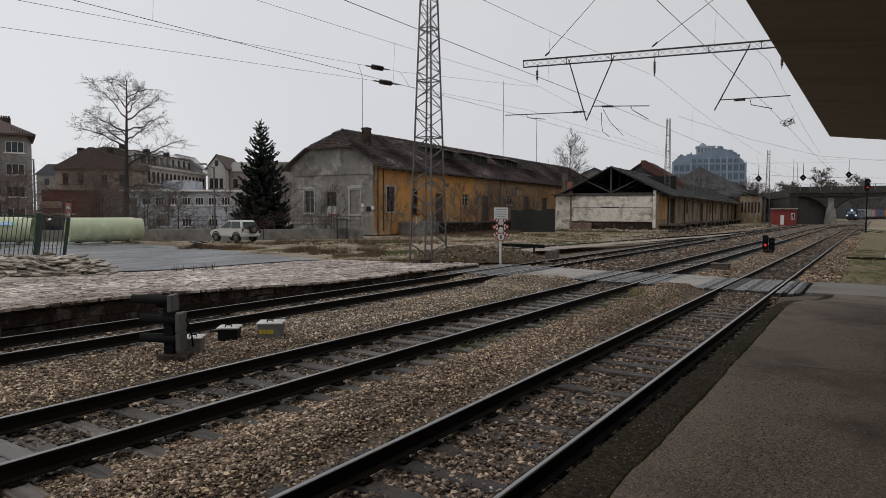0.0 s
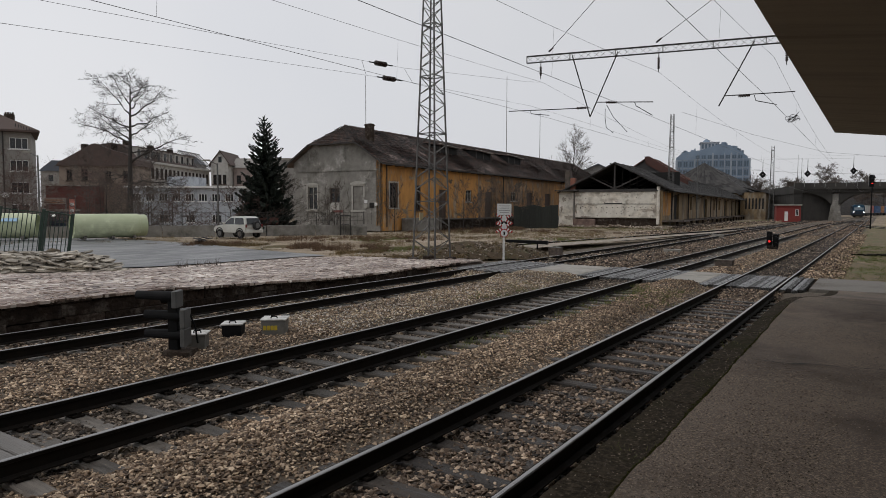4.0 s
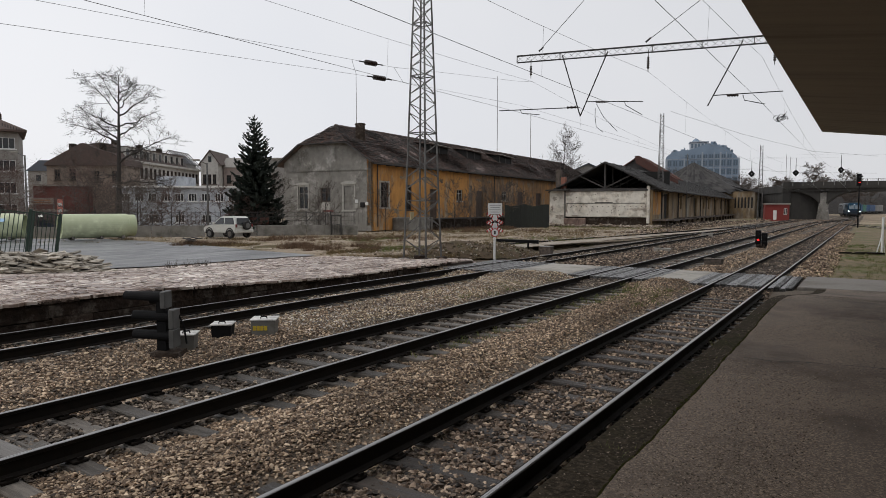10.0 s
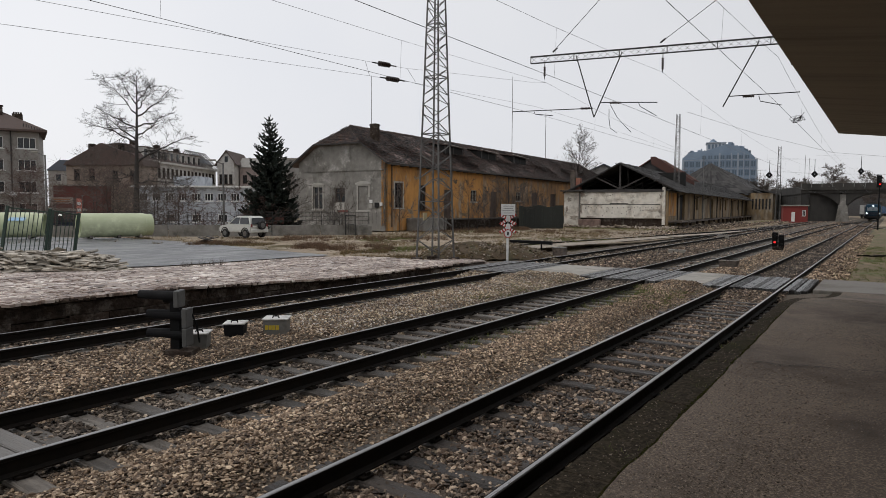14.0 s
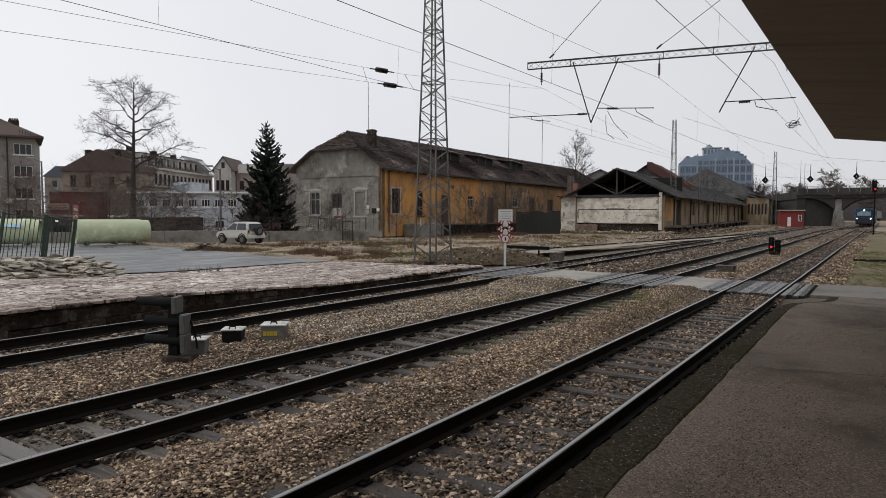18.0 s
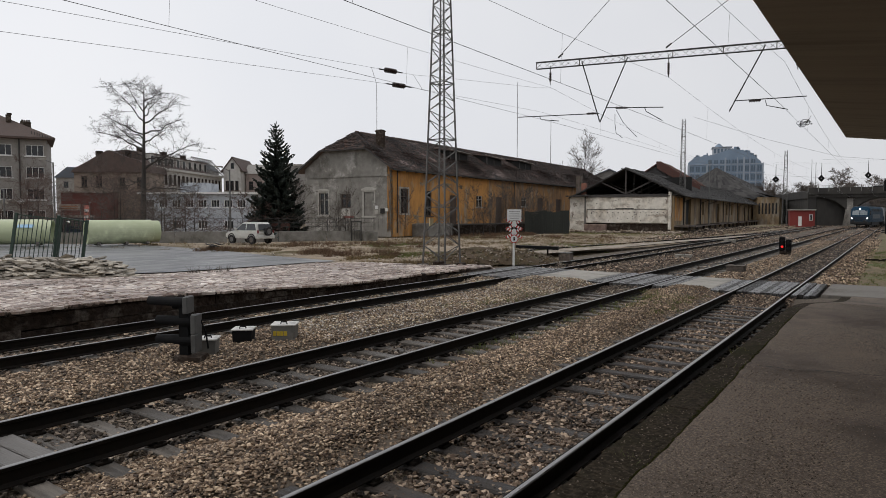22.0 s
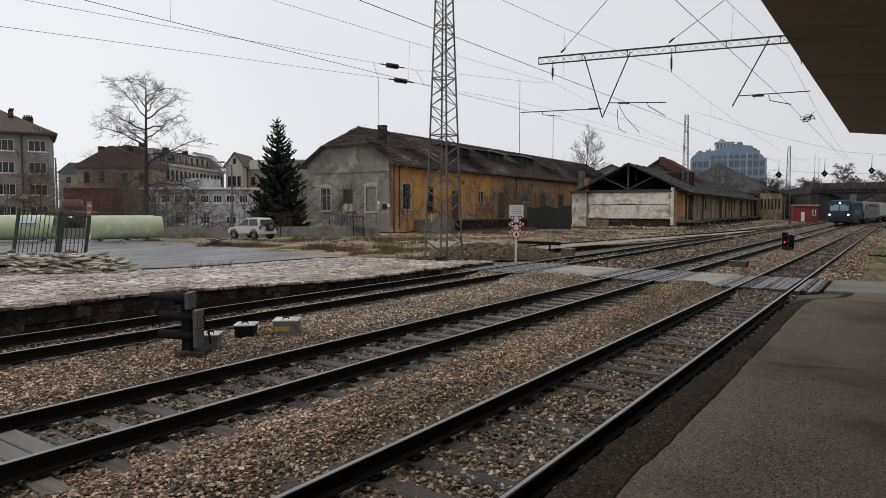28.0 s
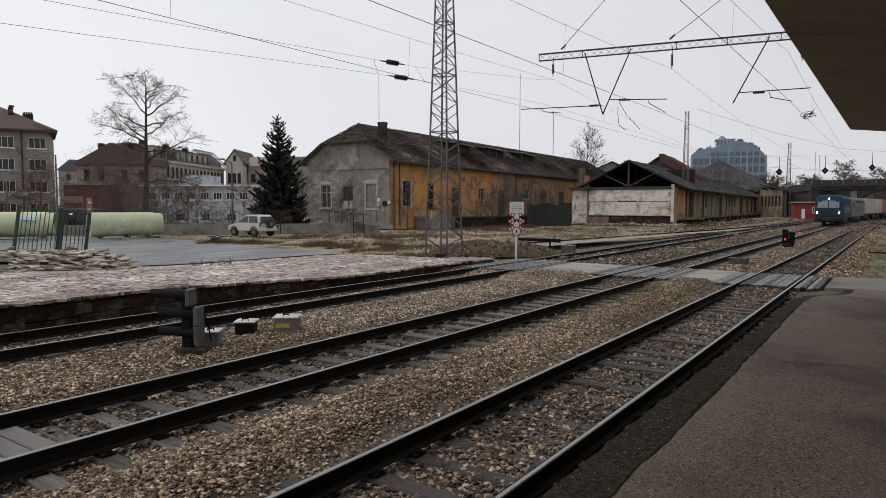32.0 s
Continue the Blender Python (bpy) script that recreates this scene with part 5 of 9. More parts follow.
    part("roof", bm, M_roof2, sh, "sooty grey slate roof")
    tile_roof(sh, [(1.6, -0.6, E - 0.25), (1.6, L, E - 0.25), (c, L, R), (c, -0.6, R)], 16, 130, M_slates, 0.09, seed=7, skip=0.03, sag=0.1)
    # Back wall, side and floor near-black: the shed's inner shade is painted.
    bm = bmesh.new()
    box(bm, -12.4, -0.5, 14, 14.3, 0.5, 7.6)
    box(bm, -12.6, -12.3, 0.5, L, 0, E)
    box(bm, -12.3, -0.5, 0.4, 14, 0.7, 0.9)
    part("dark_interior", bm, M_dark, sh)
    # side wall with openings and posts
    holes = [(7.5, 11.0, 0.9, 4.3), (20, 21.6, 2.2, 4.0), (25, 26.8, 2.2, 4.0), (34, 37, 0.9, 4.1), (45, 47, 2.2, 4.0), (52, 54, 2.2, 4.0), (61, 65, 0.9, 4.1), (72, 74.5, 2.2, 4.0), (80, 83, 0.9, 4.1)]
    bm = bmesh.new()
    wall_with_holes(bm, L, 4.6, 0.4, holes, "y")
    part("side_wall", bm, M_ochre_pale, sh, "faded ochre plaster wall with dark openings")
    bm = bmesh.new()
    box(bm, 0.005, 0.03, 0.5, 5.0, 1.5, 4.4)
    part("ochre_patch", bm, M_ochre, sh, "brighter ochre wall panel")
    # Flat near-black plates paint each opening as shaded depth.
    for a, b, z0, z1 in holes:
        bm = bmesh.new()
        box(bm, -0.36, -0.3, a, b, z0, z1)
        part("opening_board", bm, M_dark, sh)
    for k in range(8):
        bm = bmesh.new()
        y = 5.5 + 11 * k + (0, 1.5, -2, 2.5, -1, 0.5, 2, -1)[k]
        box(bm, 0.02, 0.16, y, y + 0.2, 0.8, 4.5)
        strut(bm, (0.12, y + 0.1, 3.9), (1.25, y + 0.1, 4.4), 0.08)
        part("post", bm, M_beam, sh)
    bm = bmesh.new()
    y = 0.0
    dk = random.Random(5)
    while y < L:
        ln = dk.uniform(2.5, 6)
        box(bm, 0.0, 1.7 + dk.uniform(-0.3, 0.1), y, y + ln - 0.1, 0.7 + dk.uniform(-0.06, 0.04), 0.88 + dk.uniform(-0.08, 0.04))
        y += ln
    part("dock_edge", bm, M_coping, sh, "worn loading dock edge")
    for k in range(18):
        bm = bmesh.new()
        box(bm, 1.3, 1.6, 2 + 5.2 * k, 2.35 + 5.2 * k, -0.3, 0.72)
        part("dock_pier", bm, M_stonewall, sh)
    # raised fire wall and red tiled section over the middle of the shed
    x0, h = -8.6, 4.3
    bm = bmesh.new()
    prism(bm, [(x0 - h, 6.2), (x0 + h, 6.2), (x0 + h, 8.3), (x0, 10.9), (x0 - h, 8.3)], "y", 30, 38)
    part("raised_gable", bm, M_roof2, sh, "brown brick gable above the roof")
    bm = bmesh.new()
    slab(bm, [(x0 + h + 1.6, 29.6, 7.3), (x0 + h + 1.6, 38.4, 7.3), (x0, 38.4, 11.1), (x0, 29.6, 11.1)], 0.15)
    slab(bm, [(x0 - h - 1.6, 38.4, 7.3), (x0 - h - 1.6, 29.6, 7.3), (x0, 29.6, 11.1), (x0, 38.4, 11.1)], 0.15)
    part("raised_roof", bm, M_redroof, sh, "red-brown tile roof")
    tile_roof(sh, [(x0 + h + 1.6, 29.6, 7.3), (x0 + h + 1.6, 38.4, 7.3), (x0, 38.4, 11.1), (x0, 29.6, 11.1)], 12, 20, M_redtiles, 0.12, seed=11, skip=0.04, sag=0.12)
    bm = bmesh.new()
    prism(bm, [(x0 - 0.4, 11.15), (x0 + 0.4, 11.15), (x0 + h + 2.4, 6.9), (x0 + h + 2.4, 5.9), (x0 - 0.2, 9.9)], "y", 29.3, 29.58)
    part("gable_rake", bm, M_redroof, sh, "red brick strip along the raised gable")
    bm = bmesh.new()
    box(bm, -4.6, -3.9, 34, 34.7, 6.6, 8.3)
    part("chimney", bm, M_stonewall, sh)
    return sh


make_shed()


def make_yard_buildings():
    # broad hipped roof further along
    p = plan(69.0, 166)
    b = thing("goods_hall", pose(p.x, p.y, 0, 0, 0, 5), "large goods hall with broad weathered grey hipped roof", "warehouse")
    bm = bmesh.new()
    box(bm, -11.2, 11.2, 0, 150, -0.2, 6.7)
    part("wall", bm, M_ochre_pale, b, "faded ochre wall")
    e, r = 6.4, 14.6
    bm = bmesh.new()
    slab(bm, [(12.0, -0.6, e), (12.0, 150, e), (0, 150, r), (0, 9, r)], 0.15)
    slab(bm, [(-12.0, 150, e), (-12.0, -0.6, e), (0, 9, r), (0, 150, r)], 0.15)
    slab(bm, [(-12.0, -0.6, e), (12.0, -0.6, e), (0, 9, r)], 0.15)
    part("roof", bm, M_roof2, b, "weathered grey roof")
    tile_roof(b, [(12.0, -0.6, e), (12.0, 150, e), (0, 150, r), (0, 9, r)], 12, 110, M_slates, 0.05, seed=12)
    tile_roof(b, [(-12.0, -0.6, e), (12.0, -0.6, e), (0.3, 9, r), (-0.3, 9, r)], 12, 24, M_slates, 0.05, seed=13)
    for k in range(30):
        bm = bmesh.new()
        box(bm, 11.15, 11.25, 2 + 4.4 * k, 3.4 + 4.4 * k, 1.6, 4.6)
        part("window", bm, M_dark, b, "tall dark window")
    bm = bmesh.new()
    box(bm, 11.25, 15.9, -8, 40, -0.2, 6.3)
    an = part("annex", bm, M_ochre_pale, b, "faded ochre annex with tall windows")
    for k in range(6):
        bm = bmesh.new()
        box(bm, 11.55 + 0.72 * k, 11.9 + 0.72 * k, -8.05, -7.95, 2.4, 4.9)
        part("window", bm, M_dark, an, "tall dark window")
    bm = bmesh.new()
    slab(bm, [(16.5, -8.6, 6.2), (16.5, 40, 6.2), (11.0, 40, 7.6), (11.0, -8.6, 7.6)], 0.15)
    part("annex_roof", bm, M_roof2, an)
    # brick hut by the bridge
    p = plan(72.9, 130)
    b = thing("red_hut", pose(p.x, p.y, 0, 0, 0, 12), "small flat-roofed hut of red painted brick", "hut")
    bm = bmesh.new()
    box(bm, -2.6, 1.8, 0, 4, -0.3, 3.1)
    part("wall", bm, paint("red_hut_paint", (0.21, 0.036, 0.03), 0.8, bump=0.3), b)
    bm = bmesh.new()
    box(bm, -2.8, 2.0, -0.3, 4.3, 3.1, 3.35)
    part("roof", bm, M_concrete, b)
    window(b, pose(0.8, -0.02, 1.1), 0.6, 1.2, M_white, None, (1, 0), sill=False, depth=-0.02)
    bm = bmesh.new()
    box(bm, -1.1, -0.5, -0.06, 0.02, 0, 1.9)
    box(bm, -1.0, -0.6, -0.08, -0.05, 0.2, 0.9)
    part("door", bm, M_white, b, "white door")


make_yard_buildings()


def make_bridge():
    br = thing("road_bridge", pose(-3.0, 166, 0, 0, 0, 0), "grey concrete road bridge with curved haunches over the tracks", "bridge")
    x0, x1 = -13.6, 60
    zb, zt = 5.6, 7.2
    # Stained concrete, its colour lowered to carry the weak light on the bridge.
    darkc = mat("shaded_bridge_concrete", ((0.026, 0.024, 0.021), (0.05, 0.046, 0.041)), 0.8, (0.8, 0.95), 0.3, 15, stain=(0.02, 0.019, 0.017), sscale=0.5, stretch=(1, 1, 0.4))
    bm = bmesh.new()
    box(bm, x0, x1, 0, 9, zb + 0.5, zt)
    # curved haunch on each side of the pier
    for s, xa in ((1, -5.0), (-1, -6.2)):
        pts = [(xa, zb + 0.6), (xa, 3.4)]
        for k in range(9):
            u = k / 8
            pts.append((xa + s * (0.1 + 5.5 * u), 3.4 + (zb + 0.35 - 3.4) * (1 - (1 - u) ** 2.6)))
        pts.append((xa + s * 5.6, zb + 0.6))
        prism(bm, pts, "y", 0.3, 8.7)
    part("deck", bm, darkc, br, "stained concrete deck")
    bm = bmesh.new()
    box(bm, -6.3, -4.9, 6.5, 7.7, -0.4, 5.8)
    part("pier", bm, M_grey_plaster, br, "tapered concrete pier")
    bm = bmesh.new()
    box(bm, -6.3, -4.9, 0.6, 1.8, 4.1, 5.8)
    prism(bm, [(-6.9, -0.4), (-4.3, -0.4), (-4.9, 4.2), (-6.3, 4.2)], "y", 0.4, 2.0)
    part("pier", bm, M_grey_plaster, br, "tapered concrete pier")
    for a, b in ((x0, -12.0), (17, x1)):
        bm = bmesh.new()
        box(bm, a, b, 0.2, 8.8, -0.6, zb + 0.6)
        # Near-black colour paints the shade under the deck onto the abutments.
        part("abutment", bm, mat("shaded_abutment_concrete", ((0.014, 0.013, 0.012), (0.03, 0.028, 0.025)), 1.0, (0.7, 0.9), 0.3, 20), br)
    bm = bmesh.new()
    box(bm, x0, x1, -0.35, 0.1, zt - 0.45, zt + 0.15)
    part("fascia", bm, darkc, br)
    # approach bending away behind the goods hall
    turn = Matrix.Translation((x0, 0.2, 0)) @ pose(0, 0, 0, 0, 0, 107)
    bm = bmesh.new()
    box(bm, 0.0, 120, -8, -0.1, -1.0, zb + 0.3, turn)
    box(bm, 0.0, 120, -8, -0.35, zb + 0.3, zt, turn)
    part("approach_wall", bm, darkc, br, "stained approach wall, coloured dark as if shaded")
    bm = bmesh.new()
    box(bm, 0.0, 120, -0.3, 0.1, zb + 0.3, zt + 0.45, turn)
    part("approach_parapet", bm, darkc, br, "grey concrete approach parapet")
    for x in np.arange(x0, x1, 2.0):
        bm = bmesh.new()
        box(bm, x + 0.08, x + 1.92, -0.2, -0.05, zt + 0.15, zt + 1.0)
        part("parapet_panel", bm, darkc, br)
    bm = bmesh.new()
    for x in np.arange(x0, x1, 2.0):
        box(bm, x - 0.08, x + 0.08, -0.22, 0.0, zt + 0.15, zt + 1.5)
    strut(bm, (x0, -0.12, zt + 1.45), (x1, -0.12, zt + 1.45), 0.05)
    strut(bm, (x0, -0.12, zt + 1.2), (x1, -0.12, zt + 1.2), 0.04)
    part("railing", bm, M_steel, br, "steel railing")


make_bridge()


# ---------------------------------------------------------------- railway fixtures
def make_mast(m, half, top_half, height, label, name="lattice_mast"):
    ms = thing(name, m, label, "mast", "lattice masts")
    def corner(i, z):
        h = half + (top_half - half) * z / height
        return Vector((h * (1, 1, -1, -1)[i], h * (1, -1, -1, 1)[i], z))
    for i in range(4):
        bm = bmesh.new()
        strut(bm, corner(i, -0.1), corner(i, height), 0.066, 0.05)
        part("leg", bm, M_mast, ms)
    z, levels = 0.25, [0.25]
    while z < height - 0.8:
        h = half + (top_half - half) * z / height
        z += max(0.75, h * 2.0)
        levels.append(min(z, height))
    for i in range(4):
        for k, (a, b) in enumerate(zip(levels, levels[1:])):
            j = (i + 1) % 4
            mid = (a + b) / 2
            p, q = (i, j) if (k + i) % 2 else (j, i)
            bars = [(corner(p, a), corner(q, mid), 0.03), (corner(q, mid), corner(p, b), 0.03)]
            if k % 3 == 2:
                bars.append((corner(i, a), corner(j, a), 0.04))
            for u, v, w in bars:
                bm = bmesh.new()
                strut(bm, u, v, w)
                part("brace", bm, M_mast, ms)
    for i in range(4):
        bm = bmesh.new()
        c = corner(i, 0)
        box(bm, c.x - 0.2, c.x + 0.2, c.y - 0.2, c.y + 0.2, -0.3, 0.05, bevel=0.03)
        part("footing", bm, M_stonewall, ms, "dark concrete footing")
    return ms


MAST = make_mast(pose(-16.8, 23.9, 0.08), 0.60, 0.17, 15.2, "tall grey lattice steel catenary mast standing on the lot")
bm = bmesh.new()
box(bm, -0.62, -0.58, -0.12, 0.16, 1.7, 2.05)
part("number_plate", bm, paint("pale_tin_plate", (0.5, 0.42, 0.25)), MAST)
make_mast(pose(*plan(33.8, 91, -0.05), 0, 0, 0), 0.42, 0.2, 15.6, "distant lattice catenary mast beside the goods shed")
make_mast(pose(*plan(63.0, 119, -0.05), 0, 0, 0), 0.42, 0.2, 14.0, "distant lattice catenary mast by the bridge")

# portal beam over the tracks, a little askew
B0, B1 = plan(4.0, 27.6, 8.54), plan(22.0, 20.04, 8.54)


def beam_at(t, dz=0.0):
    p = B0.lerp(B1, t)
    return Vector((p.x, p.y, p.z + dz))


def make_portal():
    pb = thing("portal_beam", pose(0, 0, 0), "lattice steel catenary portal beam hung with registration arms", "catenary beam")
    d = (B1 - B0).normalized()
    n = Vector((-d.y, d.x, 0)) * 0.05
    for s in (-1, 1):
        for dz in (-0.14, 0.13):
            bm = bmesh.new()
            strut(bm, B0 + n * s + Vector((0, 0, dz)), B1 + n * s + Vector((0, 0, dz)), 0.036 if dz > 0 else 0.028)
            part("chord", bm, M_darksteel, pb)
    bm = bmesh.new()
    k = int((B1 - B0).length / 0.3)
    for i in range(k):
        a, b = beam_at(i / k), beam_at((i + 1) / k)
        u, w = ((-0.13, 0.12), (0.12, -0.13))[i % 2]
        for s, lo, hi in ((-1, u, w), (1, w, u)):
            strut(bm, a + n * s + Vector((0, 0, lo)), b + n * s + Vector((0, 0, hi)), 0.011)
        if i % 6 == 0:
            strut(bm, a + Vector((0, 0, -0.13)), a + Vector((0, 0, 0.12)), 0.03)
    part("lattice", bm, M_steel, pb)
    bm = bmesh.new()
    box(bm, -0.2, 0.2, -0.2, 0.2, -8.5, 0.6, pose(B1.x, B1.y, B1.z, 0, 0, 0))
    part("beam_post", bm, M_steel, pb)
    return pb


make_portal()


# ---------------------------------------------------------------- plants
def branch_mesh(seed, height, trunk_r, spread, levels, kids, droop=0.0, first=0.3, up=0.5, twig=0.012, reach=1.0, wiggle=0.13, full=False, limbs=()):
    """Tapered limbs that fork level by level: returns the thick wood and the fine twigs as two vertex and face lists."""
    rng = random.Random(seed)
    wood, twigs = ([], []), ([], [])

    def limb(store, pts, r0, r1, n):
        verts, faces = store
        o = len(verts)
        for i, p in enumerate(pts):
            d = (pts[min(i + 1, len(pts) - 1)] - pts[max(i - 1, 0)]).normalized()
            a = d.orthogonal().normalized()
            b = d.cross(a)
            r = r0 + (r1 - r0) * i / (len(pts) - 1)
            for k in range(n):
                t = 2 * math.pi * k / n
                verts.append(tuple(p + (a * math.cos(t) + b * math.sin(t)) * r))
            if i:
                q = o + (i - 1) * n
                faces.extend((q + k, q + (k + 1) % n, q + n + (k + 1) % n, q + n + k) for k in range(n))

    def grow(p, d, length, r, level):
        seg = 5 if level < 2 else 3
        pts = [p]
        for i in range(seg):
            j = wiggle if level else (0.006 if limbs else 0.018)
            d = (d + Vector((rng.gauss(0, j), rng.gauss(0, j), rng.gauss(0, 0.1 if level else 0.02) + (0.06 * up if level else 0) - droop * 0.05 * level))).normalized()
            pts.append(pts[-1] + d * length / seg)
        thick = level < 2
        limb(wood if thick else twigs, pts, r, r * (0.35 if level else 0.07), 8 if level == 0 else (5 if level < 2 else 3))
        if level >= levels:
            return
        if level == 0 and limbs:
            for h, out, rise, bow, deep in limbs:
                at = h / height * seg
                i = min(int(at), seg - 1)
                q = pts[i].lerp(pts[i + 1], at - i)
                run = [q]
                for k in range(1, 10):
                    u = k / 9
                    run.append(q + Vector((out * u + rng.gauss(0, 0.07), deep * u ** 0.8 + rng.gauss(0, 0.07), rise * u + 4 * bow * u * (1 - u) + rng.gauss(0, 0.06))))
                span = math.sqrt(out * out + deep * deep + rise * rise)
                r1 = min(r * (1 - 0.9 * h / height) * 0.75, 0.03 + 0.014 * span)
                limb(wood, run, r1, 0.012, 6)
                for k in range(int(4 + 3.4 * span)):
                    u = rng.uniform(0.12, 1.0) ** 0.75
                    i = min(int(u * 9), 8)
                    o = run[i].lerp(run[i + 1], u * 9 - i)
                    d2 = (run[i + 1] - run[i]).normalized()
                    side = Vector((rng.gauss(0, 1), rng.gauss(0, 1), rng.gauss(0.1, 0.7)))
                    side = (side - d2 * side.dot(d2)).normalized()
                    grow(o, (d2 * rng.uniform(0.3, 0.9) + side).normalized(), span * rng.uniform(0.13, 0.32) * (1.15 - 0.5 * u) + 0.25, max(twig * 1.3, r1 * (1 - u) * 0.5), 2)
            for k in range(16):
                u = rng.uniform(0.86, 1.0)
                az = rng.uniform(0, 6.283)
                i = min(int(u * seg), seg - 1)
                grow(pts[i].lerp(pts[i + 1], u * seg - i), Vector((math.cos(az), math.sin(az), 0.8)).normalized(), rng.uniform(0.6, 1.3), twig * 1.6, 2)
            return
        n = kids[min(level, len(kids) - 1)]
        for k in range(n):
            t = (first + (1 - first) * (k + rng.random()) / n) if level == 0 else rng.uniform(0.25, 1.0)
            i = min(int(t * seg), seg - 1)
            q = pts[i].lerp(pts[i + 1], t * seg - i)
            base = (pts[i + 1] - pts[i]).normalized()
            az = rng.uniform(0, 6.283) if level else 2.4 * k + rng.uniform(-0.5, 0.5)
            side = Vector((math.cos(az), math.sin(az), 0))
            side = (side - base * side.dot(base)).normalized()
            ang = rng.uniform(0.9, 1.15) * ((1.4 - 0.6 * t) if full and up < 1 else (1.2 - 0.7 * t)) if level == 0 else rng.uniform(0.4, 0.95)
            nd = (base * math.cos(ang) + side * math.sin(ang) * spread).normalized()
            rr = max(twig, r * (1 - 0.7 * t) * rng.uniform(0.38, 0.6))
            ln = length * (reach * rng.uniform(0.8, 1.1) * ((0.24 + 0.26 * (1 - t)) if full else (0.14 + 0.5 * (1 - t) ** 0.7)) if level == 0 else rng.uniform(0.35, 0.62))
            grow(q, nd, ln, rr, level + 1)

    grow(Vector((0, 0, -0.2)), Vector((0.045 if limbs else 0, 0, 1)).normalized(), height, trunk_r, 0)
    return wood, twigs


def make_tree(name, m, label, seed, height, trunk_r, spread, levels, kids, twig_mat=None, category="tree", **kw):
    wood, twigs = branch_mesh(seed, height, trunk_r, spread, levels, kids, **kw)
    tr = thing(name, m, label, category)
    t = new("trunk", bulk("trunk", *wood, M_bark, True))
    t.parent = tr
    c = new("crown", bulk("crown", *twigs, twig_mat or M_twig, True))
    c.parent = tr
    return tr


CROWN_LIMBS = [(9.5, -4.7, 1.9, 0.2, 0.4), (11.0, -3.6, 1.9, -0.1, -0.8), (12.3, -3.5, 3.6, 0.1, 0.5), (12.1, 3.6, 2.7, -0.3, -0.4), (11.1, 3.2, 1.6, -0.1, 0.9), (7.6, 5.3, 2.4, 0.3, -0.6), (8.7, 3.2, 0.5, 0.0, 0.8), (8.9, -2.1, 0.2, 0.3, -0.6), (5.8, 4.7, -0.4, 0.25, 0.7), (6.3, -1.8, -1.0, 0.6, -0.4), (15.0, -1.5, 1.0, 0.0, 0.3), (13.4, 1.5, 1.7, 0.0, -0.2), (10.2, 0.9, 1.8, 0.1, 3.2), (9.8, -1.0, 1.6, 0.1, -3.4), (12.8, 0.5, 2.4, 0.0, 2.4), (13.2, -0.6, 2.2, 0.0, -2.3), (10.6, -2.4, 0.6, 0.3, 1.6), (14.2, 1.9, 1.0, 0.1, 0.6)]
make_tree("plane_tree", facing(-29.1, 63.5, -0.9), "tall bare leafless tree with wide spreading crown", 5, 15.9, 0.35, 1.0, 4, (23, 9, 6, 5), M_bark, up=0.3, twig=0.0085, wiggle=0.3, limbs=CROWN_LIMBS)
make_tree("poplar_tree", pose(*plan(25.5, 118, -0.1)), "slim bare tree with upright branches behind the warehouse", 3, 14.6, 0.2, 0.7, 4, (20, 7, 6, 4), first=0.36, up=1.1, twig=0.012, reach=0.72, full=True)
for i, (a, d, s) in enumerate(((66, 200, 12.0), (108, 235, 12.5), (91.5, 240, 14), (127, 250, 12), (118, 262, 13), (45, 190, 11.0))):
    make_tree("bare_tree", pose(*plan(a, d, 0.0)), "distant bare winter tree with dense twigs", 20 + i, s, 0.2, 1.1, 4, (13, 8, 7, 4), first=0.22, up=0.7, twig=0.03)
for i, (a, d, h) in enumerate(((148, 240, 17.0), (163, 242, 15.0), (157, 250, 13.5), (139, 246, 12.5))):
    make_tree("bare_tree", pose(*plan(a, d, 0.0), 0, 0, 50 * i), "distant dense bare tree beyond the bridge", 90 + i, h, 0.22, 1.2, 4, (18, 9, 7, 5), first=0.25, up=0.7, twig=0.04, reach=0.75, full=True)
# bare bushes along the fence and against the walls
SHRUBS = [(-42.5, 56, 4.2), (-39.0, 57, 3.6), (-24.5, 57, 5.2), (-22.0, 58, 4.4), (-26.5, 60, 5.0), (-17.5, 57.5, 4.5), (-12.8, 59, 5.5), (-15.0, 58, 4.0), (-44.5, 57, 5.0), (-47.0, 58.5, 5.5), (-38.5, 74, 8.5), (-35, 71, 7.5), (-31, 73, 8.0), (-46.5, 75, 7.0), (-27.5, 70, 6.5), (-40.5, 66, 6.5), (-33, 66, 6.0), (-54.5, 86, 9.5), (-57, 88, 9.0), (-41.5, 80, 8.0), (-36.5, 79, 8.0)]
for i, (a, d, s) in enumerate(SHRUBS):
    make_tree("bare_shrub", pose(*plan(a, d, -0.8), 0, 0, 40 * i), "leafless tangled shrub behind the low wall", 40 + i, s, 0.06, 1.5, 3, (16, 9, 7), M_twig_red if i % 2 else M_twig, "shrub", first=0.05, up=0.6, twig=0.012)
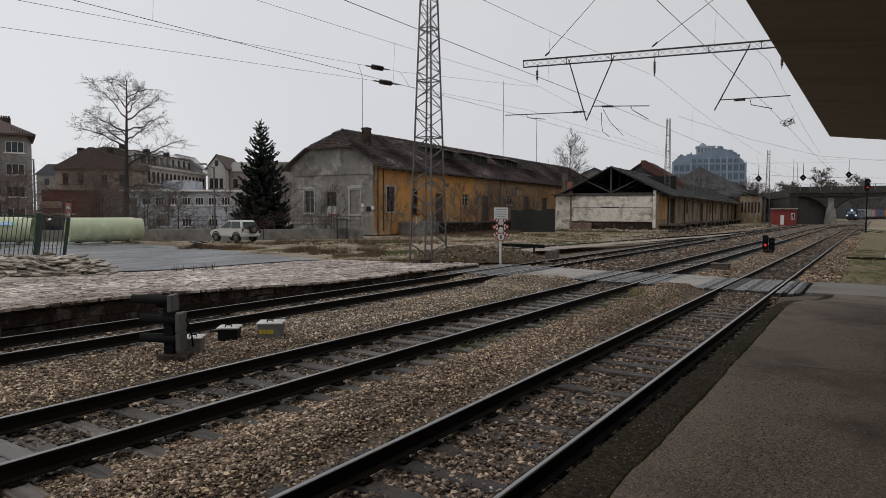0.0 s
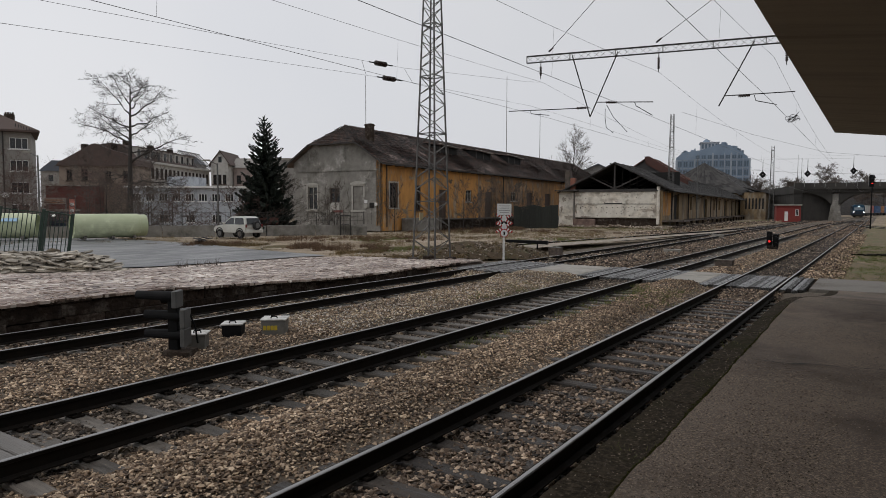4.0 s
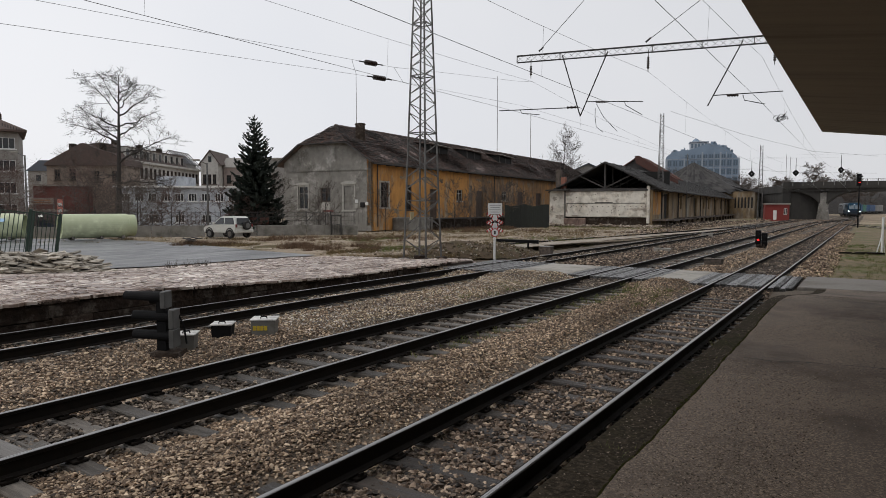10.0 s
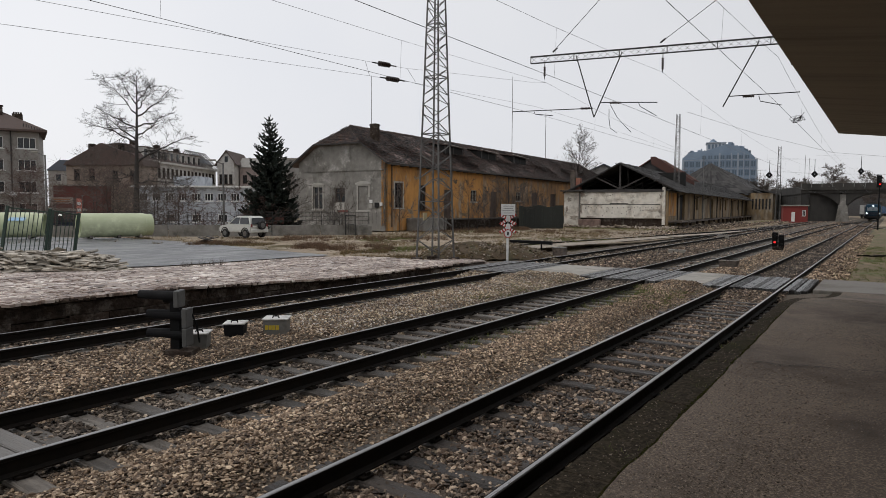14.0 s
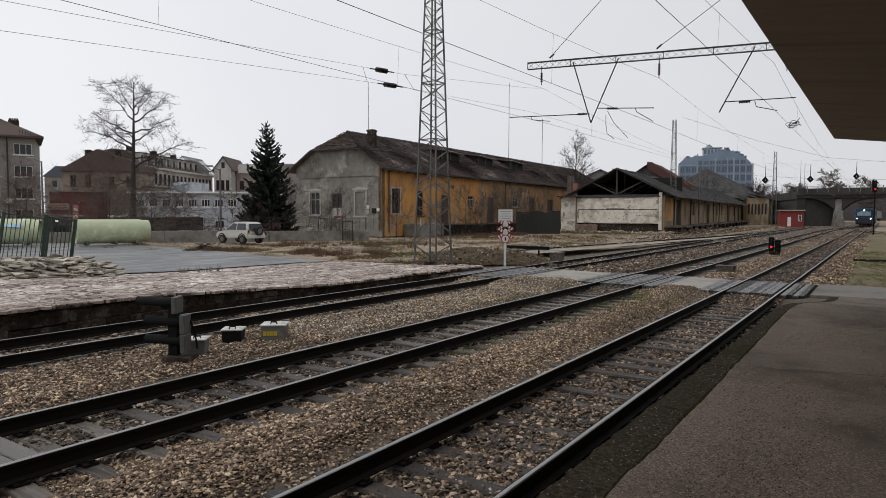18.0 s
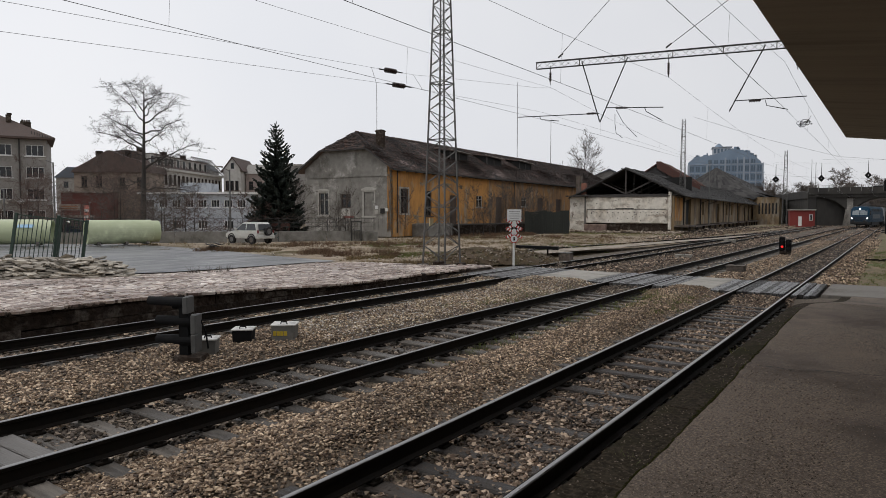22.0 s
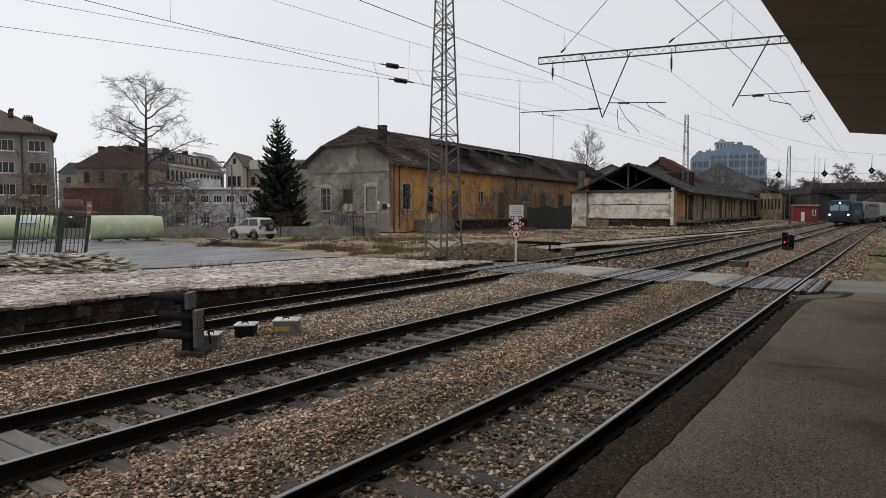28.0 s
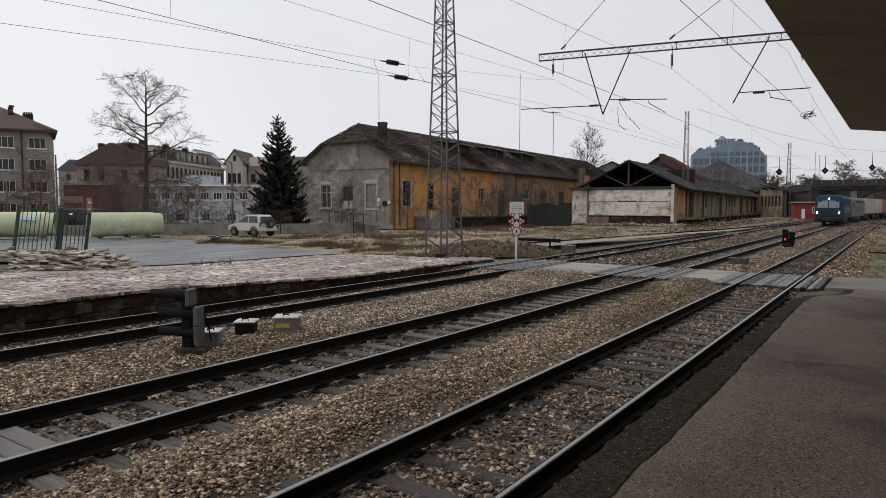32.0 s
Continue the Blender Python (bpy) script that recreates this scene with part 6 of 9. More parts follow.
for i, (a, d, s) in enumerate(((-8.6, 58.5, 4.2), (-9.3, 59.5, 3.2), (-3.6, 65, 4.4), (3.6, 71, 5.2), (5.5, 73, 4.6), (7.6, 75.5, 5.4), (10.0, 80, 4.8), (1.0, 69, 3.6), (8.9, 86, 4.5), (11.5, 84, 5.0), (12.5, 88, 5.4), (14.5, 92, 4.6), (6.5, 77, 4.4), (4.6, 70, 3.4), (13.2, 82, 3.6))):
    make_tree("bare_shrub", pose(*plan(a, d, -0.1), 0, 0, 70 * i), "slender bare saplings against the warehouse wall", 60 + i, s, 0.045, 0.9, 3, (11, 6, 5), M_twig, "shrub", first=0.1, up=1.4, twig=0.012)


def make_fir():
    fir = thing("fir_tree", pose(*plan(-14.85, 59.0, -0.6)), "dark green conical fir tree with drooping branches", "tree")
    H, rng = 10.95, random.Random(9)
    bm = bmesh.new()
    tube(bm, (0, 0, -0.3), (0, 0, H), 0.24, 0.02, 8)
    part("trunk", bm, M_bark, fir)
    verts, faces = [], []

    def needle_twig(p, d, ln, w):
        up = d.cross(Vector((rng.gauss(0, 1), rng.gauss(0, 1), rng.gauss(0, 1)))).normalized() * w
        o = len(verts)
        verts.extend([tuple(p - up), tuple(p + up), tuple(p + d * ln * 0.65 + up * 0.9), tuple(p + d * ln), tuple(p + d * ln * 0.65 - up * 0.9)])
        faces.extend([(o, o + 1, o + 2), (o, o + 2, o + 4), (o + 4, o + 2, o + 3)])

    rows = 36
    for j in range(rows):
        t = (j + 0.5) / rows
        z0 = H - 0.25 - (H - 1.3) * t ** 0.92
        for k in range(6 + int(9 * t)):
            az = 6.283 * k / (6 + int(9 * t)) + rng.uniform(-0.3, 0.3) + 1.3 * j
            out = Vector((math.cos(az), math.sin(az), 0))
            side = Vector((-out.y, out.x, 0))
            long = (0.22 + 2.75 * t ** 0.72) * rng.uniform(0.62, 1.12)
            rise = 0.55 - 0.75 * t + rng.uniform(-0.1, 0.1)
            base = Vector((0, 0, z0 + rng.uniform(-0.15, 0.15)))
            n = max(4, int(long / 0.10))
            for i in range(n):
                u = (i + 1) / n
                p = base + out * long * u + Vector((0, 0, long * (rise * u - 0.28 * u + 0.36 * u ** 3)))
                tip = out * 0.75 + Vector((0, 0, rise + 0.55 * u))
                for sgn in (-1, 1):
                    ln = (0.16 + 0.42 * t) * (1.2 - 0.7 * u) * rng.uniform(0.6, 1.25)
                    needle_twig(p, (tip + side * sgn * rng.uniform(0.6, 1.2) + Vector((0, 0, rng.uniform(-0.6, 0.25)))).normalized(), ln, 0.085 + 0.05 * t)
                if u > 0.3:
                    needle_twig(p, Vector((rng.gauss(0, 0.3), rng.gauss(0, 0.3), -1)).normalized(), (0.08 + 0.26 * t) * rng.uniform(0.5, 1.2), 0.04)
            needle_twig(p, (out + Vector((0, 0, 0.7))).normalized(), 0.22, 0.045)
    for k in range(10):
        needle_twig(Vector((0, 0, H - 0.7 + 0.08 * k)), Vector((rng.gauss(0, 0.5), rng.gauss(0, 0.5), 1)).normalized(), 0.3, 0.04)
    c = new("crown", bulk("crown", verts, faces, M_needle))
    c.parent = fir


M_sheet = mat("black_green_sheet", ((0.012, 0.015, 0.012), (0.03, 0.033, 0.027)), 3, (0.6, 0.9), 0.2, 20, rnd=0.3)
make_fir()


def tufts(name, label, spots, height, material, seed, per=14):
    """Clumps of dry grass blades."""
    rng = random.Random(seed)
    verts, faces = [], []
    for x, y, z, r, n in spots:
        for _ in range(n):
            a, q = rng.uniform(0, 6.283), r * math.sqrt(rng.random())
            px, py = x + q * math.cos(a), y + q * math.sin(a)
            for _ in range(per):
                h = height * rng.uniform(0.4, 1.2)
                b = rng.uniform(0, 6.283)
                lx, ly = rng.gauss(0, 0.4) * h, rng.gauss(0, 0.4) * h
                w = 0.005 + height * 0.012
                o = len(verts)
                verts += [(px - w * math.cos(b), py - w * math.sin(b), z), (px + w * math.cos(b), py + w * math.sin(b), z), (px + lx, py + ly, z + h)]
                faces.append((o, o + 1, o + 2))
                px += rng.gauss(0, 0.05)
                py += rng.gauss(0, 0.05)
    ob = new(name, bulk(name, verts, faces, material))
    tagged(ob, label, "grass", kind="stuff")


M_dry = island_mat("dry_grass_blades", ((0.08, 0.052, 0.024), (0.19, 0.135, 0.065), (0.30, 0.23, 0.13), (0.12, 0.08, 0.036), (0.07, 0.075, 0.025)), dirt=((0.65, 0.62, 0.55), (1.1, 1.05, 1.0)), dscale=0.3)
M_green = island_mat("green_grass_blades", ((0.05, 0.075, 0.015), (0.10, 0.125, 0.03), (0.15, 0.16, 0.045), (0.15, 0.13, 0.06)))
rg = random.Random(77)
dry = []
def patch(count, a0, a1, d0, d1, r, n, cut):
    """Tufts strewn where a slow noise allows them."""
    for _ in range(count):
        q = plan(rg.uniform(a0, a1), rg.uniform(d0, d1), 0)
        if noise.noise(Vector((q.x * 0.35, q.y * 0.35, 4))) > cut and q.x < -15.4:
            dry.append((q.x, q.y, ground_height(q.x, q.y) - 0.01, r * rg.uniform(0.4, 1.2), n))


patch(800, -5, 5.5, 29.5, 38, 0.5, 5, 0.08)
patch(1000, -30, 8, 41, 56, 0.7, 4, 0.22)
patch(1300, 4, 50, 48, 86, 0.9, 4, 0.15)
patch(500, -5, 16, 52, 66, 0.8, 4, -0.2)
patch(260, 10, 60, 84, 130, 1.6, 3, -0.1)
patch(220, -4.5, 4, 28.5, 32, 0.4, 4, -0.05)
for k in range(70):
    q = plan(rg.uniform(-14.2, -10.6), rg.uniform(40.5, 43.0), 0)
    dry.append((q.x, q.y, ground_height(q.x, q.y) - 0.01, 0.35, 5))
M_rust = island_mat("rusty_weed_stalks", ((0.045, 0.026, 0.015), (0.11, 0.06, 0.034), (0.17, 0.105, 0.06), (0.075, 0.042, 0.024), (0.21, 0.15, 0.09)))
rust, lush = [], []


def strew(store, count, a0, a1, d0, d1, r, n, cut=-0.05):
    for _ in range(count):
        q = plan(rg.uniform(a0, a1), rg.uniform(d0, d1), 0)
        if noise.noise(Vector((q.x * 0.45, q.y * 0.45, 14))) > cut and q.x < -15.4:
            store.append((q.x, q.y, ground_height(q.x, q.y) - 0.01, r * rg.uniform(0.4, 1.2), n))


strew(rust, 330, -8.5, -2.5, 36.5, 42.5, 0.45, 5, 0.0)
strew(rust, 260, -14, 2, 46.5, 52.5, 0.5, 5, 0.05)
strew(rust, 260, -2, 8, 64, 78, 0.6, 6, -0.05)
strew(rust, 120, 7.5, 10.6, 73, 78, 0.5, 8, -0.6)
strew(rust, 160, 9, 20, 62, 72, 0.6, 5, 0.1)
strew(rust, 60, -15.5, -12.0, 41, 43.5, 0.4, 6, -0.5)
strew(lush, 200, -3.6, 0.4, 35.5, 41, 0.4, 6, -0.1)
strew(lush, 160, -5.5, -1.5, 47.5, 52, 0.5, 5, -0.1)
strew(lush, 160, 0, 7, 65, 74, 0.6, 5, 0.0)
strew(lush, 240, 6.5, 13.5, 43, 53, 0.6, 5, 0.0)
strew(lush, 200, 14, 34, 70, 86, 0.9, 5, 0.0)
tufts("rusty_weeds", "reddish-brown dead weeds in clumps on the bare ground", rust, 0.34, M_rust, 31, 9)
tufts("green_grass", "low green winter grass in patches", lush, 0.13, M_green, 32, 12)
tufts("dry_grass", "patches of straw-coloured dead grass on the lot", dry, 0.2, M_dry, 5, 9)
def mound_z(x, y):
    p = Vector((x, y, 0)) - plan(2.6, 32.6)
    u, v = p.dot(ASIDE) / 3.4, p.dot(AHEAD) / 1.7
    h = 0.85 * max(0, 1 - u * u) ** 0.8 * max(0, 1 - v * v) ** 0.8 * (0.8 + 0.5 * noise.noise(Vector((u * 3, v * 3, 1))))
    return -0.12 + h + 0.07 * noise.noise(Vector((u * 9, v * 9, 2))) if abs(u) < 1 and abs(v) < 1 else -3


mound_bm = bmesh.new()
for i in range(34):
    for j in range(18):
        q = plan(2.6 + 3.4 * (i / 33 * 1.98 - 0.99), 32.6 + 1.7 * (j / 17 * 1.98 - 0.99))
        mound_bm.verts.new((q.x, q.y, mound_z(q.x, q.y)))
mound_bm.verts.ensure_lookup_table()
for i in range(33):
    for j in range(17):
        mound_bm.faces.new([mound_bm.verts[a] for a in (i * 18 + j, (i + 1) * 18 + j, (i + 1) * 18 + j + 1, i * 18 + j + 1)])
one("earth_mound", mound_bm, mat("dark_weedy_earth", ((0.05, 0.036, 0.022), (0.125, 0.088, 0.055)), 6, (0.9, 1), 1.0, 25, stain=(0.06, 0.062, 0.022), sscale=0.9), "low mound of dark weedy earth and rubble", "mound", "structure", smooth=True)
make_stones("mound_rubble", (-21, -11.5), (25, 33), 5200, 0.05, island_mat("mound_stones", ((0.05, 0.036, 0.022), (0.12, 0.085, 0.053), (0.42, 0.37, 0.31), (0.075, 0.054, 0.034), (0.16, 0.115, 0.073), (0.06, 0.062, 0.022))), "dark rubble and stones on the earth mound", mound_z, 1.0)
weeds = []
for a, d in ((-9.9, 25.6), (-9.7, 25.7), (-9.3, 25.9), (-8.9, 26.1), (-8.6, 26.2), (-14.6, 24.4), (-13.9, 24.6)):
    q = plan(a, d, 0)
    weeds.append((q.x, q.y, top2(q.x, q.y), 0.12, 3))
tufts("tall_weeds", "tall dead weed stalks at the edge of the lot", weeds, 0.34, M_twig, 16, 7)
db = thing("debris_pile", facing(-14.9, 42.6, 0.0), "small dark pile of broken boards on the lot", "debris")
rb = random.Random(14)
for k in range(9):
    bm = bmesh.new()
    box(bm, -0.4, 0.4, -0.07, 0.07, 0.0, 0.05, pose(rb.uniform(-0.35, 0.35), rb.uniform(-0.3, 0.3), 0.05 + 0.035 * k, rb.gauss(0, 6), rb.gauss(0, 6), rb.uniform(-60, 60)))
    part("board", bm, M_beam, db)
bush = []
for k in range(70):
    u, v = rg.uniform(-0.9, 0.9), rg.uniform(-0.9, 0.6)
    p = plan(2.6 + 3.4 * u, 32.6 + 1.7 * v)
    bush.append((p.x, p.y, -0.08 + 0.6 * (1 - u * u) * (1 - v * v), 0.4, 3))
tufts("dry_weeds", "tall brown weeds on a rubble mound by the mast", bush, 0.2, M_dry, 6, 8)
grn = []
for k in range(380):
    grn.append((rg.uniform(-1.2, 5), rg.uniform(26, 52), -0.07, 0.6, 4))
for k in range(60):
    grn.append((-5.35 + rg.uniform(-0.9, 0.7), rg.uniform(16, 21.3), -0.13, 0.35, 2))
    grn.append((-9.4 + rg.uniform(-0.5, 0.5), rg.uniform(14, 21), -0.13, 0.3, 1))
for k in range(60):
    grn.append((-6.1 + rg.uniform(-0.25, 0.25), rg.uniform(8.5, 20), -0.16, 0.15, 1))
for k in range(26):
    y = rg.uniform(2.4, 14)
    grn.append((joint_x(y) + rg.uniform(-0.03, 0.01), y, slope_z(y) - 0.085, 0.02, 1))
for k in range(160):
    x, y = rg.uniform(-38, -20), rg.uniform(76, 80.5)
    grn.append((x, y, ground_height(x, y), 0.5, 5))
for k in range(200):
    x, y = -19.5 - rg.uniform(0, 3.5), rg.uniform(82, 165)
    grn.append((x, y, ground_height(x, y), 0.6, 5))
tufts("grass", "thin green and yellow grass beside the tracks", grn, 0.10, M_green, 7, 12)


# ---------------------------------------------------------------- things on the lot
def make_pipe(m, length, r, label):
    pp = thing("plastic_pipe", m, label, "pipe", "large pipes on the lot")
    bm = bmesh.new()
    n = 40
    rings = []
    prof = [(0, r), (0, r * 1.0), (0.25, r), (length - 0.55, r), (length - 0.52, r * 0.93), (length, r * 0.93), (length, r * 0.86), (0, r * 0.86), (0, r)]
    for x, rr in prof:
        rings.append([bm.verts.new((x, rr * math.cos(2 * math.pi * k / n), r + rr * math.sin(2 * math.pi * k / n))) for k in range(n)])
    for A, B in zip(rings, rings[1:]):
        for k in range(n):
            bm.faces.new([A[k], A[(k + 1) % n], B[(k + 1) % n], B[k]])
    bmesh.ops.remove_doubles(bm, verts=bm.verts[:], dist=1e-5)
    part("pipe_wall", bm, M_pipe, pp, smooth=False)
    for x in (0.6, length * 0.5, length - 1.0):
        bm = bmesh.new()
        box(bm, x, x + 0.2, -0.5, 0.5, -0.08, 0.05)
        prism(bm, [(-0.62, 0.0), (-0.3, 0.0), (-0.5, 0.18)], "x", x, x + 0.2)
        prism(bm, [(0.62, 0.0), (0.3, 0.0), (0.5, 0.18)], "x", x, x + 0.2)
        part("timber_chock", bm, M_woodgrey, pp)
    return pp


def lay_pipe(a0, d0, a1, d1, r, label):
    p, q = plan(a0, d0), plan(a1, d1)
    make_pipe(pose(p.x, p.y, 0.10, 0, 0, math.degrees(math.atan2(q.y - p.y, q.x - p.x))), (q - p).length, r, label)


lay_pipe(-25.3, 46.35, -21.6, 49.6, 0.87, "thick pale green plastic pipe lying on the lot")
lay_pipe(-37.0, 44.0, -28.0, 47.0, 0.89, "thick pale green plastic pipe with blue print on the lot")
bm = bmesh.new()
box(bm, -0.75, 0.75, -0.012, 0.0, -0.14, 0.14)
one("pipe_print", bm, paint("pale_blue_print", (0.25, 0.45, 0.65)), "blurred blue print on the pipe", "print", m=facing(-29.3, 45.62, 1.42) @ pose(0, 0, 0, -38))


def make_fence():
    fe = thing("metal_fence", pose(0, 0, 0), "leaning dark green steel fence panels by the lot", "fence")

    def panel(m, w, h, bars, lean):
        m = m @ pose(0, 0, 0, lean[0], lean[1])
        for x in (0, w):
            bm = bmesh.new()
            box(bm, x - 0.06, x + 0.06, -0.05, 0.05, 0, h, m)
            part("post", bm, M_fence, fe)
        bm = bmesh.new()
        for z in (0.18, h - 0.08):
            box(bm, 0.06, w - 0.06, -0.03, 0.03, z - 0.025, z + 0.025, m)
        part("fence_rail", bm, M_fence, fe)
        for k in range(bars):
            x = w * (k + 1) / (bars + 1)
            bm = bmesh.new()
            box(bm, x - 0.013, x + 0.013, -0.013, 0.013, 0.1, h - 0.05, m)
            part("bar", bm, M_fence, fe)

    panel(facing(-19.6, 29.5, 0.08, 4), 1.95, 2.3, 9, (-4, 7))
    panel(facing(-17.5, 29.3, 0.08, 8), 1.2, 2.2, 6, (6, 10))


make_fence()


def make_rubble():
    """Two stacks of broken slabs, each slab a piece."""
    st = thing("slab_stack", pose(0, 0, 0), "untidy stack of old pale stone slabs on a pallet", "stone slabs")
    rng = random.Random(15)
    shapes = []
    for k in range(8):
        bm = bmesh.new()
        w, d, h = rng.uniform(0.25, 0.62), rng.uniform(0.14, 0.3), rng.uniform(0.04, 0.075)
        vs = box(bm, -w / 2, w / 2, -d / 2, d / 2, 0, h, bevel=0.012)
        for v in bm.verts:
            v.co += Vector((rng.uniform(-0.04, 0.04), rng.uniform(-0.04, 0.04), rng.uniform(-0.008, 0.008)))
        shapes.append(mesh_of("slab", bm, M_slab))
    for k in range(850):
        layer = rng.randrange(0, 8)
        a = rng.uniform(-17.5, -10.65 - 0.14 * layer)
        d = 21.6 + rng.uniform(-0.35, 1.3) + 0.08 * layer + (a + 13.5) * -0.06
        top = 0.9 - 0.10 * max(0, a + 14.2) * (1 if a > -14.2 else 0)
        z = 0.16 + 0.075 * layer * (1.0 if a < -12 else 0.75)
        if z > 0.18 + 0.62 * smooth01(-10.4, -12.2, a) and rng.random() < 0.9:
            continue
        p = plan(a, d, z)
        tilt = 15 if rng.random() < 0.2 else 4
        piece("slab", rng.choice(shapes), st, pose(p.x, p.y, p.z, rng.gauss(0, tilt), rng.gauss(0, tilt), 35 + rng.gauss(0, 22)))


M_slab = mat("old_stone_slab", ((0.24, 0.21, 0.17), (0.50, 0.455, 0.385)), 5, (0.6, 0.9), 0.6, 40, rnd=0.45)
make_rubble()

# low wall with a fence on top
M_lowwall = mat("dirty_wall_concrete", ((0.17, 0.16, 0.142), (0.29, 0.275, 0.248)), 2, (0.8, 0.95), 0.5, 25, stain=(0.13, 0.12, 0.10), sscale=0.7, rnd=0.15)
lw = thing("low_wall", pose(0, 0, 0), "low grey concrete wall with wire fence along the street", "wall")
rw = random.Random(31)


def wall_d(a):
    return 58.5 + 0.27 * (max(a, -38) + 4.7)


for k in range(15):
    a = -62 + 4.0 * k
    if a > -7:
        break
    bm = bmesh.new()
    box(bm, 0, 4.08, 0, 0.25, -0.4, 0.8 + rw.uniform(-0.04, 0.04), facing(a, wall_d(a), 0, 15), bevel=0.02)
    part("wall_section", bm, M_lowwall, lw)
for k in range(29):
    a = -62 + 2.0 * k
    bm = bmesh.new()
    box(bm, -0.03, 0.03, 0.1, 0.16, 0.9, 2.0, facing(a, wall_d(a)))
    part("fence_post", bm, M_darksteel, lw)
bm = bmesh.new()
for z in (1.2, 1.55, 1.9):
    path_tube(bm, [plan(q, wall_d(q) + 0.12, z) for q in (-62, -38, -21, -6)], 0.012, 4)
for k in range(190):
    a = -62 + 0.3 * k
    path_tube(bm, [plan(a, wall_d(a) + 0.1, 0.9), plan(a + rw.uniform(-0.03, 0.03), wall_d(a) + 0.1, 1.95 + rw.uniform(-0.1, 0.1))], 0.012, 3)
part("wire_mesh", bm, M_darksteel, lw)
gt = thing("garden_gate", facing(-7.9, 57.3, -0.05, 12), "dark rusty steel gate frame in the low wall", "gate")
for x in (0.0, 0.85):
    bm = bmesh.new()
    box(bm, x - 0.05, x + 0.05, -0.05, 0.05, -0.1, 1.75, bevel=0.01)
    part("gate_post", bm, M_darksteel, gt)
bm = bmesh.new()
strut(bm, (0, 0, 1.7), (0.85, 0, 1.7), 0.08)
part("crossbar", bm, M_darksteel, gt)
bm = bmesh.new()
strut(bm, (0.1, 0, 0.95), (0.75, 0, 0.9), 0.05)
for k in range(5):
    strut(bm, (0.12 + 0.15 * k, 0, 0.1), (0.12 + 0.15 * k, 0, 0.95), 0.025)
part("gate_leaf", bm, M_darksteel, gt)
bm = bmesh.new()
box(bm, 0, 1.3, 0, 0.25, -0.2, 0.72, facing(-6.9, 57.6, 0, 15), bevel=0.03)
one("wall_stub", bm, M_lowwall, "short end of the low concrete wall by the gate", "wall")
bm = bmesh.new()
for k in range(7):
    x, z = 0.14 * k, 0.3 + 0.08 * (k % 3)
    strut(bm, facing(-14.9, 55.5, 0, 15) @ Vector((x, -0.06, z)), facing(-14.9, 55.5, 0, 15) @ Vector((x + 0.18, -0.06, z + (0.26 if k % 2 else -0.1))), 0.03)
one("graffiti", bm, paint("teal_graffiti", (0.04, 0.085, 0.095)), "dark teal scrawl sprayed on the low wall", "graffiti")
bm = bmesh.new()
box(bm, 0, 1.9, 0, 0.06, 0.85, 1.45, facing(-15.2, 57.2))
one("rusty_board", bm, mat("rusty_sheet", ((0.10, 0.04, 0.03), (0.16, 0.06, 0.045)), 3), "rusty red sheet metal board behind the wall", "board")


# ---------------------------------------------------------------- car
def wheel(parent, x, y, r, w):
    m = Matrix.Translation((x, y, r)) @ pose(0, 0, 0, 90)
    bm = bmesh.new()
    bmesh.ops.create_cone(bm, cap_ends=True, segments=24, radius1=r, radius2=r, depth=w, matrix=m)
    tyre = part("wheel", bm, M_rubber, parent, "black tyre")
    bm = bmesh.new()
    bmesh.ops.create_cone(bm, cap_ends=True, segments=18, radius1=r * 0.62, radius2=r * 0.58, depth=w + 0.03, matrix=m)
    for k in range(5):
        a = 2 * math.pi * k / 5
        strut(bm, m @ Vector((0, 0, w / 2 + 0.02)), m @ Vector((r * 0.55 * math.cos(a), r * 0.55 * math.sin(a), w / 2 + 0.02)), 0.04)
        strut(bm, m @ Vector((0, 0, -w / 2 - 0.02)), m @ Vector((r * 0.55 * math.cos(a), r * 0.55 * math.sin(a), -w / 2 - 0.02)), 0.04)
    part("rim", bm, M_steel, tyre)
    return tyre


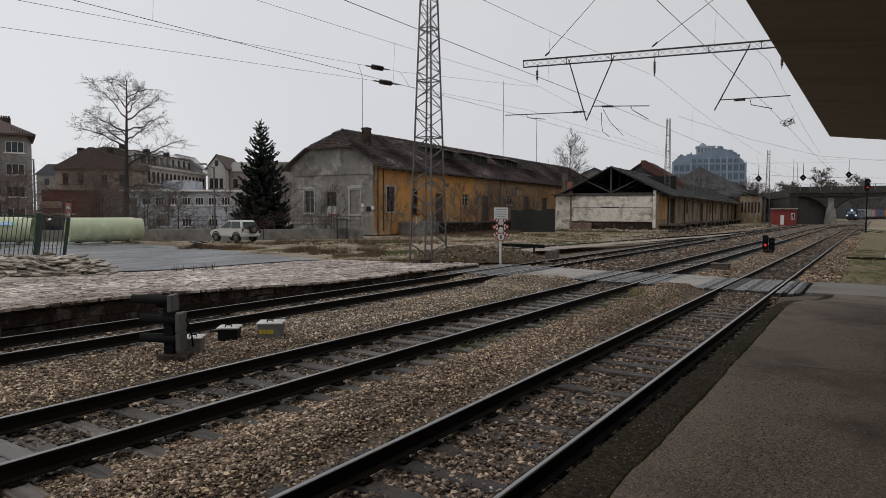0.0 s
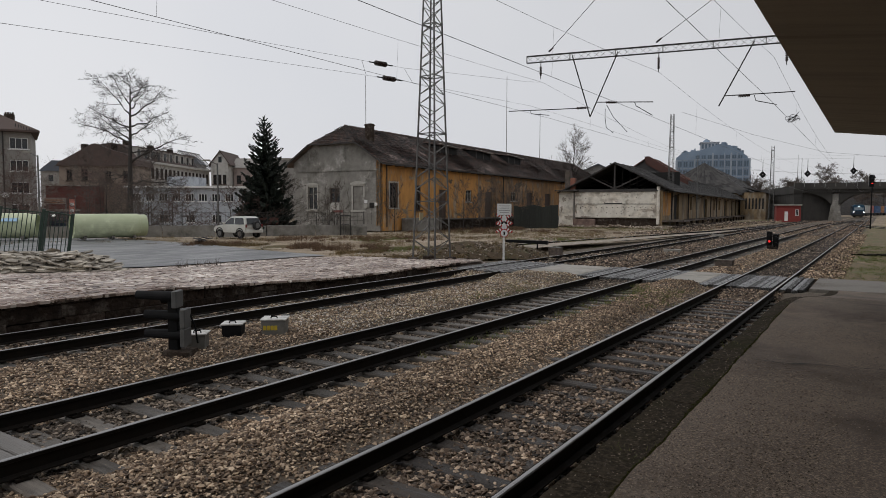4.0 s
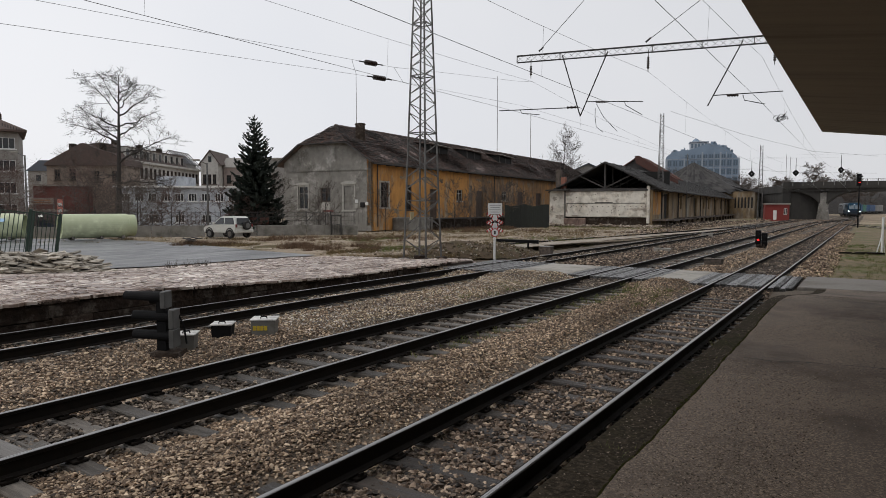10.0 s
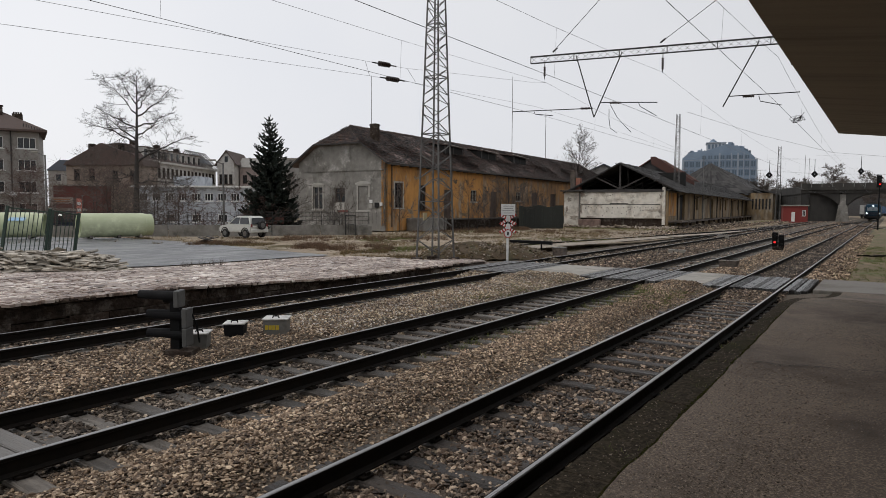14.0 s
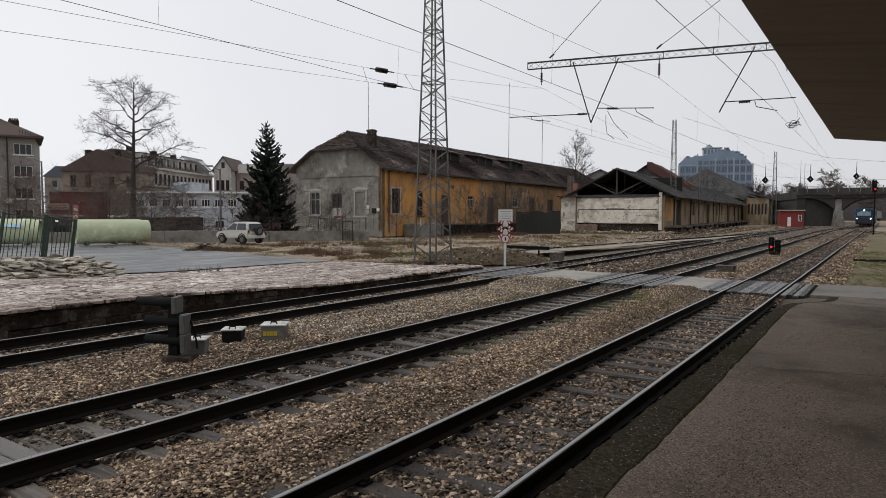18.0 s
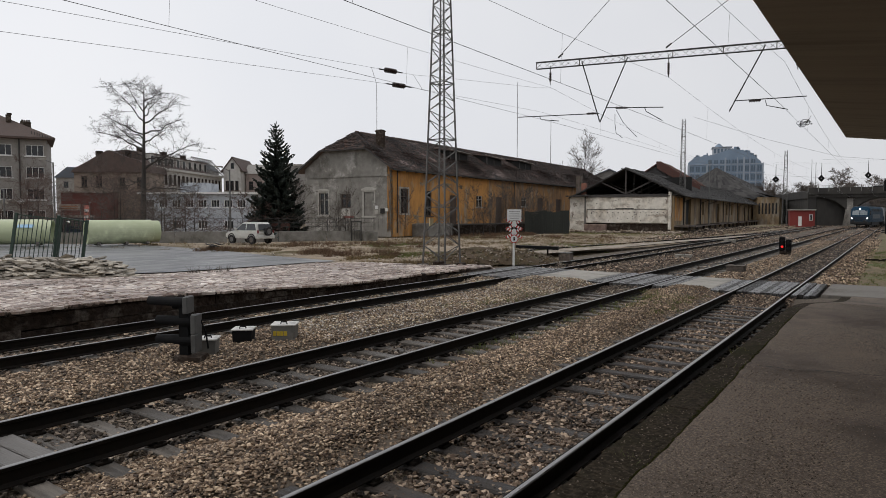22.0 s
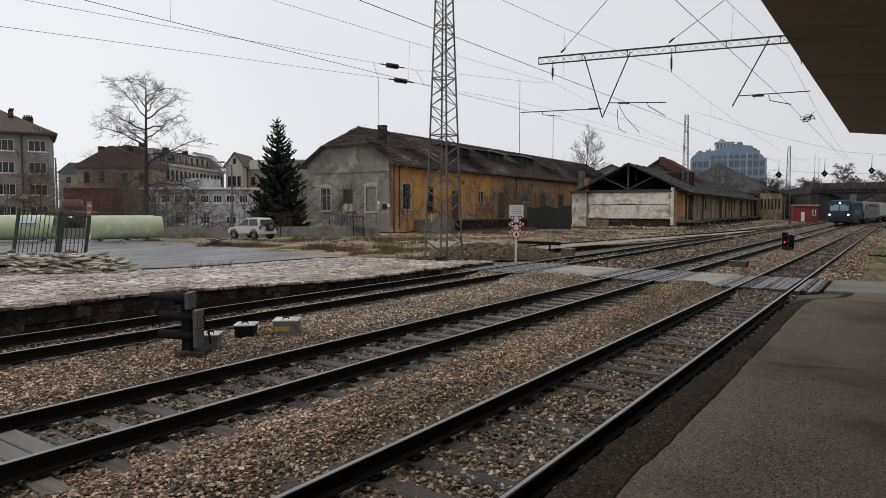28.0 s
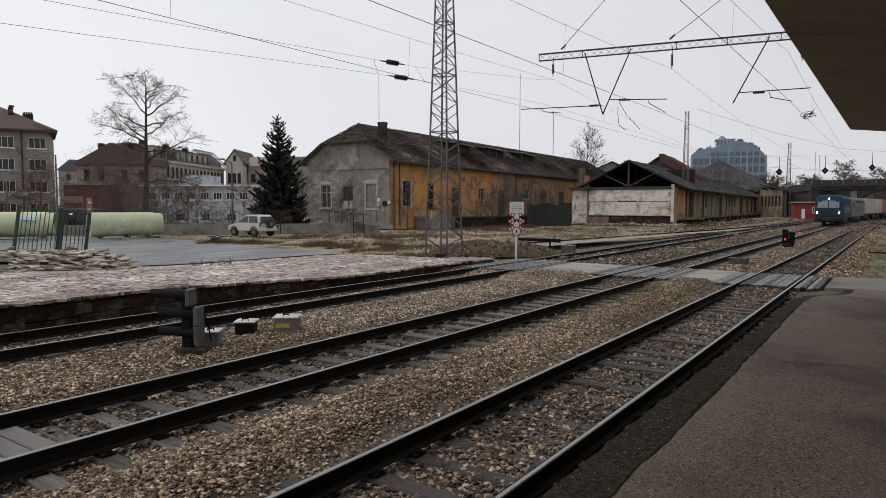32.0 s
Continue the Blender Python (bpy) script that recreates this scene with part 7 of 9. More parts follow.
def make_suv():
    car = thing("parked_car", facing(-14.95, 50.9, -0.02, -35), "parked silver two-door off-road car with spare wheel on the tail", "car")
    silver = paint("silver_car_paint", (0.62, 0.62, 0.58), 0.28, metal=0.3)
    # local x: nose at -1.9, tail at +1.9
    bm = bmesh.new()
    low = [(-1.93, 0.42), (1.82, 0.42), (1.88, 0.95), (1.80, 1.02), (-0.85, 1.02), (-1.75, 0.90), (-1.95, 0.74)]
    prism(bm, low, "y", -0.84, 0.84)
    bmesh.ops.bevel(bm, geom=bm.edges[:], offset=0.06, segments=2, affect="EDGES")
    part("body", bm, silver, car)
    bm = bmesh.new()
    up = [(-0.95, 1.0), (1.80, 1.0), (1.60, 1.52), (1.40, 1.66), (0.15, 1.68), (-0.08, 1.62)]
    A = prism(bm, up, "y", -0.78, 0.78)
    for v in bm.verts:
        if v.co.z > 1.3:
            v.co.y *= 0.86
    bmesh.ops.bevel(bm, geom=bm.edges[:], offset=0.05, segments=2, affect="EDGES")
    part("cabin", bm, silver, car)
    for s in (-1, 1):
        for x0, x1, x2, x3 in ((-0.70, 0.42, 0.42, 0.0), (0.52, 1.62, 1.42, 0.52)):
            bm = bmesh.new()
            q = [(x0, s * 0.785, 1.07), (x1, s * 0.785, 1.07), (x2, s * 0.70, 1.56), (x3, s * 0.70, 1.56)]
            vs = [bm.verts.new(p) for p in q] + [bm.verts.new((p[0], p[1] - s * 0.03, p[2])) for p in q]
            for f in ((0, 1, 2, 3), (4, 5, 6, 7), (0, 1, 5, 4), (1, 2, 6, 5), (2, 3, 7, 6), (3, 0, 4, 7)):
                bm.faces.new([vs[i] for i in f])
            bmesh.ops.recalc_face_normals(bm, faces=bm.faces[:])
            part("side_window", bm, M_glass, car)
    bm = bmesh.new()
    slab(bm, [(1.84, -0.62, 1.08), (1.84, 0.62, 1.08), (1.69, 0.56, 1.54), (1.69, -0.56, 1.54)], 0.04)
    part("rear_window", bm, M_glass, car)
    bm = bmesh.new()
    slab(bm, [(-0.97, 0.68, 1.05), (-0.97, -0.68, 1.05), (-0.14, -0.58, 1.58), (-0.14, 0.58, 1.58)], 0.04)
    part("windscreen", bm, M_glass, car)
    bm = bmesh.new()
    box(bm, 1.80, 1.96, -0.8, 0.8, 0.42, 0.68, bevel=0.04)
    part("bumper", bm, silver, car)
    bm = bmesh.new()
    box(bm, -2.0, -1.85, -0.8, 0.8, 0.42, 0.66, bevel=0.04)
    part("bumper", bm, M_black, car)
    for s in (-1, 1):
        bm = bmesh.new()
        box(bm, 1.80, 1.89, s * 0.74 - 0.07, s * 0.74 + 0.07, 0.84, 1.08, bevel=0.02)
        part("tail_light", bm, paint("dark_red_lens", (0.16, 0.02, 0.02), 0.2), car)
        for x in (-1.18, 1.2):
            wheel(car, x, s * 0.76, 0.34, 0.2)
            bm = bmesh.new()
            for k in range(8):
                a0, a1 = math.pi * k / 8, math.pi * (k + 1) / 8
                strut(bm, (x + 0.42 * math.cos(a0), s * 0.85, 0.36 + 0.42 * math.sin(a0)), (x + 0.42 * math.cos(a1), s * 0.85, 0.36 + 0.42 * math.sin(a1)), 0.06)
            part("wheel_arch", bm, M_black, car)
        bm = bmesh.new()
        box(bm, -0.75, -0.6, s * 0.84 - 0.06, s * 0.84 + 0.06, 1.05, 1.2, bevel=0.02)
        part("mirror", bm, silver, car)
    bm = bmesh.new()
    bmesh.ops.create_cone(bm, cap_ends=True, segments=24, radius1=0.34, radius2=0.33, depth=0.2, matrix=Matrix.Translation((2.0, 0.12, 0.98)) @ pose(0, 0, 0, 0, 90))
    spare = part("spare_wheel", bm, M_rubber, car, "black covered spare wheel")
    bm = bmesh.new()
    bmesh.ops.create_cone(bm, cap_ends=True, segments=24, radius1=0.2, radius2=0.2, depth=0.22, matrix=Matrix.Translation((2.0, 0.12, 0.98)) @ pose(0, 0, 0, 0, 90))
    part("rim", bm, M_steel, spare)


make_suv()


# ---------------------------------------------------------------- street side buildings
def make_block(name, m, w, d, h, wall_mat, label, category, holes, frame_mat, bars=(1, 0), surround=None, glass=None, sill=True):
    """A house front along +x with windows (x, z, width, height); front face at y 0."""
    b = thing(name, m, label, category)
    bm = bmesh.new()
    wall_with_holes(bm, w, h, 0.35, [(x, x + ww, z, z + hh) for x, z, ww, hh in holes])
    part("wall", bm, wall_mat, b)
    bm = bmesh.new()
    box(bm, 0, 0.35, 0.36, d, 0, h)
    box(bm, w - 0.35, w, 0.36, d, 0, h)
    box(bm, 0.36, w - 0.36, d - 0.35, d, 0, h)
    box(bm, 0.4, w - 0.4, 0.6, 0.7, 0.1, h - 0.1)
    part("side_wall", bm, wall_mat, b)
    for x, z, ww, hh in holes:
        window(b, pose(x, 0, z), ww, hh, frame_mat, surround, bars, sill=sill, glass=glass, depth=0.12)
    return b


M_apart = mat("grey_pebbledash", ((0.235, 0.222, 0.205), (0.31, 0.293, 0.27)), 2.0, (0.8, 0.95), 0.5, 25, stain=(0.20, 0.187, 0.17), sscale=0.3)
M_aptroof = mat("brown_roof_tiles", ((0.06, 0.042, 0.036), (0.105, 0.07, 0.058)), 3, (0.7, 0.9), 0.6, 8)


def make_apartments():
    W, base = 30.0, -1.2
    holes = []
    for r in range(4):
        z = 2.72 + 2.9 * r
        for k, x in enumerate((W - 2.38, W - 6.0, W - 9.8, W - 13.6)):
            holes.append((x, z - 0.3, 2.05, 1.45))
    b = make_block("apartment_house", facing(-79.5, 73.9, base, 28), W, 11, 13.6, M_apart, "grey four-storey apartment house with brown hipped roof", "apartment building", holes, M_white, (2, 0), None)
    bm = bmesh.new()
    e, t, o = 13.55, 17.3, 1.1
    c = [(-o, -o), (W + o, -o), (W + 0.2, 11), (-o, 11)]
    r = [(5, 5.5), (W - 6.5, 5.5)]
    v = [bm.verts.new((x, y, e)) for x, y in c] + [bm.verts.new((x, y, t)) for x, y in r] + [bm.verts.new((x, y, e - 0.25)) for x, y in c]
    for f in ((0, 1, 5, 4), (1, 2, 5), (2, 3, 4, 5), (3, 0, 4), (6, 7, 1, 0), (7, 8, 2, 1), (8, 9, 3, 2), (9, 6, 0, 3), (9, 8, 7, 6)):
        bm.faces.new([v[i] for i in f])
    part("roof", bm, M_aptroof, b, "brown tiled hipped roof")
    for x, y, z, s in ((W - 4.45, 3.0, 15.75, 0.28), (W - 2.5, 3.0, 14.95, 0.6)):
        bm = bmesh.new()
        box(bm, x - s, x + s, y - 0.4, y + 0.4, z - 2.0, z + 1.0, bevel=0.03)
        for k in range(4):
            box(bm, x - s + 0.1 + k * 0.45 * s, x - s + 0.3 + k * 0.45 * s, y - 0.1, y + 0.1, z + 1.0, z + 1.25)
        part("chimney", bm, M_stonewall, b, "weathered chimney stack")
    for k in range(9):
        bm = bmesh.new()
        box(bm, W - 1.6 + 0.3 * k, W - 1.5 + 0.3 * k, -1.1, -1.0, 14.35 - 0.09 * k * 0.9 - 0.45, 14.75 - 0.18 * k * 0.5 - 0.45)
        part("roof_spike", bm, M_darksteel, b)
    bm = bmesh.new()
    path_tube(bm, [(W - 3.1, -0.1, 13.5), (W - 3.1, -0.1, 0.2)], 0.09, 6)
    part("downpipe", bm, M_darksteel, b)
    for x, z in ((W - 3.0, 5.05), (W - 4.2, 2.1)):
        if z > 0:
            bm = bmesh.new()
            bmesh.ops.create_cone(bm, cap_ends=True, segments=20, radius1=0.42, radius2=0.1, depth=0.14, matrix=Matrix.Translation((x, -0.35, z)) @ pose(0, 0, 0, 75, 0, 20))
            part("satellite_dish", bm, M_white, b, "pale satellite dish")
    for x, z in ((W - 5.2, 4.7), (W - 4.1, 4.7), (W - 3.2, 1.6)):
        bm = bmesh.new()
        box(bm, x, x + 0.8, -0.35, -0.02, z, z + 0.6, bevel=0.03)
        part("air_conditioner", bm, M_concrete, b, "grey air conditioning unit")


make_apartments()


def make_old_houses():
    base = -1.3
    # brown gabled house with the red lower wall
    holes = [(3.6, 7.9, 1.0, 1.9), (7.4, 7.7, 0.95, 1.8), (10.3, 7.7, 0.95, 1.8), (1.2, 7.9, 0.95, 1.8)]
    b = make_block("old_house", facing(-60.4, 107.5, base), 12.3, 6, 10.4, mat("brown_old_plaster", ((0.23, 0.18, 0.145), (0.33, 0.26, 0.21)), 1.2, (0.8, 0.95), 0.4, 14, stain=(0.17, 0.135, 0.11), sscale=0.3), "old brown three-storey house with tiled gable", "house", holes, M_brown_door, (1, 1))
    bm = bmesh.new()
    prism(bm, [(-0.3, 10.3), (12.8, 10.3), (12.5, 11.3), (10.8, 12.3), (8.6, 12.9), (6.2, 13.9), (5.7, 13.85), (0.2, 10.85)], "y", -0.5, 6.2)
    part("roof", bm, M_aptroof, b, "brown tile gable roof")
    for x in (3.1, 8.0):
        bm = bmesh.new()
        box(bm, x, x + 0.85, 1, 1.9, 11, 13.95, bevel=0.04)
        part("chimney", bm, M_stonewall, b)
    b = thing("red_annex", facing(-63.6, 104, base), "low dull red annex wall in front of the old house", "building")
    bm = bmesh.new()
    box(bm, 3.0, 10.6, 0, 3, 0, 6.9)
    part("wall", bm, mat("dull_red_render", ((0.10, 0.036, 0.03), (0.15, 0.05, 0.042)), 1, (0.8, 0.95), 0.3, 12), b)
    bm = bmesh.new()
    box(bm, 2.8, 10.8, -0.2, 3.2, 6.9, 7.05)
    part("coping", bm, M_concrete, b)
    # long white ministry-like building
    holes = []
    for k in range(18):
        holes.append((0.9 + 1.72 * k, 8.7, 1.0, 1.85))
        holes.append((0.9 + 1.72 * k, 5.3, 1.0, 1.7))
    cream = mat("cream_stucco", ((0.41, 0.39, 0.36), (0.55, 0.53, 0.495)), 1.2, (0.8, 0.95), 0.3, 14, stain=(0.32, 0.30, 0.275), sscale=0.4)
    N = 32.0
    b = make_block("white_town_building", facing(-49.0, 109, base, 87), N, 7, 11.4, cream, "long cream stucco building with rows of tall windows", "building", holes, M_brown_door, (1, 1), None)
    bm = bmesh.new()
    box(bm, -0.3, N + 0.3, -0.5, 0.2, 11.2, 11.6)
    box(bm, -0.1, N + 0.1, -0.2, 0.0, 7.6, 7.85)
    part("cornice", bm, cream, b)
    bm = bmesh.new()
    prism(bm, [(-0.5, 11.5), (7.4, 11.5), (5.8, 13.9), (3.5, 14.2), (1.4, 13.9)], "x", -0.3, N - 7)
    part("roof", bm, M_roof, b, "dark mansard roof with dormers")
    for k in range(10):
        bm = bmesh.new()
        box(bm, 0.9 + 2.4 * k, 2.2 + 2.4 * k, -0.1, 2.4, 11.7, 13.6)
        dm = part("dormer", bm, cream, b)
        bm = bmesh.new()
        box(bm, 1.15 + 2.4 * k, 1.95 + 2.4 * k, -0.16, -0.1, 11.95, 13.3)
        part("pane", bm, M_glass, dm)
        bm = bmesh.new()
        box(bm, 0.75 + 2.4 * k, 2.35 + 2.4 * k, -0.3, 2.6, 13.6, 13.75)
        part("dormer_roof", bm, M_roof, dm)
    for x in (4.0, 12.5, 20.5):
        bm = bmesh.new()
        box(bm, x, x + 0.9, 3, 3.9, 13.5, 15.0)
        part("chimney", bm, M_stonewall, b, "weathered chimney stack")
    bm = bmesh.new()
    for k in range(11):
        x = N - 6.6 + 0.95 * k
        strut(bm, (x, 0, 11.6), (x, 3.5, 15.2), 0.13)
        strut(bm, (x, 3.5, 15.2), (x, 7, 11.6), 0.13)
    for y, z in ((1.0, 12.6), (2.1, 13.8), (3.5, 15.2), (5.0, 13.8)):
        strut(bm, (N - 7.2, y, z), (N + 3.4, y, z), 0.12)
    part("roof_frame", bm, M_steel, b, "bare roof rafters without covering")
    # white gable further right
    holes = [(0.4, 8.4, 0.7, 2.0), (1.4, 8.4, 0.7, 2.0), (2.4, 8.4, 0.7, 2.0), (0.4, 5.0, 0.7, 2.0), (1.4, 5.0, 0.7, 2.0), (2.4, 5.0, 0.7, 2.0)]
    b = make_block("gabled_house", facing(-45.3, 136, base), 3.5, 12, 12.6, cream, "cream stucco house front with steep gable", "house", holes, M_brown_door, (1, 1))
    bm = bmesh.new()
    prism(bm, [(-0.2, 12.6), (3.8, 12.6), (1.9, 15.2)], "y", 0, 12)
    part("gable", bm, cream, b)
    bm = bmesh.new()
    box(bm, 1.55, 2.2, -0.05, 0.02, 12.9, 14.1)
    part("attic_window", bm, M_glass, b)
    bm = bmesh.new()
    slab(bm, [(4.1, -0.3, 12.4), (4.1, 12.2, 12.4), (1.9, 12.2, 15.4), (1.9, -0.3, 15.4)], 0.15)
    slab(bm, [(-0.5, 12.2, 12.3), (-0.5, -0.3, 12.3), (1.9, -0.3, 15.4), (1.9, 12.2, 15.4)], 0.15)
    part("roof", bm, M_aptroof, b)
    b = thing("pink_house", facing(-41.6, 139, base), "pinkish weathered house with brown tile roof", "house")
    bm = bmesh.new()
    box(bm, 0, 6.2, 0, 10, 0, 12.0)
    part("wall", bm, mat("pink_grey_render", ((0.27, 0.215, 0.195), (0.35, 0.285, 0.26)), 1.2, (0.8, 0.95), 0.3, 14, stain=(0.20, 0.16, 0.145), sscale=0.4), b)
    bm = bmesh.new()
    prism(bm, [(-0.4, 12.0), (10.4, 12.0), (8, 14.2), (3, 14.2)], "x", -0.3, 6.5)
    part("roof", bm, M_apart, b, "pale grey roof")
    for k in range(3):
        for z in (5.2, 8.6):
            window(b, pose(0.7 + 1.9 * k, -0.02, z), 0.9, 1.8, M_brown_door, None, (1, 1), sill=False, depth=-0.02)
    b = thing("grey_block", facing(-37.5, 150, base), "plain grey building behind the fir tree", "building")
    bm = bmesh.new()
    box(bm, 0, 12, 0, 10, 0, 14.5)
    part("wall", bm, M_apart, b)
    bm = bmesh.new()
    box(bm, -0.3, 12.3, -0.3, 10.3, 14.5, 14.9)
    part("roof", bm, M_concrete, b)
    # blue-grey two-storey office
    holes = [(0.7 + 2.0 * k, 4.55, 1.3, 1.15) for k in range(10)] + [(0.7 + 4.0 * k, 1.3, 1.4, 1.2) for k in range(5)]
    blue = mat("pale_blue_render", ((0.36, 0.385, 0.42), (0.47, 0.495, 0.53)), 1, (0.75, 0.9), 0.2, 15, stain=(0.31, 0.33, 0.36), sscale=0.4)
    b = make_block("blue_office", facing(-46.0, 100, base), 20.6, 10, 6.6, blue, "pale blue-grey two-storey office with flat roof", "building", holes, M_white, (2, 0))
    bm = bmesh.new()
    box(bm, -0.4, 21.0, -0.6, 10.4, 6.6, 6.85)
    part("roof", bm, M_white, b, "pale flat roof edge")
    bm = bmesh.new()
    box(bm, 5.2, 9.2, 2.0, 8, 6.85, 8.4)
    part("penthouse", bm, blue, b)
    bm = bmesh.new()
    box(bm, 19.5, 20.3, -0.4, 0, 2.8, 3.4, bevel=0.03)
    part("air_conditioner", bm, M_white, b)
    # pale kiosk, banner and hoarding at the street
    b = thing("street_kiosk", facing(-54.2, 92, base), "small dark street kiosk with lit window", "kiosk")
    bm = bmesh.new()
    box(bm, 0, 3.6, 0, 2.5, 0, 3.0)
    part("wall", bm, paint("dark_blue_kiosk", (0.03, 0.045, 0.07)), b)
    bm = bmesh.new()
    box(bm, -0.2, 3.8, -0.4, 2.7, 3.0, 3.3)
    part("roof", bm, M_concrete, b)
    bm = bmesh.new()
    box(bm, 1.2, 1.8, -0.05, 0, 2.3, 2.55)
    part("lit_sign", bm, glow("white_lit_sign", (1, 1, 0.95), 1.0), b, "small lit white sign")
    b = thing("sign_board", facing(-53.6, 91.5, base), "faded orange and white hoarding", "billboard")
    bm = bmesh.new()
    box(bm, 0, 2.9, 0, 0.15, 4.0, 4.9)
    part("board", bm, paint("faded_sign", (0.36, 0.30, 0.26)), b)
    for x in (0.3, 2.8):
        bm = bmesh.new()
        box(bm, x, x + 0.12, 0.16, 0.28, 0, 4.8)
        part("post", bm, M_steel, b)
    bm = bmesh.new()
    for z in (4.2, 4.5):
        box(bm, 0.3, 2.6, -0.02, 0, z, z + 0.14)
    part("text_bar", bm, paint("orange_bar", (0.42, 0.2, 0.1)), b)
    b = thing("pole_banner", facing(-49.9, 91, base), "red and white advertising banner on a pole", "banner")
    bm = bmesh.new()
    box(bm, 0, 0.75, 0, 0.06, 2.3, 4.7)
    part("cloth", bm, paint("salmon_banner", (0.62, 0.22, 0.17)), b)
    bm = bmesh.new()
    box(bm, 0.08, 0.66, -0.02, 0, 2.9, 3.3)
    box(bm, 0.08, 0.66, -0.02, 0, 3.8, 4.2)
    part("pale_patch", bm, M_white, b)
    bm = bmesh.new()
    tube(bm, (0.8, 0.1, 0), (0.8, 0.1, 5.0), 0.04)
    tube(bm, (0.8, 0.1, 5.0), (0.8, 0.1, 5.2), 0.14, 0.18, 10)
    part("pole", bm, M_steel, b)
    b = thing("orange_hoarding", facing(-54.2, 86, base), "orange hoarding behind the fence", "billboard")
    bm = bmesh.new()
    box(bm, 0.0, 2.2, 0, 0.1, 1.6, 2.6)
    part("board", bm, paint("orange_board", (0.42, 0.17, 0.07)), b)
    for x in (0.1, 2.0):
        bm = bmesh.new()
        box(bm, x, x + 0.1, 0.1, 0.2, 0, 2.5)
        part("post", bm, M_steel, b)
    # hill houses far behind
    for k, (a, d, w, h) in enumerate(((-100, 200, 22, 18.5), (-88, 210, 14, 20.5), (-112, 190, 14, 17))):
        b = thing("distant_house", facing(a, d, -1.3, 8 * k), "distant hazy grey-blue roofed house", "house")
        bm = bmesh.new()
        box(bm, 0, w, 0, 10, 0, h - 3)
        part("wall", bm, M_apart, b)
        bm = bmesh.new()
        prism(bm, [(-0.5, h - 3.1), (w + 0.5, h - 3.1), (w - 3, h), (3, h)], "y", -0.5, 10.5)
        part("roof", bm, paint("blue_grey_roof", (0.09, 0.105, 0.13), 0.6), b)
        for j in range(3):
            bm = bmesh.new()
            box(bm, 2 + j * w / 3.4, 3.2 + j * w / 3.4, -0.08, 0.0, h - 6, h - 4.2)
            part("window", bm, M_glass, b)


make_old_houses()


def make_lamp_post(m, h, label):
    lp = thing("street_lamp", m, label, "street lamp", "street lamps")
    bm = bmesh.new()
    tube(bm, (0, 0, -0.2), (0, 0, h), 0.11, 0.07, 8)
    part("pole", bm, M_steel, lp)
    bm = bmesh.new()
    tube(bm, (0, 0, h - 0.1), (-0.75, 0, h + 0.25), 0.04)
    part("arm", bm, M_steel, lp)
    bm = bmesh.new()
    box(bm, -1.2, -0.6, -0.12, 0.12, h + 0.2, h + 0.33, bevel=0.03)
    part("lantern", bm, M_concrete, lp)


make_lamp_post(facing(-35.0, 59, -0.9), 7.8, "grey steel street lamp post behind the pipes")
make_lamp_post(facing(-18.3, 56.5, -0.9), 7.0, "slim grey steel street lamp post by the fir")
make_lamp_post(facing(-40.2, 60, -0.9), 5.4, "short grey steel street lamp post")


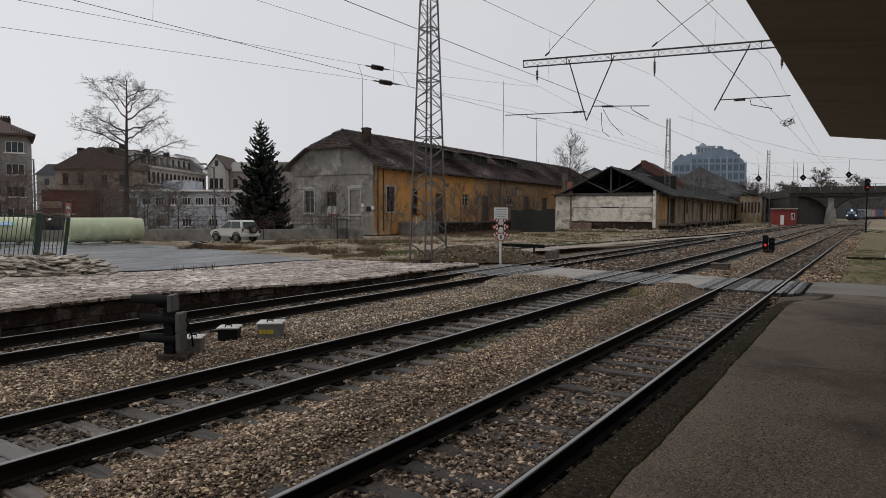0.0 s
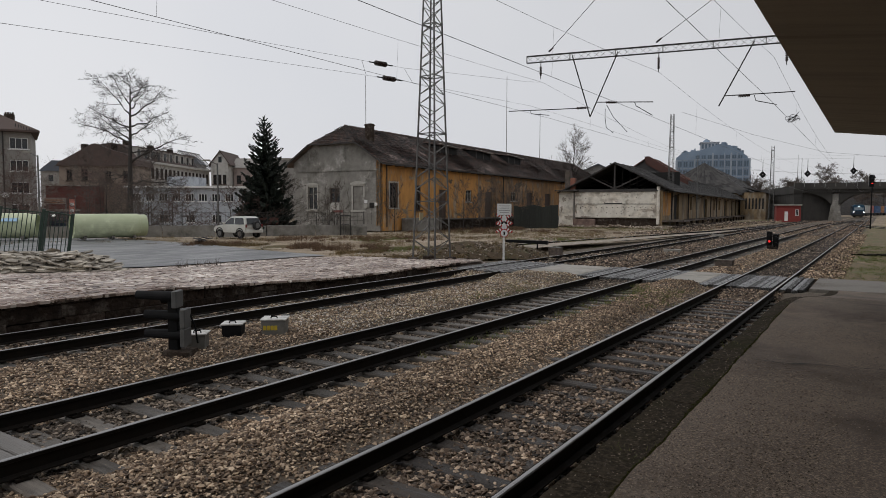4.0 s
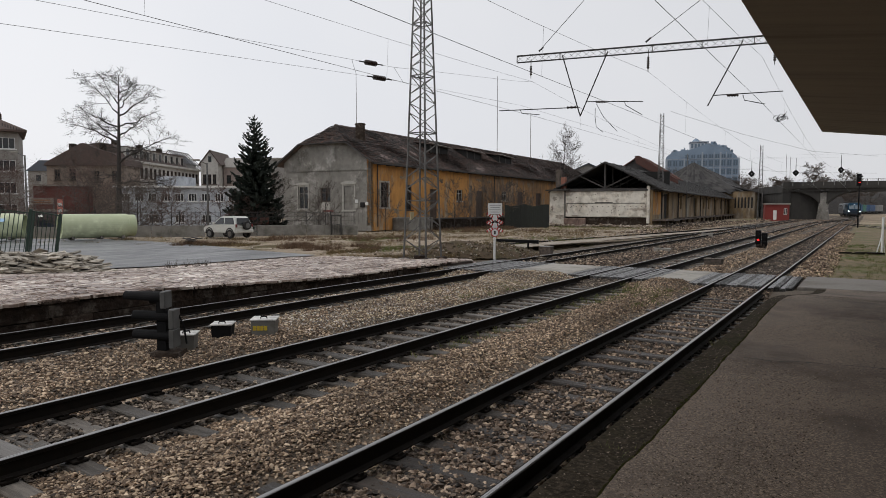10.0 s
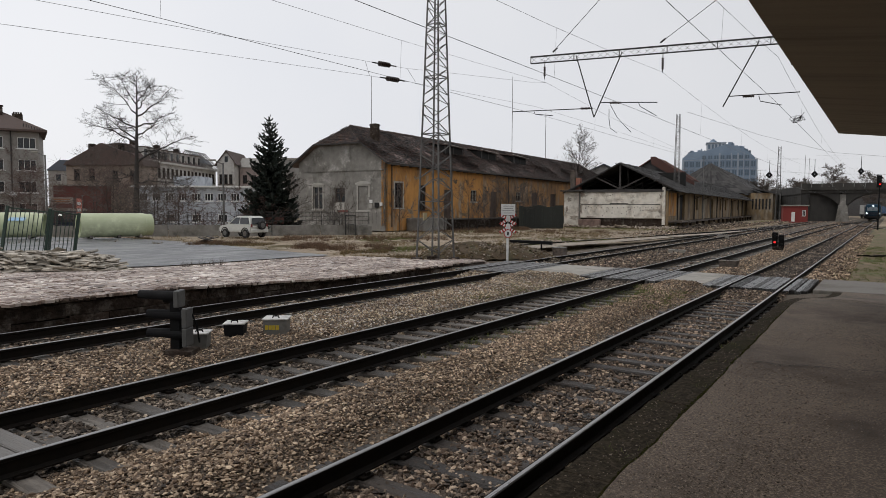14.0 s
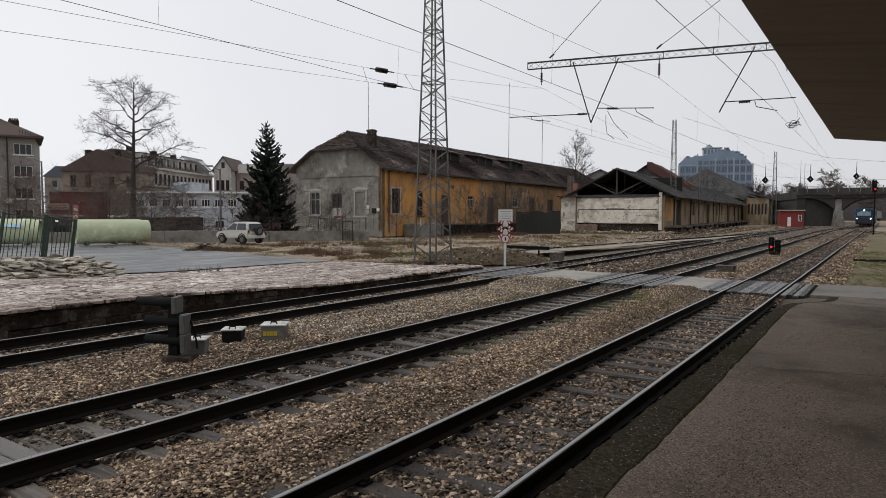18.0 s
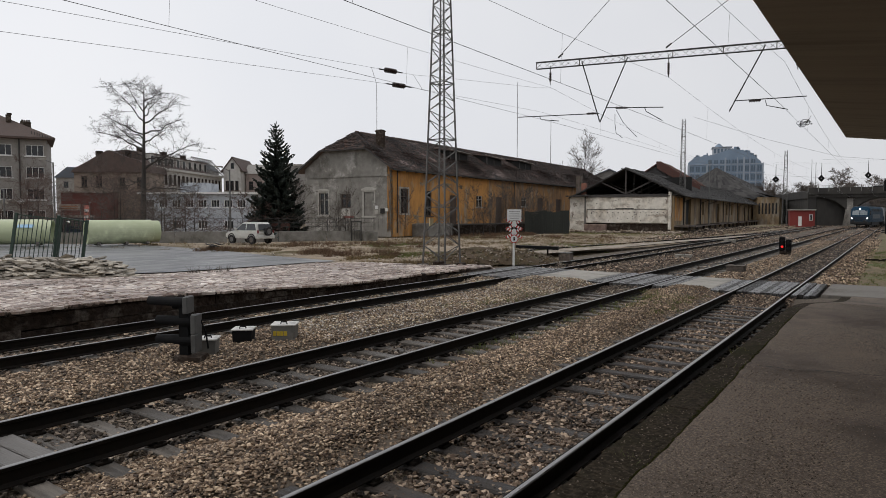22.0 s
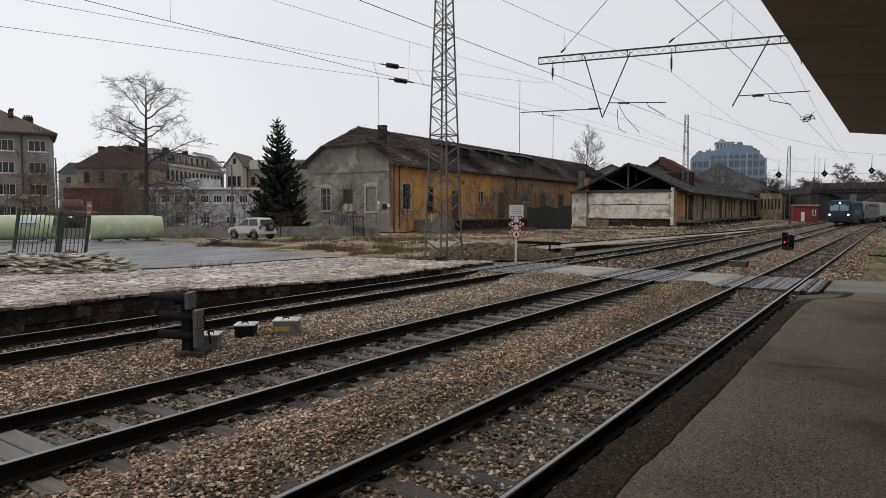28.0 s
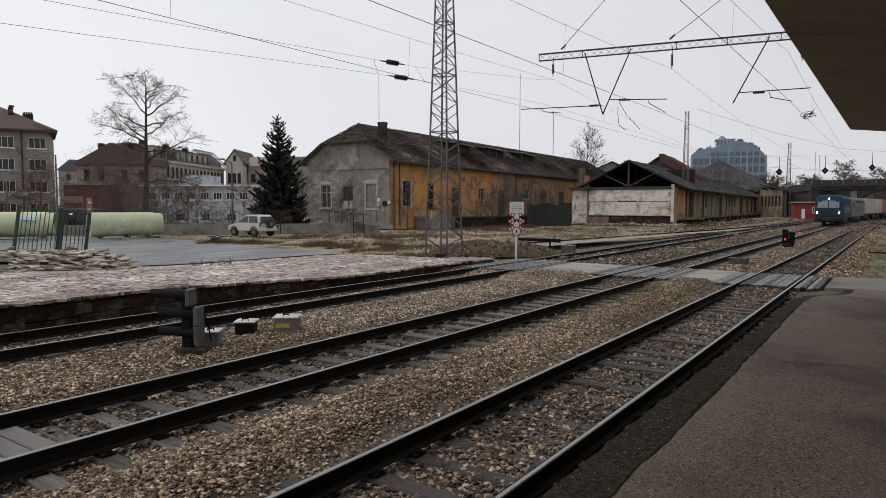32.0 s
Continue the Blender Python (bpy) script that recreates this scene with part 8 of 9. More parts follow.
def make_domed_block():
    b = thing("domed_building", facing(130, 300, 0, -20), "big blue-grey glass building with stepped rounded roof", "building")
    # Distance haze is mixed into these paler facade and window colours.
    glassy = mat("blue_grey_cladding", ((0.145, 0.20, 0.27), (0.205, 0.275, 0.36)), 0.15, (0.3, 0.55), 0.1, 3)
    bluewin = paint("haze_tinted_window", (0.10, 0.143, 0.19), 0.3)
    paleb = mat("pale_blue_trim", ((0.26, 0.30, 0.35), (0.33, 0.37, 0.42)), 1)
    outline = [(-15.2, 0), (-15.2, 26.2), (-13.6, 27.6), (-12.4, 28.6), (-8.7, 29.2), (-4.4, 29.6), (3.6, 32.4), (7.4, 31.6), (12.4, 28.9), (15.3, 26.6), (16.6, 24.0), (17.1, 17), (17.1, 0)]
    bm = bmesh.new()
    prism(bm, outline, "y", 0, 22)
    part("facade", bm, glassy, b)
    pale = mat("pale_turret", ((0.30, 0.33, 0.37), (0.40, 0.43, 0.47)), 1)
    bm = bmesh.new()
    box(bm, -4.4, 3.4, 3, 12, 29, 33.2, bevel=0.2)
    box(bm, -4.8, 3.8, 2.7, 12.3, 33.2, 33.6)
    part("roof_turret", bm, pale, b, "pale glazed roof turret")
    bm = bmesh.new()
    for k in range(5):
        tube(bm, (-1.7, 8, 33.6 + 0.4 * k), (-1.7, 8, 34.0 + 0.4 * k), 1.9 * math.cos(0.3 * k), 1.9 * math.cos(0.3 * k + 0.3), 14)
    part("cupola", bm, glassy, b, "small grey dome on the turret")
    for k in range(5):
        bm = bmesh.new()
        box(bm, -4.0 + 1.5 * k, -3.1 + 1.5 * k, 2.9, 3.05, 30.6, 32.6)
        part("turret_window", bm, bluewin, b)
    for z in (13, 17, 21, 25):
        bm = bmesh.new()
        box(bm, -15.3, 17.2 if z < 22 else 16.2, -0.25, 0.1, z, z + 0.35)
        part("floor_band", bm, paleb, b)
    for k in range(13):
        bm = bmesh.new()
        x = -15.1 + 2.6 * k
        box(bm, x, x + (0.7 if k % 3 == 0 else 0.3), -0.5, 0.1, 1, 28.2 if 5 < k < 11 else 25.5)
        part("pillar", bm, paleb if k % 3 == 0 or k > 7 else glassy, b)
    for k in range(12):
        for z in (10, 14, 18, 22, 25.6):
            if z > 25 and not 2 < k < 11:
                continue
            bm = bmesh.new()
            x = -14.6 + 2.6 * k
            box(bm, x + 0.2, x + 1.0, -0.14, 0.05, z, z + (2.4 if z < 25 else 1.6))
            box(bm, x + 1.2, x + 1.9, -0.14, 0.05, z, z + (2.4 if z < 25 else 1.6))
            part("window", bm, bluewin, b)
    rng = random.Random(1)
    for k in range(24):
        x = rng.uniform(-13, -5) if k < 9 else rng.uniform(3, 15)
        bm = bmesh.new()
        z = np.interp(x, [-13.6, -12.4, -8.7, -4.4, 3.6, 7.4, 12.4, 15.3], [27.6, 28.6, 29.2, 29.6, 32.4, 31.6, 28.9, 26.6])
        box(bm, x, x + rng.uniform(0.3, 1.3), 1, 3, z - 0.5, z + rng.uniform(0.3, 1.3))
        part("roof_vent", bm, glassy if k % 3 else bluewin, b)


make_domed_block()
# blue-roofed hall between the sheds
p = plan(33, 128)
b = thing("blue_hall", pose(p.x, p.y, 0, 0, 0, 25), "hall with blue-grey metal roof behind the sheds", "building")
bm = bmesh.new()
prism(bm, [(-9, 0), (9, 0), (9, 7), (0, 11.0), (-9, 7)], "y", 0, 16)
part("wall", bm, M_apart, b)
bm = bmesh.new()
slab(bm, [(9.5, -0.5, 6.9), (9.5, 16.5, 6.9), (0, 16.5, 11.2), (0, -0.5, 11.2)], 0.15)
slab(bm, [(-9.5, 16.5, 6.9), (-9.5, -0.5, 6.9), (0, -0.5, 11.2), (0, 16.5, 11.2)], 0.15)
part("roof", bm, paint("blue_metal_roof", (0.10, 0.12, 0.155), 0.5), b)


# wooded slope far beyond the bridge, coloured dark to fill the shade under it
rf = random.Random(21)
verts, faces = [], []
for i in range(120):
    a = -20 + 3.2 * i
    h = 12.5 + 2.0 * noise.noise(Vector((a * 0.03, 0, 5))) + 1.2 * noise.noise(Vector((a * 0.2, 0, 8)))
    for j, (dd, z) in enumerate(((0, -1), (8, h * 0.6), (30, h), (60, h * 0.8))):
        p = plan(a, 300 + dd + 4 * noise.noise(Vector((a * 0.1, dd, 1))), z)
        verts.append(tuple(p))
for i in range(119):
    faces += [(i * 4 + j, i * 4 + 4 + j, i * 4 + 5 + j, i * 4 + 1 + j) for j in range(3)]
ob = new("backdrop", bulk("backdrop", verts, faces, mat("bare_wood_slope", ((0.02, 0.018, 0.017), (0.045, 0.04, 0.036)), 0.3, (0.9, 1), 1.0, 1.0), True))
tagged(ob, "slope of leafless woods, coloured dark for the shade under the bridge", "woods", kind="structure")
for i in range(16):
    src = [o for o in scene.objects if o.name.startswith("bare_tree") and o.parent is None][i % 6]
    copy_thing(src, pose(*plan(rf.uniform(60, 200), rf.uniform(255, 292), -0.2), 0, 0, rf.uniform(0, 360)))

sf = thing("sheet_fence", facing(10.2, 79, -0.1, 4), "dark corrugated sheet fence between the warehouse and the shed", "fence")
for k in range(10):
    bm = bmesh.new()
    for j in range(4):
        box(bm, 0.55 * k + 0.135 * j, 0.55 * k + 0.135 * j + 0.13, -0.03 * (j % 2), 0.03, 0, 2.75 + 0.12 * math.sin(5 * k))
    part("sheet", bm, M_sheet, sf)


# ---------------------------------------------------------------- overhead line
def on_beam(aside, z):
    return plan(aside, 29.28 - 0.42 * aside, z)


def insulator(bm, p, q, r, n=6):
    p, q = Vector(p), Vector(q)
    tube(bm, p, q, r * 0.45, None, 6)
    for k in range(n):
        a = p.lerp(q, (k + 0.25) / n)
        b = p.lerp(q, (k + 0.75) / n)
        tube(bm, a, b, r, r * 0.7, 8)


def make_registration():
    def arm_set(label, hang, tip, arm, ins, hook):
        """V hanger, arm with its insulator, and steady arm, hung from the portal beam."""
        ra = thing("registration_arm", pose(0, 0, 0), label, "catenary arm", "registration arms")
        for i, a in enumerate(hang):
            bm = bmesh.new()
            tube(bm, on_beam(a, 8.56), on_beam(*tip), 0.025, None, 8)
            part("hanger", bm, M_darksteel, ra)
        bm = bmesh.new()
        tube(bm, on_beam(*arm[0]), on_beam(*arm[1]), 0.019, None, 8)
        part("arm", bm, M_darksteel, ra)
        bm = bmesh.new()
        insulator(bm, on_beam(*ins[0]), on_beam(*ins[1]), 0.06, 7)
        part("insulator", bm, M_insul, ra, "brown ribbed insulator")
        bm = bmesh.new()
        path_tube(bm, [on_beam(*h) for h in hook], 0.015, 6)
        part("steady_arm", bm, M_darksteel, ra)

    arm_set("dark tubular registration arm on a V hanger", (5.75, 7.42), (6.45, 6.06), ((3.3, 6.45), (6.42, 6.42)), ((5.95, 6.43), (6.3, 6.43)), ((4.15, 6.42), (4.2, 6.3), (4.9, 6.2)))
    arm_set("dark tubular registration arm on a V hanger", (7.42,), (6.45, 6.06), ((6.7, 6.63), (8.7, 6.52)), ((7.02, 6.6), (7.42, 6.58)), ((8.05, 6.54), (8.1, 6.4), (8.68, 6.0)))
    arm_set("dark tubular registration arm on a slanting hanger", (11.95,), (10.88, 6.22), ((11.06, 6.6), (13.24, 6.62)), ((11.5, 6.56), (11.86, 6.56)), ((12.0, 6.56), (12.05, 6.36), (12.7, 6.18)))
    for a, z0, z1 in ((4.55, 8.5, 7.72), (8.85, 8.5, 7.65), (12.95, 8.5, 7.6)):
        so = thing("suspension_insulator", pose(0, 0, 0), "brown suspension insulator below the portal beam", "insulator", "suspension insulators")
        bm = bmesh.new()
        tube(bm, on_beam(a, z0), on_beam(a, z1), 0.016)
        part("rod", bm, M_darksteel, so)
        bm = bmesh.new()
        insulator(bm, on_beam(a, z0 - 0.28), on_beam(a, z1 + 0.12), 0.06, 6)
        part("insulator", bm, M_insul, so)


make_registration()


def wire(label, pts, r=0.011, droppers=(), to=None):
    w = thing("overhead_wire", pose(0, 0, 0), label, "overhead wire", "overhead wires")
    bm = bmesh.new()
    path_tube(bm, [Vector(p) for p in pts], r, 5)
    part("cable", bm, M_wire, w)
    return w


def sag(x, spans, n=8, x2=None):
    """Points of a hanging wire along the track: (y, z) at the supports, and how far it dips between."""
    out = []
    for (y0, z0, s), (y1, z1, _) in zip(spans, spans[1:]):
        for k in range(n):
            t = k / n
            out.append((x, y0 + (y1 - y0) * t, z0 + (z1 - z0) * t - 4 * s * t * (1 - t)))
    y, z, _ = spans[-1]
    return out + [(x, y, z)]


CONTACT = {-3.3: ((-25, 5.95, 0.05), (24.5, 5.98, 0.08), (90, 5.75, 0.05), (160, 5.6, 0.0)), -7.42: ((-25, 5.7, 0.0), (24.7, 5.82, 0.05), (92, 5.8, 0.05), (160, 5.6, 0.0)), -12.6: ((-25, 6.0, 0.0), (26.8, 6.38, 0.03), (94, 6.2, 0.05), (160, 5.8, 0.0))}
MESSENGER = {-3.3: ((-25, 7.3, 0.9), (24.8, 7.5, 1.2), (90, 7.2, 1.2), (160, 6.3, 0.0)), -7.42: ((-25, 7.5, 0.8), (25.7, 7.62, 0.9), (92, 7.6, 1.2), (160, 6.4, 0.0)), -12.6: ((-25, 7.7, 0.5), (26.3, 7.85, 1.3), (94, 7.6, 1.2), (160, 6.5, 0.0))}
for x in CONTACT:
    c, m = sag(x, CONTACT[x], 10), sag(x, MESSENGER[x], 10)
    wire("dark copper contact wire over the track", c, 0.0065)
    wire("dark messenger cable over the track", m, 0.0048)
    for y in list(np.arange(-8, 24, 8.0)) + list(np.arange(32, 150, 10.0)):
        zc, zm = np.interp(y, [p[1] for p in c], [p[2] for p in c]), np.interp(y, [p[1] for p in m], [p[2] for p in m])
        if zm - zc > 0.15:
            d = thing("dropper_wire", pose(0, 0, 0), "thin dropper between messenger and contact wire", "overhead wire", "dropper wires")
            bm = bmesh.new()
            path_tube(bm, [(x, y, zc), (x + 0.02, y + 0.05, zm)], 0.0032, 4)
            part("cable", bm, M_wire, d)
# section wires beside the side track, with strain insulators
wire("section wire anchored near the mast", [(-13.4, -12, 5.0), (-13.4, 5.5, 6.19), (-13.4, 10, 6.47), (-13.4, 15.3, 6.83), (-13.4, 17.4, 6.97), (-13.3, 19.55, 7.2), (-13.0, 25.6, 7.8), (-12.6, 26.3, 7.85)], 0.0045)
wire("section wire anchored near the mast", [(-13.4, -12, 4.4), (-13.4, 5.14, 5.62), (-13.4, 10, 6.0), (-13.4, 15.3, 6.4), (-13.4, 17.5, 6.55), (-13.4, 20.3, 6.67), (-13.1, 26.2, 6.85), (-12.9, 34, 6.75), (-12.8, 60, 6.4)], 0.0045)
for a, b in (((-13.4, 15.95, 6.87), (-13.4, 16.5, 6.91)), ((-13.4, 16.35, 6.475), (-13.4, 16.95, 6.515))):
    so = thing("strain_insulator", pose(0, 0, 0), "black strain insulator in an overhead wire", "insulator", "strain insulators")
    bm = bmesh.new()
    insulator(bm, a, b, 0.085, 6)
    part("ribs", bm, M_insul, so)
    bm = bmesh.new()
    e = (Vector(b) - Vector(a)) * 0.55
    tube(bm, Vector(a) - e, a, 0.02)
    tube(bm, b, Vector(b) + e, 0.02)
    part("clamp", bm, M_darksteel, so)
for p, q in (((-13.4, 15.3, 6.83), (-13.4, 15.5, 6.42)), ((-13.4, 17.4, 6.97), (-13.4, 17.9, 6.57))):
    wire("short jumper between two section wires", [p, q], 0.006)
# stay rods from the beam
for a, z, b, w in ((4.85, 8.8, 5.3, 11.35), (8.75, 8.8, 10.6, 10.95)):
    st = thing("stay_rod", pose(0, 0, 0), "steel stay rod rising from the portal beam", "stay rod", "stay rods")
    bm = bmesh.new()
    tube(bm, on_beam(a, z), on_beam(b + 4, w + 2.4), 0.012)
    part("rod", bm, M_darksteel, st)
    bm = bmesh.new()
    tube(bm, on_beam(a, z), on_beam(a + 0.18, z + 0.16), 0.035)
    part("turnbuckle", bm, M_darksteel, st)
# cable tangle by the near registration
rt = random.Random(4)
tg = thing("cable_tangle", pose(0, 0, 0), "tangle of looped jumper cables on the contact wire", "cable")
bm = bmesh.new()
c0 = Vector((-3.2, 29.2, 5.87))
for k in range(7):
    pts, a0 = [], rt.uniform(0, 6.28)
    for i in range(9):
        t = a0 + i * 0.6
        pts.append(c0 + Vector((0.17 * math.cos(t) + 0.02 * k, 0.3 * math.cos(t + 0.4 + k) + 0.05 * k, 0.06 + 0.085 * math.sin(t + 0.5 * k) + 0.05 * rt.uniform(-1, 1))))
    path_tube(bm, pts, 0.01, 4)
path_tube(bm, [c0 + Vector((0, 1.0, 0.1)), Vector((-3.3, 33.2, 6.7))], 0.01, 4)
part("cable", bm, M_black, tg)
# loose jumper loops between the nearer tracks
jl = thing("jumper_loop", pose(0, 0, 0), "slack jumper cables hanging from the wires", "cable")
bm = bmesh.new()
path_tube(bm, [on_beam(7.0, 6.35), on_beam(7.0, 6.0), on_beam(7.05, 5.6), on_beam(7.3, 5.38)], 0.012, 4)
path_tube(bm, [on_beam(7.05, 6.5), on_beam(7.3, 6.0), on_beam(7.55, 5.7), on_beam(7.8, 5.4)], 0.012, 4)
part("cable", bm, M_black, jl)
# span wire with diamond boards near the bridge
wire("long cross-span wire towards the station", [plan(38.5, 100, 17.2), plan(52, 104, 14.2), plan(66, 108, 11.9), plan(80, 112, 11.5)], 0.02)
wire("cross-span wire near the bridge", [plan(57.5, 119, 9.6), plan(70, 119, 9.0), plan(85, 119, 8.9)], 0.02)
for a, dz in ((57.9, -0.15), (65.8, 0.05), (73.9, 0.6)):
    db = thing("diamond_board", facing(a, 112.5, 0), "black diamond board hanging over the tracks", "sign", "diamond boards")
    z = 8.5 + dz
    bm = bmesh.new()
    prism(bm, [(0, z - 0.62), (0.62, z), (0, z + 0.62), (-0.62, z)], "y", 0, 0.06)
    part("board", bm, M_black, db)
    bm = bmesh.new()
    prism(bm, [(0, z - 0.13), (0.13, z), (0, z + 0.13), (-0.13, z)], "y", -0.02, 0)
    part("mark", bm, paint("grey_mark", (0.25, 0.25, 0.27)), db)
    bm = bmesh.new()
    tube(bm, (0, 0.03, z + 0.58), (0, 0.03, z + 2.6), 0.06, 0.03)
    part("stem", bm, M_darksteel, db)
    bm = bmesh.new()
    path_tube(bm, [(-8, 0.03, z + 2.7), (0, 0.03, z + 2.6), (8, 0.03, z + 2.7)], 0.008, 4)
    part("span_wire", bm, M_wire, db)
for a, d, h in ((108.2, 190, 18.5), (109.4, 190, 17.6), (39.2, 95, 10.5), (17.5, 150, 32.5), (25.2, 150, 24.3), (-14.7, 150, 32.5)):
    po = thing("slim_pole", pose(*plan(a, d, -0.2)), "slim grey steel pole", "pole", "slim poles")
    bm = bmesh.new()
    tube(bm, (0, 0, 0), (0, 0, h), 0.09 if d > 90 else 0.025, 0.05 if d > 90 else 0.015, 6)
    part("shaft", bm, M_steel, po)


# ---------------------------------------------------------------- signs, boxes and signals by the tracks
def make_cross_sign():
    sg = thing("crossing_sign", facing(3.43, 30.4, 0.05, 0), "red and white double crossbuck warning sign with white plate", "sign")
    bm = bmesh.new()
    tube(bm, (0, 0.05, -0.3), (0, 0.05, 1.0), 0.055)
    part("post", bm, M_white, sg, "white painted post")
    bm = bmesh.new()
    tube(bm, (0, 0.05, 1.0), (0, 0.05, 2.5), 0.035)
    part("upper_post", bm, M_steel, sg)
    for z in (1.78, 1.40):
        for s in (-1, 1):
            ang = 32 * s
            base = Matrix.Translation((0, -0.02 if s > 0 else 0.015, z)) @ pose(0, 0, 0, 0, ang)
            bm = bmesh.new()
            box(bm, -0.44, 0.44, -0.015, 0.015, -0.06, 0.06, base)
            arm = part("crossbuck_arm", bm, M_white, sg)
            for k in range(3):
                for sd in (-1, 1):
                    bm = bmesh.new()
                    x = sd * (0.15 + 0.13 * k)
                    box(bm, x - 0.033, x + 0.033, -0.02, -0.0155, -0.06, 0.06, base)
                    part("red_stripe", bm, M_red, arm)
    bm = bmesh.new()
    box(bm, -0.33, 0.33, -0.05, -0.02, 1.98, 2.5)
    plate = part("text_plate", bm, M_white, sg, "white plate with dark lettering")
    bm = bmesh.new()
    for k, w in enumerate((0.26, 0.22, 0.27, 0.2)):
        box(bm, -w, w, -0.056, -0.05, 2.385 - 0.105 * k, 2.41 - 0.105 * k)
    part("text_bar", bm, paint("faded_lettering", (0.28, 0.27, 0.26), 0.6), plate)
    bm = bmesh.new()
    bmesh.ops.create_cone(bm, cap_ends=True, segments=28, radius1=0.2, radius2=0.2, depth=0.03, matrix=Matrix.Translation((0, -0.03, 1.12)) @ pose(0, 0, 0, 90))
    disc = part("round_sign", bm, M_red, sg, "round white prohibition sign with red rim")
    bm = bmesh.new()
    bmesh.ops.create_cone(bm, cap_ends=True, segments=28, radius1=0.16, radius2=0.16, depth=0.012, matrix=Matrix.Translation((0, -0.05, 1.12)) @ pose(0, 0, 0, 90))
    part("sign_face", bm, M_white, disc)
    bm = bmesh.new()
    box(bm, -0.035, 0.035, -0.065, -0.058, 1.04, 1.2)
    part("mark", bm, M_black, disc)
    bm = bmesh.new()
    for z in (1.59, 1.97):
        bmesh.ops.create_cone(bm, cap_ends=True, segments=16, radius1=0.1, radius2=0.1, depth=0.02, matrix=Matrix.Translation((0, -0.06, z - 0.1)) @ pose(0, 0, 0, 90))
    part("reflector", bm, M_white, sg)


make_cross_sign()


def make_lamp_stack():
    """The hooded colour-light shunting signal, seen from the side."""
    sg = thing("shunting_signal", pose(-9.72, 6.35, -0.14, 0, 0, 33), "old three-lamp shunting signal with long black hoods", "railway signal")
    bm = bmesh.new()
    prism(bm, [(-0.2, -0.06), (0.34, -0.06), (0.3, 0.1), (-0.1, 0.13)], "y", -0.2, 0.22)
    part("concrete_base", bm, M_stonewall, sg)
    bm = bmesh.new()
    box(bm, -0.07, 0.08, -0.07, 0.07, 0.08, 1.0)
    part("post", bm, M_black, sg)
    grey = mat("grey_housing", ((0.055, 0.055, 0.053), (0.125, 0.124, 0.118)), 4, (0.5, 0.8), 0.2, 30)
    for x, z0, z1 in ((0.02, 0.82, 1.10), (0.15, 0.48, 0.80), (0.15, 0.17, 0.475)):
        bm = bmesh.new()
        box(bm, x, x + 0.085, -0.14, 0.14, z0, z1, bevel=0.012)
        hs = part("lamp_housing", bm, grey, sg, "grey lamp housing")
        bm = bmesh.new()
        z = (z0 + z1) / 2 + 0.03
        r0, r1 = 0.10, 0.088
        # hood: an open half-round visor on a drum
        bmesh.ops.create_cone(bm, cap_ends=True, segments=20, radius1=r0, radius2=r0, depth=0.2, matrix=Matrix.Translation((x - 0.1, 0, z)) @ pose(0, 0, 0, 0, 90))
        n = 12
        outer, inner = [], []
        for k in range(n + 1):
            a = radians(-25 + 230 * k / n)
            c, s = math.cos(a), math.sin(a)
            outer.append([(x - 0.2, r0 * c, z + r0 * s), (x - 0.62, r1 * c, z + 0.02 + r1 * s)])
            inner.append([(x - 0.2, (r0 - 0.012) * c, z + (r0 - 0.012) * s), (x - 0.62, (r1 - 0.012) * c, z + 0.02 + (r1 - 0.012) * s)])
        vo = [[bm.verts.new(p) for p in q] for q in outer]
        vi = [[bm.verts.new(p) for p in q] for q in inner]
        for k in range(n):
            bm.faces.new([vo[k][0], vo[k + 1][0], vo[k + 1][1], vo[k][1]])
            bm.faces.new([vi[k][1], vi[k + 1][1], vi[k + 1][0], vi[k][0]])
            bm.faces.new([vo[k][1], vo[k + 1][1], vi[k + 1][1], vi[k][1]])
        part("hood", bm, M_black, hs, "long black lamp hood")
    bm = bmesh.new()
    path_tube(bm, [(0.2, 0.1, 0.75), (0.3, 0.12, 0.5), (0.35, 0.1, 0.2)], 0.015, 5)
    part("cable", bm, M_black, sg)


make_lamp_stack()


def make_case(x, y, rz, w, d, h, body, lid, label, mark=False):
    cs = thing("cable_box", pose(x, y, -0.21, 0, 0, rz), label, "equipment box", "trackside boxes")
    bm = bmesh.new()
    prism(bm, [(-w / 2 + 0.02, 0.05), (w / 2 - 0.02, 0.05), (w / 2, h), (-w / 2, h)], "y", -d / 2, d / 2)
    part("case", bm, body, cs)
    bm = bmesh.new()
    box(bm, -w / 2 - 0.02, w / 2 + 0.02, -d / 2 - 0.02, d / 2 + 0.02, h, h + 0.03, bevel=0.008)
    part("lid", bm, lid, cs, "pale flat lid")
    bm = bmesh.new()
    box(bm, -w / 2 - 0.06, w / 2 + 0.06, -d / 2 - 0.05, d / 2 + 0.05, -0.04, 0.05)
    part("footing", bm, M_concrete, cs)
    bm = bmesh.new()
    path_tube(bm, [(-0.06, -d / 2 + 0.1, h + 0.03), (-0.05, -d / 2 + 0.1, h + 0.07), (0.05, -d / 2 + 0.1, h + 0.07), (0.06, -d / 2 + 0.1, h + 0.03)], 0.014, 5)
    part("handle", bm, M_black, cs)
    if mark:
        bm = bmesh.new()
        for k in range(4):
            box(bm, -w / 2 + 0.04 + 0.07 * k, -w / 2 + 0.098 + 0.07 * k, -d / 2 - 0.008, -d / 2 - 0.002, h * 0.5, h * 0.74)
        part("yellow_mark", bm, M_yellow, cs, "yellow stencilled marks")


